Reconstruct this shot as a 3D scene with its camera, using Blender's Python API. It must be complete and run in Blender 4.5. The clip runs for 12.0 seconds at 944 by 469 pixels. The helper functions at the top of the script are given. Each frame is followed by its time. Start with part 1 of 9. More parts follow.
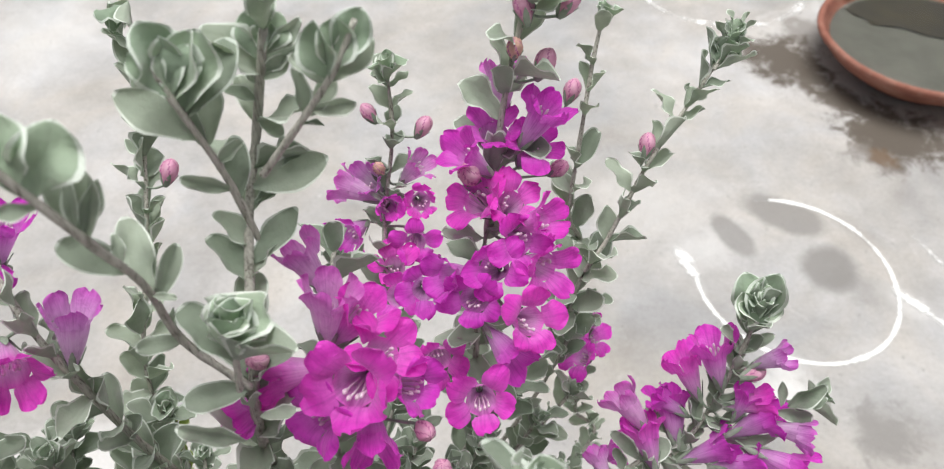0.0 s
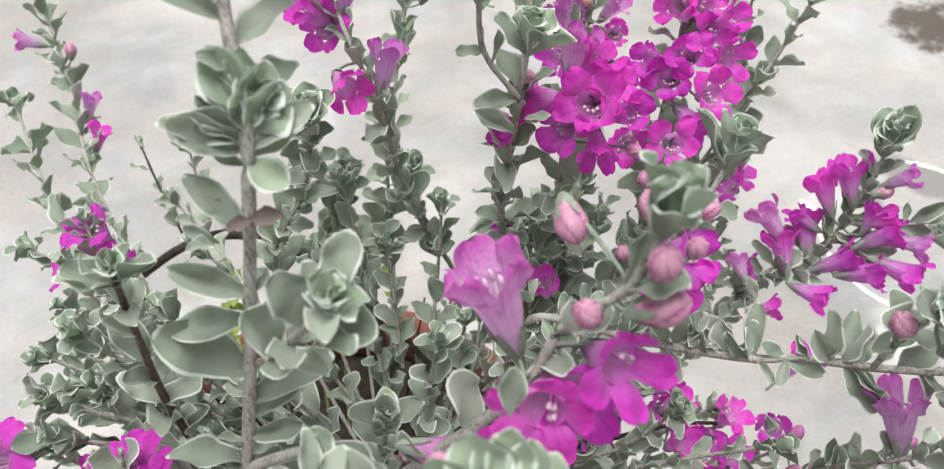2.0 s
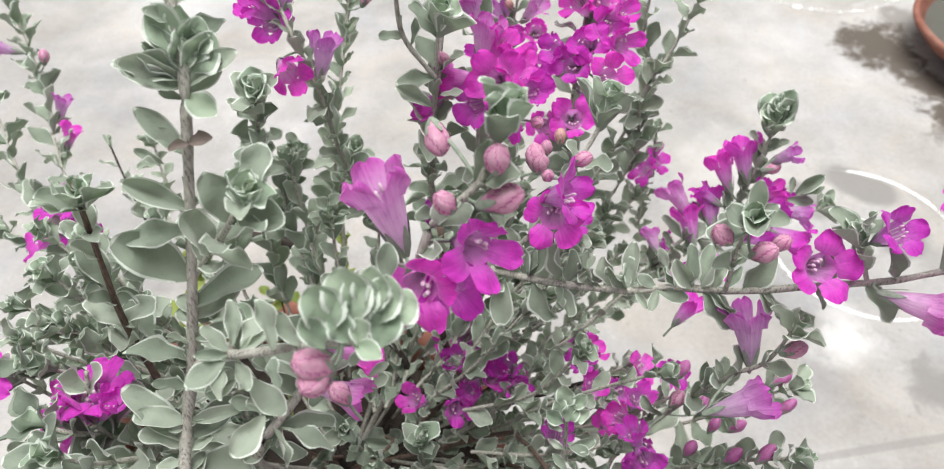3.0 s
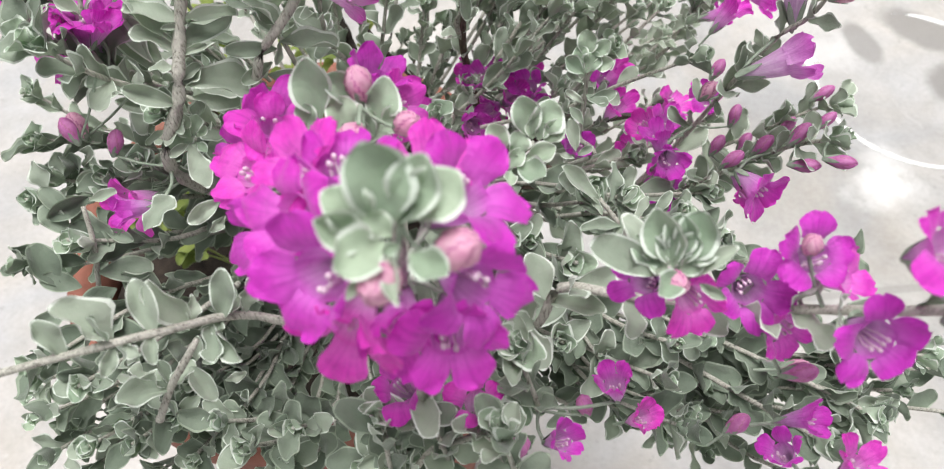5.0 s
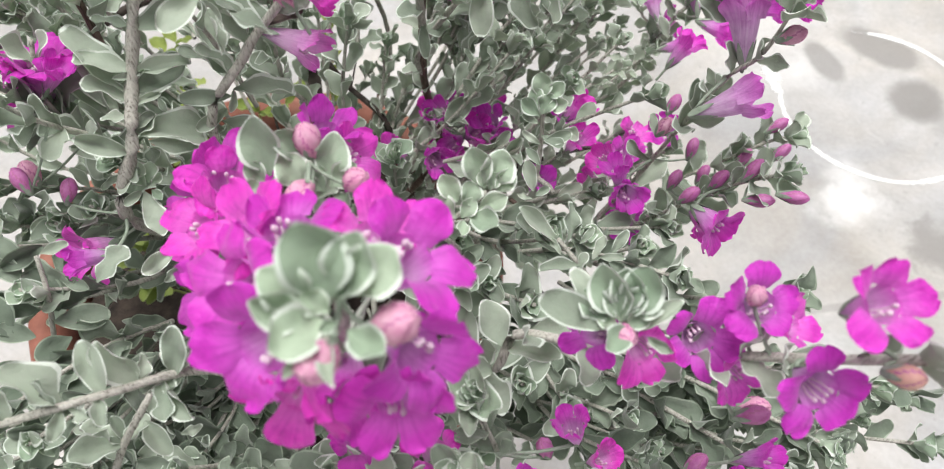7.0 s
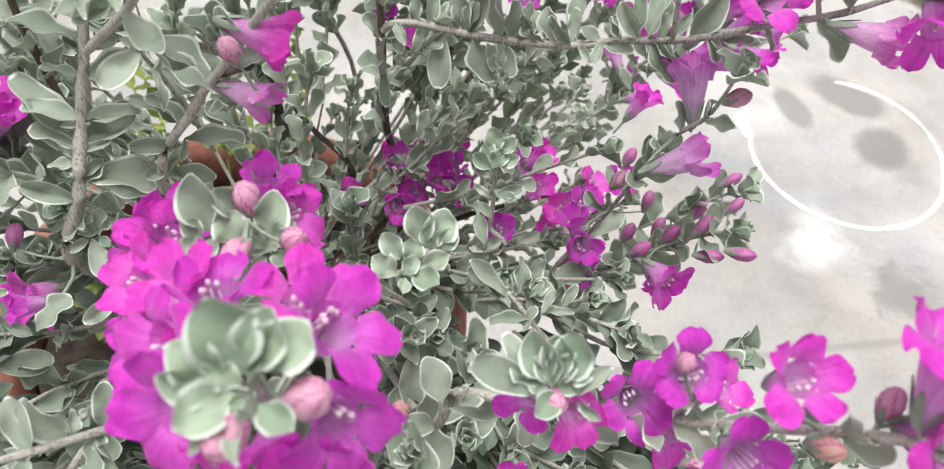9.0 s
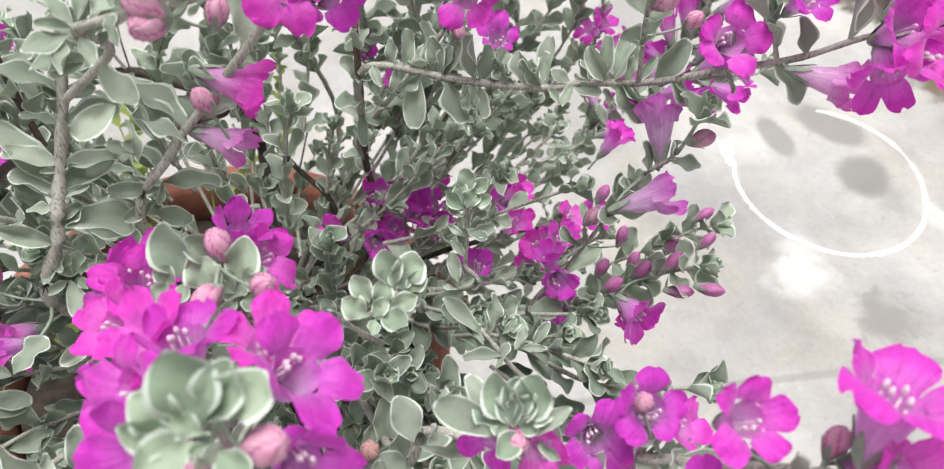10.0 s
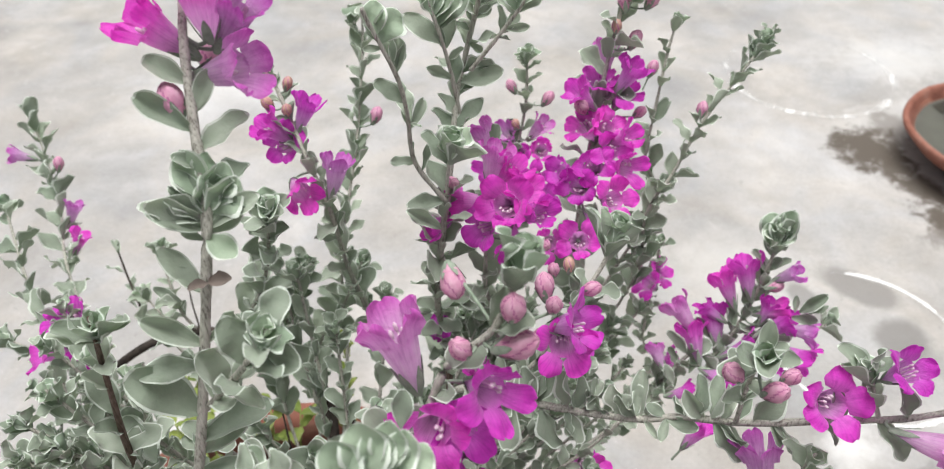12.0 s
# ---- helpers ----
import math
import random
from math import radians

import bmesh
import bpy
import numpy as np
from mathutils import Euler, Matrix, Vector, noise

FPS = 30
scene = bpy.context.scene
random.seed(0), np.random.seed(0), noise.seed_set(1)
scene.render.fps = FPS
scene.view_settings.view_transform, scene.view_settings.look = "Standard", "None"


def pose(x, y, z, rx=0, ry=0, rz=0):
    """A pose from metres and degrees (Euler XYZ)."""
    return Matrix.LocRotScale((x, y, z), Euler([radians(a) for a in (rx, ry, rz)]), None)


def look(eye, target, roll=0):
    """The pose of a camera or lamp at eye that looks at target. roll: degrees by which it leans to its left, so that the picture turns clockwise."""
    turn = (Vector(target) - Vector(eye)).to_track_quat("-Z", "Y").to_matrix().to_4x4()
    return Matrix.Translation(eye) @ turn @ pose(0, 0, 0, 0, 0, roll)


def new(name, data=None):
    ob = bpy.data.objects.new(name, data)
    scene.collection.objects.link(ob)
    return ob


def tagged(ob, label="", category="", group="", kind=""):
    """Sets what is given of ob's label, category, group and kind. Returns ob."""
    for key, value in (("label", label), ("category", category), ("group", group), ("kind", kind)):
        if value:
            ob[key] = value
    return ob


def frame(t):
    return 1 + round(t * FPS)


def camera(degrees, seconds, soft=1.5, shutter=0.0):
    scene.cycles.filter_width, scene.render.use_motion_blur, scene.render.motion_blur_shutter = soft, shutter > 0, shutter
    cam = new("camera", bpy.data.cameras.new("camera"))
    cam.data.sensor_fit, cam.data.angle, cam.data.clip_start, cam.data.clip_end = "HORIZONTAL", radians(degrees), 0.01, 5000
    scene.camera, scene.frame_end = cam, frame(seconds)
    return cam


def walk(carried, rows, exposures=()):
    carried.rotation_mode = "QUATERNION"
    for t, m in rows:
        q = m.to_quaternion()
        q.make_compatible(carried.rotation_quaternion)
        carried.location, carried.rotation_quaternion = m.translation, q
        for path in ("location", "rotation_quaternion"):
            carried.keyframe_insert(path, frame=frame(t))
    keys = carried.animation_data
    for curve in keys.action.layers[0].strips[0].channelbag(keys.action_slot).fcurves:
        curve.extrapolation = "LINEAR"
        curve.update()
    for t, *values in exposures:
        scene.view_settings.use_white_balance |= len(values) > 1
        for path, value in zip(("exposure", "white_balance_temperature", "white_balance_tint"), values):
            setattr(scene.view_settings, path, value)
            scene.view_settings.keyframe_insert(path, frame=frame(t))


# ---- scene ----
cam = camera(62.0, 12.0, soft=1.1)
cam.data.dof.use_dof, cam.data.dof.focus_distance, cam.data.dof.aperture_fstop = True, 0.28, 21.0
PATH = [
    (0, (0.127, 0.072, 0.994), (0.155, 1.43, -0.474), -0.1),
    (0.5, (0.119, 0.039, 0.987), (0.082, 1.374, -0.501), -0.3),
    (1, (0.106, -0.003, 0.998), (-0.029, 1.349, -0.47), -1.3),
    (1.5, (0.094, -0.028, 1.002), (-0.113, 1.269, -0.506), -2.5),
    (2, (0.092, -0.047, 1.005), (-0.141, 1.243, -0.505), -3.2),
    (2.5, (0.1, -0.071, 1.017), (-0.107, 1.264, -0.457), -3.2),
    (3, (0.122, -0.095, 1.019), (-0.06, 1.254, -0.446), -2.1),
    (3.5, (0.145, -0.108, 0.98), (0.039, 1.196, -0.533), -0.8),
    (3.6, (0.148, -0.113, 0.982), (-0.024, 1.13, -0.576), -2.1),
    (5.3, (0.133, -0.146, 0.95), (-0.101, 0.947, -0.708), -2.6),
    (5.5, (0.135, -0.145, 0.95), (-0.085, 0.953, -0.707), -2.2),
    (6, (0.139, -0.143, 0.949), (-0.051, 0.957, -0.711), -1.3),
    (6.5, (0.139, -0.141, 0.954), (-0.052, 0.973, -0.696), -1.5),
    (7, (0.139, -0.138, 0.958), (-0.039, 1.0, -0.677), -1.0),
    (7.5, (0.141, -0.132, 0.961), (-0.015, 1.026, -0.663), -0.2),
    (7.7, (0.141, -0.13, 0.961), (-0.008, 1.04, -0.654), 0.0),
    (9.3, (0.151, -0.134, 0.963), (0.025, 1.092, -0.612), 2.7),
    (9.5, (0.153, -0.135, 0.963), (0.034, 1.102, -0.605), 2.8),
    (10, (0.154, -0.132, 0.97), (0.034, 1.139, -0.57), 2.4),
    (10.5, (0.148, -0.107, 0.991), (0.027, 1.245, -0.478), 1.1),
    (11, (0.141, -0.082, 1.013), (0.029, 1.341, -0.389), -0.5),
    (11.5, (0.128, -0.077, 1.027), (-0.018, 1.407, -0.305), -1.1),
    (12, (0.117, -0.088, 1.031), (-0.074, 1.42, -0.269), -1.1),
]
walk(cam, [(t, look(eye, target, roll)) for t, eye, target, roll in PATH], exposures=[(0, -0.2), (1.5, -0.14), (3.5, 0.0), (5.5, 0.06), (9.5, 0.06), (10.5, 0.07), (12, -0.14)])

# ---- world and light: bright overcast yard ----
world = bpy.data.worlds.new("overcast_sky")
world.use_nodes = True
scene.world = world
wn = world.node_tree
wn.nodes.clear()
w_out = wn.nodes.new("ShaderNodeOutputWorld")
w_bg = wn.nodes.new("ShaderNodeBackground")
w_sky = wn.nodes.new("ShaderNodeTexSky")
w_sky.sky_type = "NISHITA"
w_sky.sun_disc = False
w_sky.sun_elevation = radians(86)
w_sky.sun_rotation = radians(-7)
w_sky.air_density, w_sky.dust_density, w_sky.ozone_density = 1.0, 6.0, 1.0
w_hsv = wn.nodes.new("ShaderNodeHueSaturation")
w_hsv.inputs["Saturation"].default_value = 0.15
w_bg.inputs["Strength"].default_value = 0.086
wn.links.new(w_sky.outputs[0], w_hsv.inputs["Color"])
wn.links.new(w_hsv.outputs[0], w_bg.inputs[0])
wn.links.new(w_bg.outputs[0], w_out.inputs[0])

sun_data = bpy.data.lights.new("sun", "SUN")
sun_data.energy, sun_data.angle, sun_data.color = 3.6, radians(40), (1.0, 0.985, 0.96)
sun = new("sun", sun_data)
sun.matrix_world = look((-0.1, 0.15, 3.4), (0, 0, 0))


# ---- materials ----
def material(name):
    m = bpy.data.materials.new(name)
    m.use_nodes = True
    nt = m.node_tree
    nt.nodes.clear()
    out = nt.nodes.new("ShaderNodeOutputMaterial")
    bsdf = nt.nodes.new("ShaderNodeBsdfPrincipled")
    nt.links.new(bsdf.outputs[0], out.inputs[0])
    return m, nt, bsdf, out


def noise_tex(nt, scale, detail=4.0, rough=0.55, coord=None, distort=0.0):
    n = nt.nodes.new("ShaderNodeTexNoise")
    n.inputs["Scale"].default_value, n.inputs["Detail"].default_value = scale, detail
    n.inputs["Roughness"].default_value, n.inputs["Distortion"].default_value = rough, distort
    if coord is not None:
        nt.links.new(coord, n.inputs["Vector"])
    return n


def ramp(nt, fac, *stops):
    r = nt.nodes.new("ShaderNodeValToRGB")
    r.color_ramp.elements[0].position, r.color_ramp.elements[0].color = stops[0][0], (*stops[0][1], 1)
    r.color_ramp.elements[1].position, r.color_ramp.elements[1].color = stops[-1][0], (*stops[-1][1], 1)
    for p, c in stops[1:-1]:
        e = r.color_ramp.elements.new(p)
        e.color = (*c, 1)
    nt.links.new(fac, r.inputs[0])
    return r.outputs[0]


def mixed(nt, fac, a, b, blend="MIX"):
    m = nt.nodes.new("ShaderNodeMix")
    m.data_type, m.blend_type = "RGBA", blend
    for value, socket in ((fac, m.inputs[0]), (a, m.inputs[6]), (b, m.inputs[7])):
        if isinstance(value, (int, float)):
            socket.default_value = value
        elif isinstance(value, tuple):
            socket.default_value = (*value, 1)
        else:
            nt.links.new(value, socket)
    return m.outputs[2]


def math_node(nt, op, a, b=0.0, clamp=False):
    m = nt.nodes.new("ShaderNodeMath")
    m.operation, m.use_clamp = op, clamp
    for value, socket in ((a, m.inputs[0]), (b, m.inputs[1])):
        if isinstance(value, (int, float)):
            socket.default_value = value
        else:
            nt.links.new(value, socket)
    return m.outputs[0]


def bump(nt, bsdf, height, strength, distance):
    b = nt.nodes.new("ShaderNodeBump")
    b.inputs["Strength"].default_value, b.inputs["Distance"].default_value = strength, distance
    nt.links.new(height, b.inputs["Height"])
    nt.links.new(b.outputs[0], bsdf.inputs["Normal"])


def coords(nt, kind="Object"):
    return nt.nodes.new("ShaderNodeTexCoord").outputs[kind]


def add_translucent(nt, bsdf, out, colour, share):
    t = nt.nodes.new("ShaderNodeBsdfTranslucent")
    nt.links.new(colour, t.inputs[0])
    mix = nt.nodes.new("ShaderNodeMixShader")
    mix.inputs[0].default_value = share
    nt.links.new(bsdf.outputs[0], mix.inputs[1])
    nt.links.new(t.outputs[0], mix.inputs[2])
    nt.links.new(mix.outputs[0], out.inputs[0])


def leaf_material(name, dark, light, share=0.18):
    m, nt, bsdf, out = material(name)
    geo = nt.nodes.new("ShaderNodeNewGeometry")
    info = nt.nodes.new("ShaderNodeObjectInfo")
    pick = math_node(nt, "FRACT", math_node(nt, "ADD", geo.outputs["Random Per Island"], info.outputs["Random"]))
    n = noise_tex(nt, 140.0, 5.0, 0.6, geo.outputs["Position"])
    tone = math_node(nt, "ADD", math_node(nt, "MULTIPLY", pick, 0.60), math_node(nt, "MULTIPLY", n.outputs[0], 0.50), True)
    colour = ramp(nt, tone, (0.1, dark), (0.9, light))
    nt.links.new(colour, bsdf.inputs["Base Color"])
    bsdf.inputs["Roughness"].default_value = 0.72
    bsdf.inputs["Specular IOR Level"].default_value = 0.25
    bsdf.inputs["Sheen Weight"].default_value = 0.35
    bsdf.inputs["Sheen Roughness"].default_value = 0.5
    fine = noise_tex(nt, 420.0, 4.0, 0.6, geo.outputs["Position"])
    bump(nt, bsdf, fine.outputs[0], 0.45, 0.0010)
    add_translucent(nt, bsdf, out, mixed(nt, 1.0, colour, (0.84, 1.0, 0.70), "MULTIPLY"), share)
    return m


LEAF = leaf_material("felted_leaf", (0.202, 0.254, 0.194), (0.462, 0.524, 0.432), 0.22)
# Mature leaves; the shrub's low and inner shade is also put into their colour.
OLD_SHADED = leaf_material("mature_shaded_leaf", (0.095, 0.128, 0.092), (0.270, 0.325, 0.255), 0.10)
YOUNG = leaf_material("young_leaf", (0.235, 0.320, 0.232), (0.470, 0.570, 0.435), 0.20)
RIM = leaf_material("leaf_margin", (0.56, 0.63, 0.56), (0.76, 0.81, 0.74), 0.10)
LIME = leaf_material("lime_leaf", (0.16, 0.24, 0.05), (0.42, 0.50, 0.14), 0.25)


def petal_material(name, stops):
    m, nt, bsdf, out = material(name)
    co = coords(nt)
    sep = nt.nodes.new("ShaderNodeSeparateXYZ")
    nt.links.new(co, sep.inputs[0])
    info = nt.nodes.new("ShaderNodeObjectInfo")
    grow = nt.nodes.new("ShaderNodeAttribute")
    grow.attribute_name = "along"
    lift = grow.outputs["Fac"]
    body = ramp(nt, lift, *stops)
    warm = nt.nodes.new("ShaderNodeHueSaturation")
    nt.links.new(body, warm.inputs["Color"])
    nt.links.new(math_node(nt, "ADD", math_node(nt, "MULTIPLY", info.outputs["Random"], 0.030), 0.483), warm.inputs["Hue"])
    nt.links.new(math_node(nt, "ADD", math_node(nt, "MULTIPLY", info.outputs["Random"], 0.26), 0.84), warm.inputs["Value"])
    base = warm.outputs[0]
    n = noise_tex(nt, 260.0, 4.0, 0.6, co)
    vein = noise_tex(nt, 700.0, 2.0, 0.5, co, 1.2)
    shade = ramp(nt, n.outputs[0], (0.28, (0.80, 0.68, 0.80)), (0.50, (0.96, 0.96, 0.96)), (0.75, (1.0, 1.0, 1.0)))
    colour = mixed(nt, 1.0, base, shade, "MULTIPLY")
    angle = math_node(nt, "ARCTAN2", sep.outputs[1], sep.outputs[0])
    ray = nt.nodes.new("ShaderNodeCombineXYZ")
    nt.links.new(math_node(nt, "MULTIPLY", angle, 9.0), ray.inputs[0])
    nt.links.new(math_node(nt, "MULTIPLY", lift, 2.2), ray.inputs[1])
    nt.links.new(math_node(nt, "MULTIPLY", info.outputs["Random"], 40.0), ray.inputs[2])
    streak = noise_tex(nt, 1.0, 3.0, 0.6, ray.outputs[0])
    colour = mixed(nt, 0.5, colour, ramp(nt, streak.outputs[0], (0.32, (0.66, 0.52, 0.68)), (0.50, (1.0, 1.0, 1.0)), (0.70, (1.10, 1.5, 1.10))), "MULTIPLY")
    nt.links.new(colour, bsdf.inputs["Base Color"])
    bsdf.inputs["Roughness"].default_value = 0.46
    bsdf.inputs["Specular IOR Level"].default_value = 0.4
    bsdf.inputs["Sheen Weight"].default_value = 0.3
    bump(nt, bsdf, vein.outputs[0], 0.5, 0.0009)
    add_translucent(nt, bsdf, out, colour, 0.48)
    return m


PETAL = petal_material("magenta_petal", ((0.12, (0.86, 0.56, 0.86)), (0.46, (0.86, 0.38, 0.83)), (0.66, (0.90, 0.18, 0.80)), (0.86, (0.91, 0.068, 0.74))))
# Older, paler bells, with light shining through their petals put into the colour.
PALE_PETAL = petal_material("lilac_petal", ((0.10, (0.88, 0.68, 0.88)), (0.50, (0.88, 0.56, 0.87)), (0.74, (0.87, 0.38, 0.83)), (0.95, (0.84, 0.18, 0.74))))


def plain_noisy(name, a, b, scale, rough, kind="Object", bump_size=0.0005, share=0.0, detail=5.0):
    m, nt, bsdf, out = material(name)
    co = coords(nt, kind)
    n = noise_tex(nt, scale, detail, 0.6, co)
    colour = ramp(nt, n.outputs[0], (0.3, a), (0.7, b))
    nt.links.new(colour, bsdf.inputs["Base Color"])
    bsdf.inputs["Roughness"].default_value = rough
    fine = noise_tex(nt, scale * 5, 3.0, 0.6, co)
    bump(nt, bsdf, fine.outputs[0], 0.4, bump_size)
    if share:
        add_translucent(nt, bsdf, out, colour, share)
    return m


BUD = plain_noisy("pink_bud", (0.66, 0.25, 0.43), (0.86, 0.54, 0.67), 330.0, 0.5, share=0.2)
BUD_DEEP = plain_noisy("purple_bud", (0.53, 0.11, 0.40), (0.71, 0.30, 0.58), 330.0, 0.5, share=0.25)
# Shade in the folds between wound petals, put into a darker pink.
BUD_CREASE_SHADE = plain_noisy("bud_crease_shade", (0.44, 0.10, 0.27), (0.62, 0.26, 0.44), 330.0, 0.6)
BUD_OLD = plain_noisy("peach_bud", (0.66, 0.36, 0.30), (0.78, 0.54, 0.44), 220.0, 0.5, share=0.2)
STAMEN = plain_noisy("pale_stamen", (0.76, 0.56, 0.70), (0.88, 0.78, 0.82), 500.0, 0.5, share=0.2)
CALYX = plain_noisy("felted_calyx", (0.22, 0.28, 0.21), (0.36, 0.42, 0.34), 400.0, 0.8)


def bark_material(name, dark, mid, light):
    """Bark with long fissures that run up the stem."""
    m, nt, bsdf, out = material(name)
    mp = nt.nodes.new("ShaderNodeMapping")
    mp.inputs["Scale"].default_value = (1.0, 1.0, 0.10)
    nt.links.new(coords(nt), mp.inputs["Vector"])
    f = noise_tex(nt, 1500.0, 4.0, 0.6, mp.outputs[0], 0.3)
    n = noise_tex(nt, 260.0, 4.0, 0.6, coords(nt))
    tone = math_node(nt, "ADD", math_node(nt, "MULTIPLY", f.outputs[0], 0.7), math_node(nt, "MULTIPLY", n.outputs[0], 0.3))
    nt.links.new(ramp(nt, tone, (0.36, dark), (0.47, mid), (0.66, light)), bsdf.inputs["Base Color"])
    bsdf.inputs["Roughness"].default_value = 0.88
    bump(nt, bsdf, f.outputs[0], 0.6, 0.0009)
    return m


STEM = bark_material("grey_stem", (0.17, 0.16, 0.135), (0.42, 0.41, 0.36), (0.60, 0.59, 0.53))
WOOD = plain_noisy("dark_bark", (0.018, 0.014, 0.011), (0.075, 0.060, 0.050), 190.0, 0.9, bump_size=0.0015)
BROWN = bark_material("brown_stem", (0.05, 0.032, 0.025), (0.13, 0.090, 0.070), (0.25, 0.185, 0.15))
SOIL = plain_noisy("dark_soil", (0.012, 0.009, 0.007), (0.060, 0.045, 0.035), 120.0, 0.95, bump_size=0.004)
DRY = plain_noisy("dry_leaf", (0.13, 0.10, 0.085), (0.26, 0.215, 0.19), 150.0, 0.8)


def terracotta():
    m, nt, bsdf, out = material("terracotta")
    co = coords(nt)
    n = noise_tex(nt, 22.0, 6.0, 0.62, co)
    f = noise_tex(nt, 160.0, 4.0, 0.6, co)
    colour = ramp(nt, n.outputs[0], (0.28, (0.22, 0.080, 0.055)), (0.5, (0.34, 0.135, 0.095)), (0.75, (0.45, 0.25, 0.195)))
    colour = mixed(nt, 0.35, colour, ramp(nt, f.outputs[0], (0.3, (0.5, 0.45, 0.42)), (0.7, (1.0, 1.0, 1.0))), "MULTIPLY")
    nt.links.new(colour, bsdf.inputs["Base Color"])
    bsdf.inputs["Roughness"].default_value = 0.8
    bump(nt, bsdf, f.outputs[0], 0.4, 0.001)
    return m


TERRACOTTA = terracotta()


def spot(nt, co, x, y, rx, ry, turn, edge, wobble):
    """A soft stain of 0 to 1 with a wandering outline."""
    mp = nt.nodes.new("ShaderNodeMapping")
    mp.vector_type = "TEXTURE"
    mp.inputs["Location"].default_value = (x, y, 0)
    mp.inputs["Rotation"].default_value = (0, 0, radians(turn))
    mp.inputs["Scale"].default_value = (rx, ry, 1)
    nt.links.new(co, mp.inputs["Vector"])
    ln = nt.nodes.new("ShaderNodeVectorMath")
    ln.operation = "LENGTH"
    nt.links.new(mp.outputs[0], ln.inputs[0])
    d = math_node(nt, "ADD", ln.outputs["Value"], wobble)
    mr = nt.nodes.new("ShaderNodeMapRange")
    mr.interpolation_type = "SMOOTHSTEP"
    mr.inputs[1].default_value, mr.inputs[2].default_value = 1.0 + edge, 1.0 - edge
    mr.inputs[3].default_value, mr.inputs[4].default_value = 0.0, 1.0
    nt.links.new(d, mr.inputs[0])
    return mr.outputs[0]


def ground_material():
    m, nt, bsdf, out = material("worn_cement")
    co = coords(nt)
    broad = noise_tex(nt, 2.2, 6.0, 0.6, co, 0.4)
    mid = noise_tex(nt, 11.0, 6.0, 0.65, co, 0.3)
    fine = noise_tex(nt, 130.0, 5.0, 0.7, co)
    colour = ramp(nt, broad.outputs[0], (0.25, (0.33, 0.32, 0.305)), (0.48, (0.46, 0.45, 0.435)), (0.70, (0.62, 0.612, 0.60)))
    colour = mixed(nt, 0.6, colour, ramp(nt, mid.outputs[0], (0.30, (0.70, 0.69, 0.68)), (0.62, (1.0, 1.0, 1.0))), "MULTIPLY")
    tint = noise_tex(nt, 4.5, 5.0, 0.6, co, 0.8)
    colour = mixed(nt, 1.0, colour, ramp(nt, tint.outputs[0], (0.32, (0.95, 0.97, 1.02)), (0.68, (1.06, 1.02, 0.98))), "MULTIPLY")
    scuff = noise_tex(nt, 17.0, 8.0, 0.75, co, 1.5)
    colour = mixed(nt, math_node(nt, "MULTIPLY", ramp(nt, scuff.outputs[0], (0.60, (0.0, 0.0, 0.0)), (0.72, (1.0, 1.0, 1.0))), 0.35), colour, (0.72, 0.715, 0.71))
    colour = mixed(nt, 0.30, colour, ramp(nt, fine.outputs[0], (0.32, (0.62, 0.60, 0.58)), (0.6, (1.0, 1.0, 1.0))), "MULTIPLY")
    grit = noise_tex(nt, 75.0, 3.0, 0.6, co, 0.2)
    colour = mixed(nt, math_node(nt, "MULTIPLY", ramp(nt, grit.outputs[0], (0.655, (0.0, 0.0, 0.0)), (0.70, (1.0, 1.0, 1.0))), 0.45), colour, (0.26, 0.25, 0.24))
    rag = noise_tex(nt, 26.0, 8.0, 0.72, co, 0.5)
    wob = math_node(nt, "ADD", math_node(nt, "MULTIPLY", math_node(nt, "SUBTRACT", rag.outputs[0], 0.5), 2.6), math_node(nt, "MULTIPLY", math_node(nt, "SUBTRACT", mid.outputs[0], 0.5), 1.6))
    small = math_node(nt, "MULTIPLY", math_node(nt, "SUBTRACT", mid.outputs[0], 0.5), 0.6)
    pale = (0.80, 0.795, 0.785)
    for x, y, rx, ry, turn, edge, amount in WHITE_PATCHES:
        colour = mixed(nt, math_node(nt, "MULTIPLY", spot(nt, co, x, y, rx, ry, turn, edge, wob), amount), colour, pale)
    for x, y, rx, ry, turn, edge, amount, tint in DARK_STAINS:
        colour = mixed(nt, math_node(nt, "MULTIPLY", spot(nt, co, x, y, rx, ry, turn, edge, wob if edge > 0.3 else small), amount), colour, tint)
    nt.links.new(colour, bsdf.inputs["Base Color"])
    bsdf.inputs["Roughness"].default_value = 0.88
    bump(nt, bsdf, fine.outputs[0], 0.35, 0.002)
    return m


DAMP, WET, RUST = (0.235, 0.225, 0.215), (0.115, 0.096, 0.078), (0.15, 0.095, 0.055)
WHITE_PATCHES = (
    (0.533, 0.947, 0.064, 0.034, 17, 0.8, 0.3),
    (0.592, 0.655, 0.042, 0.030, 8, 0.95, 0.55),
    (0.600, 0.700, 0.028, 0.034, 10, 0.9, 0.45),
    (0.831, 0.831, 0.044, 0.021, -45, 0.6, 0.45),
    (0.899, 1.618, 0.141, 0.056, 39, 0.8, 0.5),
    (-0.427, 0.581, 0.125, 0.052, 4, 0.9, 0.55),
    (1.003, 1.931, 0.158, 0.104, 17, 0.8, 0.45),
    (0.447, 1.072, 0.076, 0.075, -1, 0.9, 0.25),
    (-0.822, 1.623, 0.136, 0.147, -2, 0.9, 0.3),
)
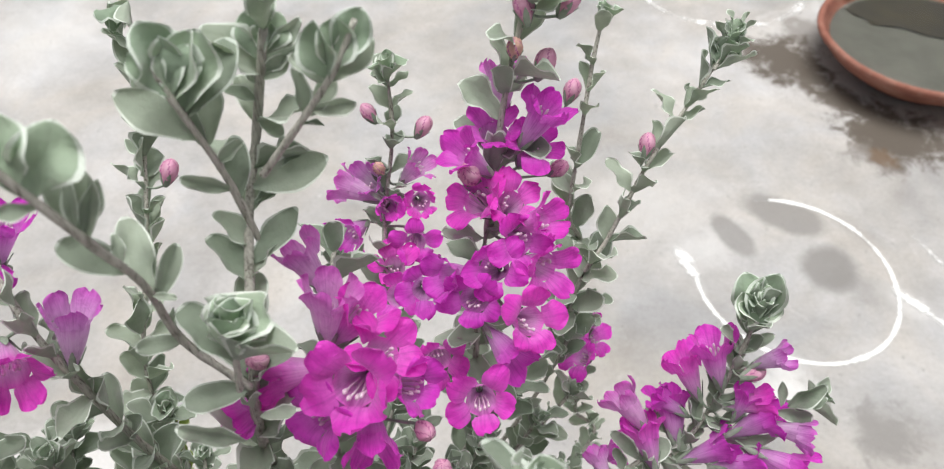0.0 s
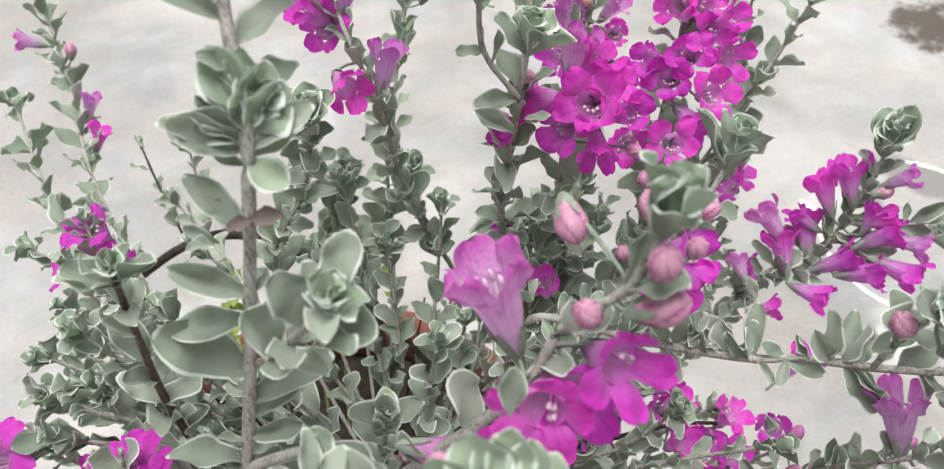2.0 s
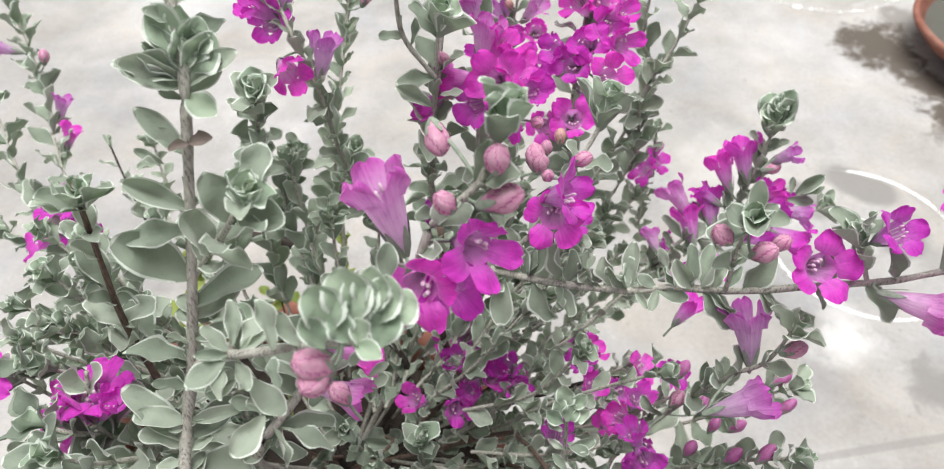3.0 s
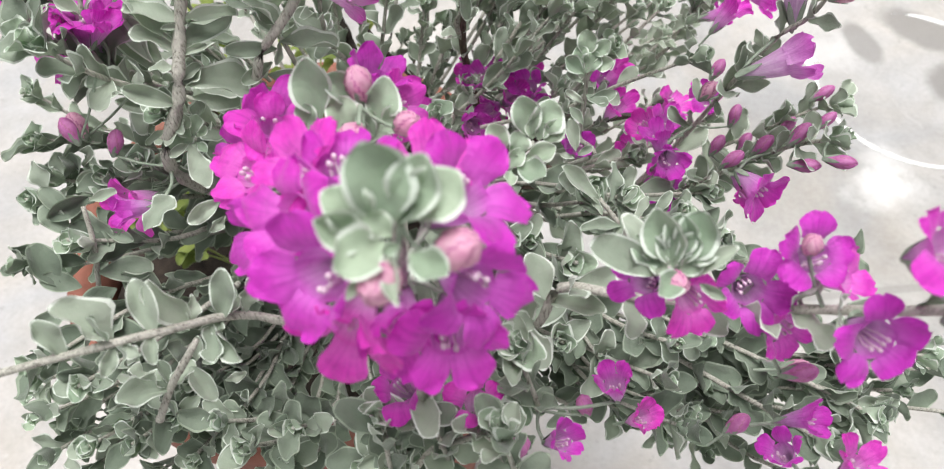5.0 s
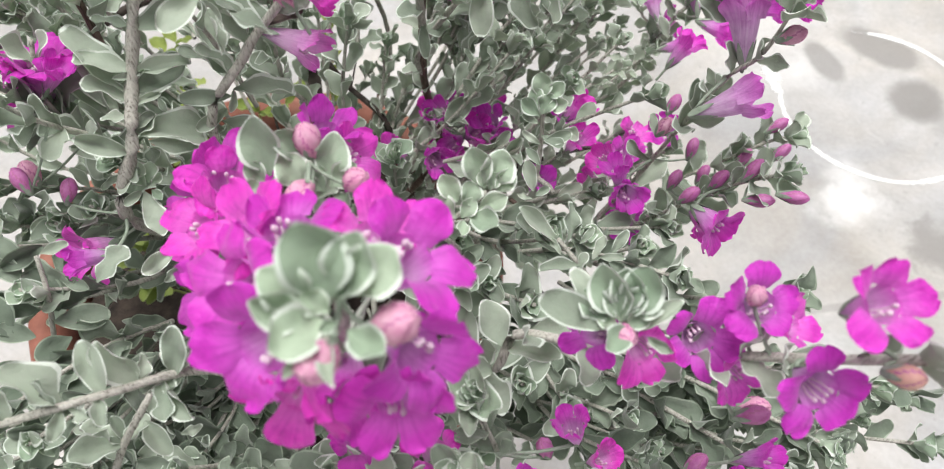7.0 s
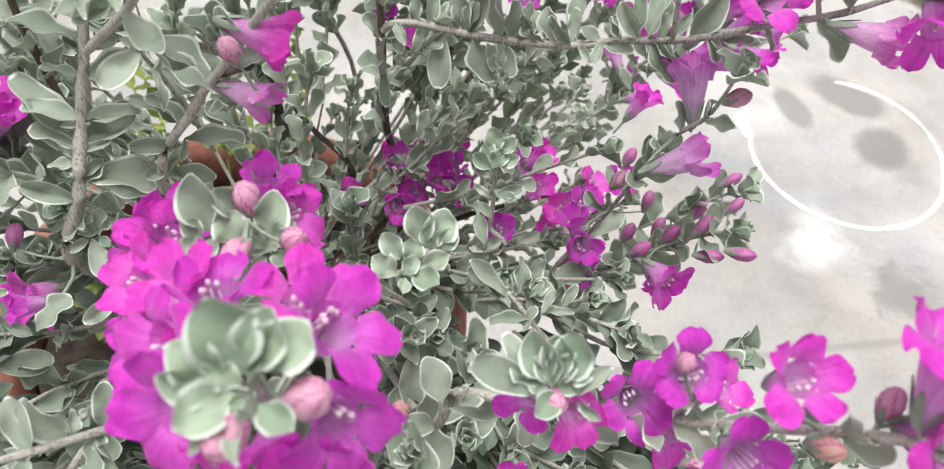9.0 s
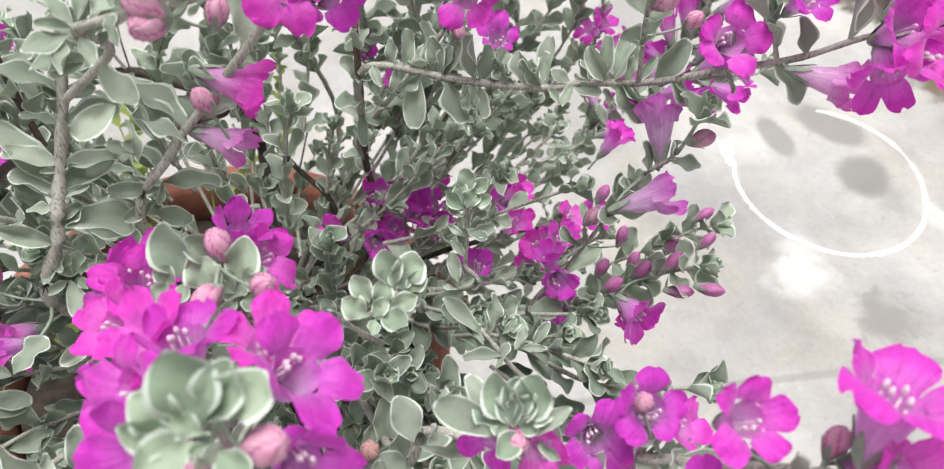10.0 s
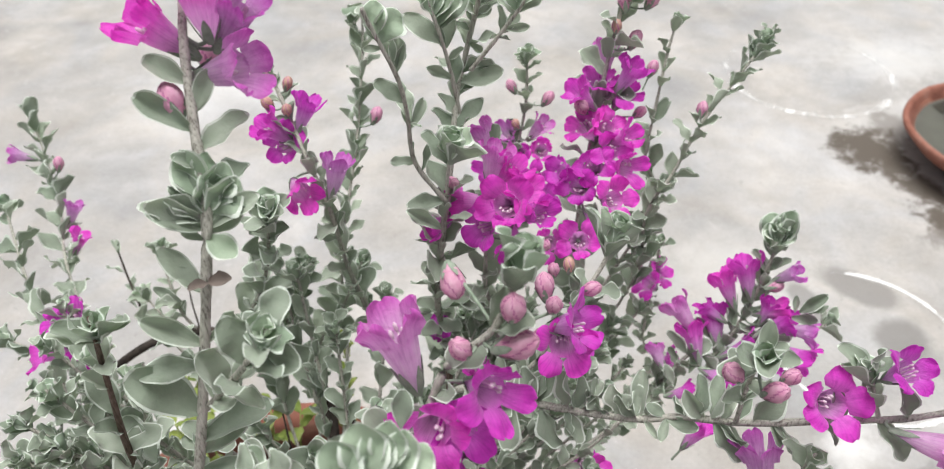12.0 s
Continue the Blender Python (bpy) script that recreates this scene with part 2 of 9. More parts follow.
DARK_STAINS = (
    (0.700, 1.024, 0.072, 0.040, -28, 0.25, 0.78, DAMP),
    (0.595, 0.978, 0.052, 0.025, -67, 0.25, 0.72, DAMP),
    (0.736, 0.900, 0.046, 0.050, -34, 0.30, 0.85, DAMP),
    (0.780, 0.858, 0.060, 0.032, -34, 0.50, 0.45, DAMP),
    (0.838, 1.500, 0.076, 0.088, -30, 0.36, 0.98, WET),
    (0.872, 1.425, 0.046, 0.050, -20, 0.36, 0.95, WET),
    (0.910, 1.590, 0.055, 0.070, -20, 0.40, 0.60, WET),
    (0.905, 1.350, 0.055, 0.045, -36, 0.36, 0.95, WET),
    (0.985, 1.240, 0.110, 0.075, -34, 0.36, 0.98, WET),
    (0.930, 1.190, 0.055, 0.060, -34, 0.40, 0.70, WET),
    (0.925, 1.172, 0.026, 0.022, -30, 0.40, 0.80, RUST),
    (0.704, 0.596, 0.040, 0.043, -9, 0.5, 0.5, DAMP),
    (0.709, 0.607, 0.034, 0.046, -12, 0.5, 0.5, DAMP),
    (0.617, 1.148, 0.065, 0.049, -15, 0.7, 0.3, DAMP),
    (0.608, 0.488, 1.6, 0.006, 15.1, 0.29, 0.45, DAMP),
)

CEMENT = ground_material()


def chalk_material():
    m, nt, bsdf, out = material("white_chalk")
    co = coords(nt)
    n = noise_tex(nt, 90.0, 5.0, 0.65, co)
    b = noise_tex(nt, 9.0, 4.0, 0.6, co)
    bsdf.inputs["Base Color"].default_value = (0.92, 0.92, 0.91, 1)
    bsdf.inputs["Roughness"].default_value = 0.95
    at = nt.nodes.new("ShaderNodeAttribute")
    at.attribute_name = "cover"
    sum_ = math_node(nt, "ADD", at.outputs["Fac"], math_node(nt, "ADD", math_node(nt, "MULTIPLY", math_node(nt, "SUBTRACT", n.outputs[0], 0.5), 1.3), math_node(nt, "MULTIPLY", math_node(nt, "SUBTRACT", b.outputs[0], 0.5), 1.7)))
    mr = nt.nodes.new("ShaderNodeMapRange")
    mr.interpolation_type = "SMOOTHSTEP"
    mr.inputs[1].default_value, mr.inputs[2].default_value = 0.25, 0.75
    nt.links.new(sum_, mr.inputs[0])
    tr = nt.nodes.new("ShaderNodeBsdfTransparent")
    mix = nt.nodes.new("ShaderNodeMixShader")
    nt.links.new(mr.outputs[0], mix.inputs[0])
    nt.links.new(tr.outputs[0], mix.inputs[1])
    nt.links.new(bsdf.outputs[0], mix.inputs[2])
    nt.links.new(mix.outputs[0], out.inputs[0])
    return m


CHALK = chalk_material()


def water_material():
    m, nt, bsdf, out = material("still_water")
    co = coords(nt)
    n = noise_tex(nt, 9.0, 3.0, 0.5, co)
    bsdf.inputs["Base Color"].default_value = (0.75, 0.78, 0.74, 1)
    bsdf.inputs["Roughness"].default_value = 0.03
    bsdf.inputs["IOR"].default_value = 1.33
    bsdf.inputs["Transmission Weight"].default_value = 1.0
    bump(nt, bsdf, n.outputs[0], 0.05, 0.002)
    return m


WATER = water_material()
ALGAE = plain_noisy("algae_film", (0.010, 0.008, 0.003), (0.036, 0.027, 0.010), 16.0, 0.6)
SEDIMENT = plain_noisy("grey_sediment", (0.085, 0.083, 0.072), (0.135, 0.132, 0.115), 12.0, 0.8)


# ---- mesh helpers ----
def mesh_from(name, verts, faces, mats, index=None, smooth=True):
    me = bpy.data.meshes.new(name)
    me.from_pydata([tuple(v) for v in verts], [], [tuple(f) for f in faces])
    for m in mats:
        me.materials.append(m)
    if index is not None:
        me.polygons.foreach_set("material_index", np.asarray(index, dtype=np.int32))
    if smooth:
        me.polygons.foreach_set("use_smooth", np.ones(len(faces), dtype=bool))
    me.update()
    return me


def part(name, me, parent, label="", kind=""):
    ob = new(name, me)
    ob.parent = parent
    return tagged(ob, label=label, kind=kind)


def revolve(profile, n=64, wobble=0.0):
    verts, faces = [], []
    for k, (r, z) in enumerate(profile):
        for i in range(n):
            a = 2 * math.pi * i / n
            rr = r * (1 + wobble * noise.noise((2.5 * math.cos(a), 2.5 * math.sin(a), z * 9)))
            verts.append((rr * math.cos(a), rr * math.sin(a), z))
    for k in range(len(profile) - 1):
        for i in range(n):
            j = (i + 1) % n
            faces.append((k * n + i, k * n + j, (k + 1) * n + j, (k + 1) * n + i))
    return verts, faces


def smooth_path(points, per=6):
    """Catmull-Rom through the points."""
    p = np.array(points, float)
    q = np.vstack([2 * p[0] - p[1], p, 2 * p[-1] - p[-2]])
    out = []
    for i in range(1, len(q) - 2):
        a, b, c, d = q[i - 1:i + 3]
        for s in range(per):
            t = s / per
            out.append(0.5 * (2 * b + (c - a) * t + (2 * a - 5 * b + 4 * c - d) * t * t + (3 * b - a - 3 * c + d) * t ** 3))
    out.append(p[-1])
    return np.array(out)


def frame_along(d):
    d = d / (np.linalg.norm(d) + 1e-9)
    ref = np.array([0, 0, 1.0]) if abs(d[2]) < 0.9 else np.array([1.0, 0, 0])
    x = np.cross(ref, d)
    x /= np.linalg.norm(x)
    return x, np.cross(d, x), d


def tube(path, r0, r1, rng, sides=8, rough=0.12):
    verts, faces = [], []
    n = len(path)
    for k in range(n):
        d = path[min(k + 1, n - 1)] - path[max(k - 1, 0)]
        x, y, _ = frame_along(d)
        r = r0 + (r1 - r0) * k / (n - 1)
        r *= 1 + rng.uniform(-rough, rough)
        for i in range(sides):
            a = 2 * math.pi * i / sides
            verts.append(path[k] + r * (math.cos(a) * x + math.sin(a) * y))
    for k in range(n - 1):
        for i in range(sides):
            j = (i + 1) % sides
            faces.append((k * sides + i, k * sides + j, (k + 1) * sides + j, (k + 1) * sides + i))
    faces.append(tuple((n - 1) * sides + i for i in range(sides)))
    return verts, faces


# ---- leaves ----
def leaf_template(seed, wide=0.52, fold=0.16, droop=0.10, wave=0.05, cup=0.0, blunt=0.0, calm=1.0, hem=0.87):
    """A spoon-shaped leaf of length 1 along y: wedge-shaped foot, rounded tip, creased midrib and a pale, wavy, turned margin."""
    rng = random.Random(seed)
    rows = (0.0, 0.07, 0.17, 0.29, 0.41, 0.53, 0.64, 0.74, 0.83, 0.905, 0.96, 0.99, 1.0)
    cols = (-1.0, -hem, -0.46, 0.0, 0.46, hem, 1.0)
    ph, turns, curl = rng.uniform(0, 6), rng.uniform(7.0, 11.0), rng.uniform(-0.08, 0.09)
    lip, skew, twist = rng.choice((-0.020, 0.016, 0.024)), rng.uniform(-0.09, 0.09), rng.uniform(-0.16, 0.16)
    sides = (fold + calm * rng.uniform(-0.10, 0.24), fold + calm * rng.uniform(-0.10, 0.24))
    curl, twist = curl * calm, twist * calm
    a, b = 0.90 - 0.16 * blunt, 0.60 - 0.14 * blunt
    top = (a / (a + b)) ** a * (b / (a + b)) ** b
    verts, faces, index = [], [], []
    for y in rows:
        w = max(0.5 * wide * (y + 0.012) ** a * max(1.012 - y, 0.0) ** b / top, 0.020)
        for c in cols:
            e = abs(c)
            x = c * w * (1 - 0.22 * cup * e) + skew * y * y
            up = sides[c > 0] * e * w * 1.6 + cup * c * c * w * 1.3 - droop * y * y + curl * max(0.0, y - 0.55) ** 2 * 3.2
            up += 1.5 * wave * math.sin(turns * y + ph + (2.4 if c > 0 else 0)) * e ** 1.6 * (w / 0.26) + twist * c * w * y
            if e == 1.0 and y > 0.15:
                up += lip
            if e == 0.0 and y < 0.9:
                up -= 0.010
            verts.append((x, y, up))
    n = len(cols)
    for r in range(len(rows) - 1):
        for c in range(n - 1):
            faces.append((r * n + c, r * n + c + 1, (r + 1) * n + c + 1, (r + 1) * n + c))
            index.append(1 if (c in (0, n - 2) and r > 1) or r > len(rows) - 4 else 0)
    return np.array(verts), faces, index


LEAVES = [leaf_template(*a) for a in (
    (1, 0.54, 0.12, 0.04, 0.05), (2, 0.58, 0.08, 0.16, 0.06), (3, 0.50, 0.26, 0.08, 0.05), (4, 0.60, 0.12, -0.16, 0.06, 0.0, -1.2), (5, 0.54, 0.30, -0.02, 0.06, 0.0, -0.8), (6, 0.52, 0.16, 0.26, 0.06, 0.0, -1.4),
    (7, 0.62, 0.06, 0.06, 0.07, 0.3, 0.3), (8, 0.56, -0.08, 0.12, 0.06, 0.0, -1.0), (9, 0.64, 0.08, -0.05, 0.06, 0.2, 0.4), (10, 0.52, 0.16, 0.14, 0.08))]
CURLED = [leaf_template(*a, calm=2.3) for a in (
    (21, 0.46, 0.40, 0.20, 0.10), (22, 0.42, 0.48, -0.30, 0.09, 0.0, -0.5), (23, 0.50, 0.30, 0.34, 0.11, 0.0, -0.4), (24, 0.44, 0.46, -0.12, 0.10), (25, 0.48, 0.36, 0.10, 0.12, 0.0, -0.6))]
LEAVES += CURLED[:4]
YOUNGS = [leaf_template(*a, calm=0.8, hem=0.82) for a in (
    (11, 0.76, 0.28, -0.12, 0.09, 0.1, -2.4), (12, 0.70, 0.36, -0.20, 0.08, 0.15, -1.9), (13, 0.84, 0.26, 0.04, 0.11, 0.05, -2.8), (14, 0.74, 0.32, 0.14, 0.11, 0.1, -2.2), (15, 0.66, 0.42, -0.14, 0.09, 0.15, -2.6))]
LEAF_MESHES = {}
for kind_, temps_, mat_ in (("leaf", LEAVES, LEAF), ("curled", CURLED, LEAF), ("old", LEAVES, OLD_SHADED), ("young", YOUNGS, YOUNG), ("lime", LEAVES, LIME), ("dry", LEAVES[2:3], DRY)):
    LEAF_MESHES[kind_] = [mesh_from("leaf", v, f, (mat_, LEAF if kind_ == "old" else RIM if kind_ in ("leaf", "curled", "young") else mat_), i) for v, f, i in temps_]


def leaf_matrix(base, out, up, size):
    """A leaf from base towards out, its upper face towards up."""
    y = out / (np.linalg.norm(out) + 1e-9)
    x = np.cross(y, up)
    x /= np.linalg.norm(x) + 1e-9
    z = np.cross(x, y)
    m = np.eye(4)
    m[:3, 0], m[:3, 1], m[:3, 2], m[:3, 3] = x * size, y * size, z * size, base
    return m


class Foliage:
    """Gathers the leaves of one stem, then makes them single leaves or one joined mesh."""

    def __init__(self, rng):
        self.rng, self.items = rng, []

    def add(self, kind, base, out, up, size):
        n = len(LEAF_MESHES[kind])
        self.items.append((kind, self.rng.randrange(n), leaf_matrix(np.asarray(base), np.asarray(out), np.asarray(up), size)))

    def finish(self, parent, single):
        if single:
            for kind, k, m in self.items:
                ob = part("leaf", LEAF_MESHES[kind][k], parent)
                ob.matrix_local = Matrix(m.tolist())
            return
        verts, faces, index, at = [], [], [], 0
        for kind, k, m in self.items:
            v, f, i = (YOUNGS if kind == "young" else LEAVES)[k]
            verts.append(v @ m[:3, :3].T + m[:3, 3])
            faces += [tuple(a + at for a in q) for q in f]
            shift = {"leaf": 0, "young": 2, "lime": 3, "old": 4}[kind]
            index += [(0 if kind == "old" else 1) if a and kind != "lime" else shift for a in i]
            at += len(v)
        if verts:
            part("foliage", mesh_from("foliage", np.vstack(verts), faces, (LEAF, RIM, YOUNG, LIME, OLD_SHADED), index), parent, kind="stuff")


def rosette(fol, tip, axis, size, rng, count=7, tight=1.0):
    """Crossed pairs of cupped leaves round a shoot's tip: upright and small inside, larger and opening outside."""
    x, y, d = frame_along(np.asarray(axis, float))
    turn = rng.uniform(0, 6.28)
    pairs = 5 if count > 10 else 4 if count > 7 else 3
    for k in range(pairs):
        f = k / (pairs - 1)
        for half in (0, math.pi):
            a = turn + half + k * 1.30 + rng.uniform(-0.22, 0.22)
            open_ = (0.98 - 0.72 * f + rng.uniform(-0.16, 0.16)) * tight
            side = math.cos(a) * x + math.sin(a) * y
            out = math.sin(open_) * side + math.cos(open_) * d
            s = size * (1.26 - 0.66 * f) * rng.uniform(0.86, 1.12)
            up = d * math.sin(open_) - side * math.cos(open_) + 0.12 * (rng.uniform(-1, 1) * x + rng.uniform(-1, 1) * y)
            fol.add("young" if k else "leaf", tip - d * size * (0.95 - 0.50 * f), out, up, s)


def leafy(fol, path, start, end, gap, size, rng, spread=0.95, kind="leaf", lift=0.0):
    """Leaves in turning pairs along a path."""
    seg = np.linalg.norm(np.diff(path, axis=0), axis=1)
    run = np.concatenate([[0], np.cumsum(seg)])
    s, turn = run[-1] * start, rng.uniform(0, 6.28)
    while s < run[-1] * end:
        i = min(np.searchsorted(run, s, side="right") - 1, len(seg) - 1)
        f = (s - run[i]) / (seg[i] + 1e-9)
        p = path[i] * (1 - f) + path[i + 1] * f
        x, y, d = frame_along(path[i + 1] - path[i])
        part_way = (s / run[-1] - start) / (end - start + 1e-9)
        for half in (0, math.pi):
            if rng.random() < 0.10:
                continue
            a = turn + half + rng.uniform(-0.35, 0.35)
            side = math.cos(a) * x + math.sin(a) * y
            op = spread * rng.uniform(0.5, 1.05)
            out = math.sin(op) * side + math.cos(op) * d + np.array([0, 0, lift])
            up = 0.7 * (d * math.sin(op) - side * math.cos(op)) + np.array([0, -0.25, 0.85])
            up = up + 0.3 * np.array([rng.uniform(-1, 1), rng.uniform(-1, 1), rng.uniform(-1, 1)])
            fol.add(("leaf", "leaf", "young")[rng.randrange(3)] if kind == "mixed" else kind, p, out, up, size * 1.22 * rng.uniform(0.74, 1.18) * (1.0 - 0.22 * part_way))
        turn += 1.35 + rng.uniform(-0.3, 0.3)
        s += 1.10 * gap * rng.uniform(0.75, 1.25)


# ---- flowers ----
def corolla_mesh(seed, mat, lobes=1.0, open_=1.0, ruffle=1.0):
    """A bell that swells towards its mouth, 14 mm up the z axis, and five separate round lobes, each with its own bend, roll and ruffle."""
    rng = random.Random(seed)
    prof = ((0.0012, 0.0), (0.0019, 0.0022), (0.0029, 0.0046), (0.0039, 0.0076), (0.0047, 0.0106), (0.0053, 0.0132))
    n, verts, faces, along = 40, [], [], []
    bulge = rng.uniform(0, 6.28)
    for k, (r, z) in enumerate(prof):
        f = k / (len(prof) - 1)
        for i in range(n):
            a = 2 * math.pi * i / n
            rr = r * (1 + 0.055 * math.cos(5 * a) * f + 0.09 * math.cos(a - bulge) * math.sin(math.pi * f))
            verts.append((rr * math.cos(a), rr * math.sin(a), z))
            along.append(0.66 * f)
    for k in range(len(prof) - 1):
        faces += [(k * n + i, k * n + (i + 1) % n, (k + 1) * n + (i + 1) % n, (k + 1) * n + i) for i in range(n)]
    across = (-1.0, -0.82, -0.5, -0.17, 0.17, 0.5, 0.82, 1.0)
    out = (0.0, 0.14, 0.30, 0.46, 0.62, 0.76, 0.88, 0.96, 1.0)
    for lobe in range(5):
        mid, at = 2 * math.pi * lobe / 5 + rng.uniform(-0.10, 0.10), len(verts)
        length = 0.0098 * lobes * rng.uniform(0.84, 1.14) * (0.86 if lobe < 2 else 1.0)
        half = 0.0051 * lobes ** 0.5 * rng.uniform(0.86, 1.10)
        end = radians((rng.uniform(58, 120) if lobe > 1 else rng.uniform(30, 92)) * open_)
        roll, tilt, ph, notch = rng.uniform(-0.26, 0.16), rng.uniform(-0.28, 0.28), rng.uniform(0, 6.28), rng.choice((0.0, 0.05, 0.10))
        r, z, last = 0.0050, 0.0126, 0.0
        c, s = math.cos(mid), math.sin(mid)
        for v in out:
            bend = radians(16) + (end - radians(16)) * min(1.0, v * 1.35)
            r += (v - last) * length * math.sin(bend)
            z += (v - last) * length * math.cos(bend)
            last = v
            w = half * min(1.0, 0.74 + 0.62 * v) * max(0.0, 1 - max(0.0, (v - 0.50) / 0.52) ** 2.2) ** 0.5 * (1 + 0.07 * math.sin(9 * v + ph))
            w = max(w, 0.0004)
            for u in across:
                lift = roll * u * u * w + tilt * u * w * v + ruffle * 0.0012 * v * (u * u + 0.25) * math.sin(4.2 * u + 5.0 * v + ph)
                pull = notch * length * (1 - min(1.0, abs(u) * 1.6)) * max(0.0, v - 0.7) / 0.3
                curve = 0.10 * u * u * w / (r + 0.004) * w
                rr = r - curve + (lift * -math.cos(bend)) - pull * math.sin(bend)
                verts.append((rr * c - u * w * s, rr * s + u * w * c, z + lift * math.sin(bend) - pull * math.cos(bend)))
                along.append(0.62 + 0.38 * v)
        m = len(across)
        for k in range(len(out) - 1):
            faces += [(at + k * m + i, at + k * m + i + 1, at + (k + 1) * m + i + 1, at + (k + 1) * m + i) for i in range(m - 1)]
    me = mesh_from("flower", verts, faces, (mat,))
    me.attributes.new("along", "FLOAT", "POINT").data.foreach_set("value", np.array(along, dtype=np.float32))
    return me


def stamen_mesh(k):
    """One stamen against the lower side of the throat."""
    rng = random.Random(k)
    a, r = k * 0.62 - 0.95, 0.0028
    path = np.array([(0.5 * r * math.cos(a), 0.5 * r * math.sin(a), 0.005), (r * math.cos(a), r * math.sin(a), 0.0090),
                     (r * 0.95 * math.cos(a), r * 0.95 * math.sin(a), 0.0128 + 0.0012 * (k % 2))])
    verts, faces = tube(path, 0.00034, 0.00028, rng, 5)
    c, at = path[-1], len(verts)
    for zz, rr in ((-0.0011, 0.0004), (-0.0004, 0.00078), (0.0005, 0.00072), (0.0010, 0.0003)):
        verts += [c + np.array((rr * math.cos(b), 0.8 * rr * math.sin(b), zz)) for b in (0, 1.05, 2.1, 3.14, 4.19, 5.24)]
    for q in range(3):
        faces += [(at + q * 6 + i, at + q * 6 + (i + 1) % 6, at + q * 6 + 6 + (i + 1) % 6, at + q * 6 + 6 + i) for i in range(6)]
    faces.append(tuple(at + 18 + i for i in range(6)))
    return mesh_from("stamen", verts, faces, (STAMEN,))


def calyx_mesh():
    verts, faces = [], []
    for k in range(5):
        a = k * 2 * math.pi / 5
        c, s, at = math.cos(a), math.sin(a), len(verts)
        for r, w, z in ((0.0006, 0.0006, -0.0012), (0.0019, 0.0012, 0.0012), (0.0031, 0.0010, 0.0042), (0.0040, 0.0002, 0.0066)):
            for sgn in (-1, 0, 1):
                rr = r + (0.0003 if sgn == 0 else 0)
                verts.append((rr * c - sgn * w * s, rr * s + sgn * w * c, z))
        for q in range(3):
            faces += [(at + q * 3 + i, at + q * 3 + i + 1, at + q * 3 + 4 + i, at + q * 3 + 3 + i) for i in range(2)]
    return mesh_from("calyx", verts, faces, (CALYX,))


def bud_mesh(mat, seed):
    """A closed bud of overlapping petals wound round each other, 9 mm long."""
    prof = ((0.0008, 0.0), (0.0018, 0.0010), (0.0026, 0.0026), (0.0031, 0.0044), (0.0032, 0.0060), (0.0027, 0.0075), (0.0018, 0.0086), (0.0008, 0.0091), (0.0002, 0.0092))
    n, verts, faces, seam = 30, [], [], []
    for k, (r, z) in enumerate(prof):
        for i in range(n):
            a = 2 * math.pi * i / n
            saw = (i / n * 5 + 0.17 * k + seed * 0.3) % 1.0
            lip = 0.85 + 0.21 * saw ** 0.6 if k > 1 else 1.0
            verts.append((r * lip * math.cos(a), r * lip * math.sin(a), z + 0.0007 * saw * (k / 8) ** 2))
    for k in range(len(prof) - 1):
        for i in range(n):
            j = (i + 1) % n
            faces.append((k * n + i, k * n + j, (k + 1) * n + j, (k + 1) * n + i))
            seam.append(1 if k > 1 and (i / n * 5 + 0.17 * k + seed * 0.3) % 1.0 > 0.83 else 0)
    faces.append(tuple((len(prof) - 1) * n + i for i in range(n)))
    return mesh_from("flower_bud", verts, faces, (mat, BUD_CREASE_SHADE), seam + [1])


COROLLAS = [corolla_mesh(s, PETAL, 1.0, 1.0) for s in range(1, 15)]
BELL = [corolla_mesh(s, PETAL, 0.86, 0.55, 0.9) for s in range(30, 38)]
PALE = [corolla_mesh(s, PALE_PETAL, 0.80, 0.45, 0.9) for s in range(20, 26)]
STAMENS, CALYX_MESH = [stamen_mesh(k) for k in range(4)], calyx_mesh()
BUDS = [bud_mesh(BUD, s) for s in range(3)]
PEACH = [bud_mesh(BUD_OLD, s) for s in range(2)]
DEEP = [bud_mesh(BUD_DEEP, s) for s in range(3)]

# ---- the shrub ----
CROWN = (0.0, 0.14, 0.52)
shrub = tagged(new("flowering_shrub"), "silver-leaved sage shrub with magenta bell flowers, growing in a terracotta pot", "shrub")
shrub.location = CROWN
PATHS = []
NUMBER = [0]


def stem(points, r0, r1, gap=0.009, size=0.014, start=0.25, end=0.97, tip=0, tip_size=0.012, single=False, mat=None, spread=0.95, tight=1.0, kind="leaf", name="stem", per=6):
    """One stem of the shrub with its leaves and, at its end, a rosette of tip leaves."""
    NUMBER[0] += 1
    rng = random.Random(NUMBER[0])
    path = smooth_path([np.array(p) - CROWN for p in points], per)
    v, f = tube(path, r0, r1, rng)
    ob = part(name, mesh_from(name, v, f, (mat or STEM,)), shrub)
    PATHS.append(path)
    fol = Foliage(rng)
    if gap:
        leafy(fol, path, start, end, gap, size, rng, spread, kind)
    if tip:
        rosette(fol, path[-1], path[-1] - path[-3], tip_size, rng, tip, tight)
    fol.finish(ob, single)
    return ob


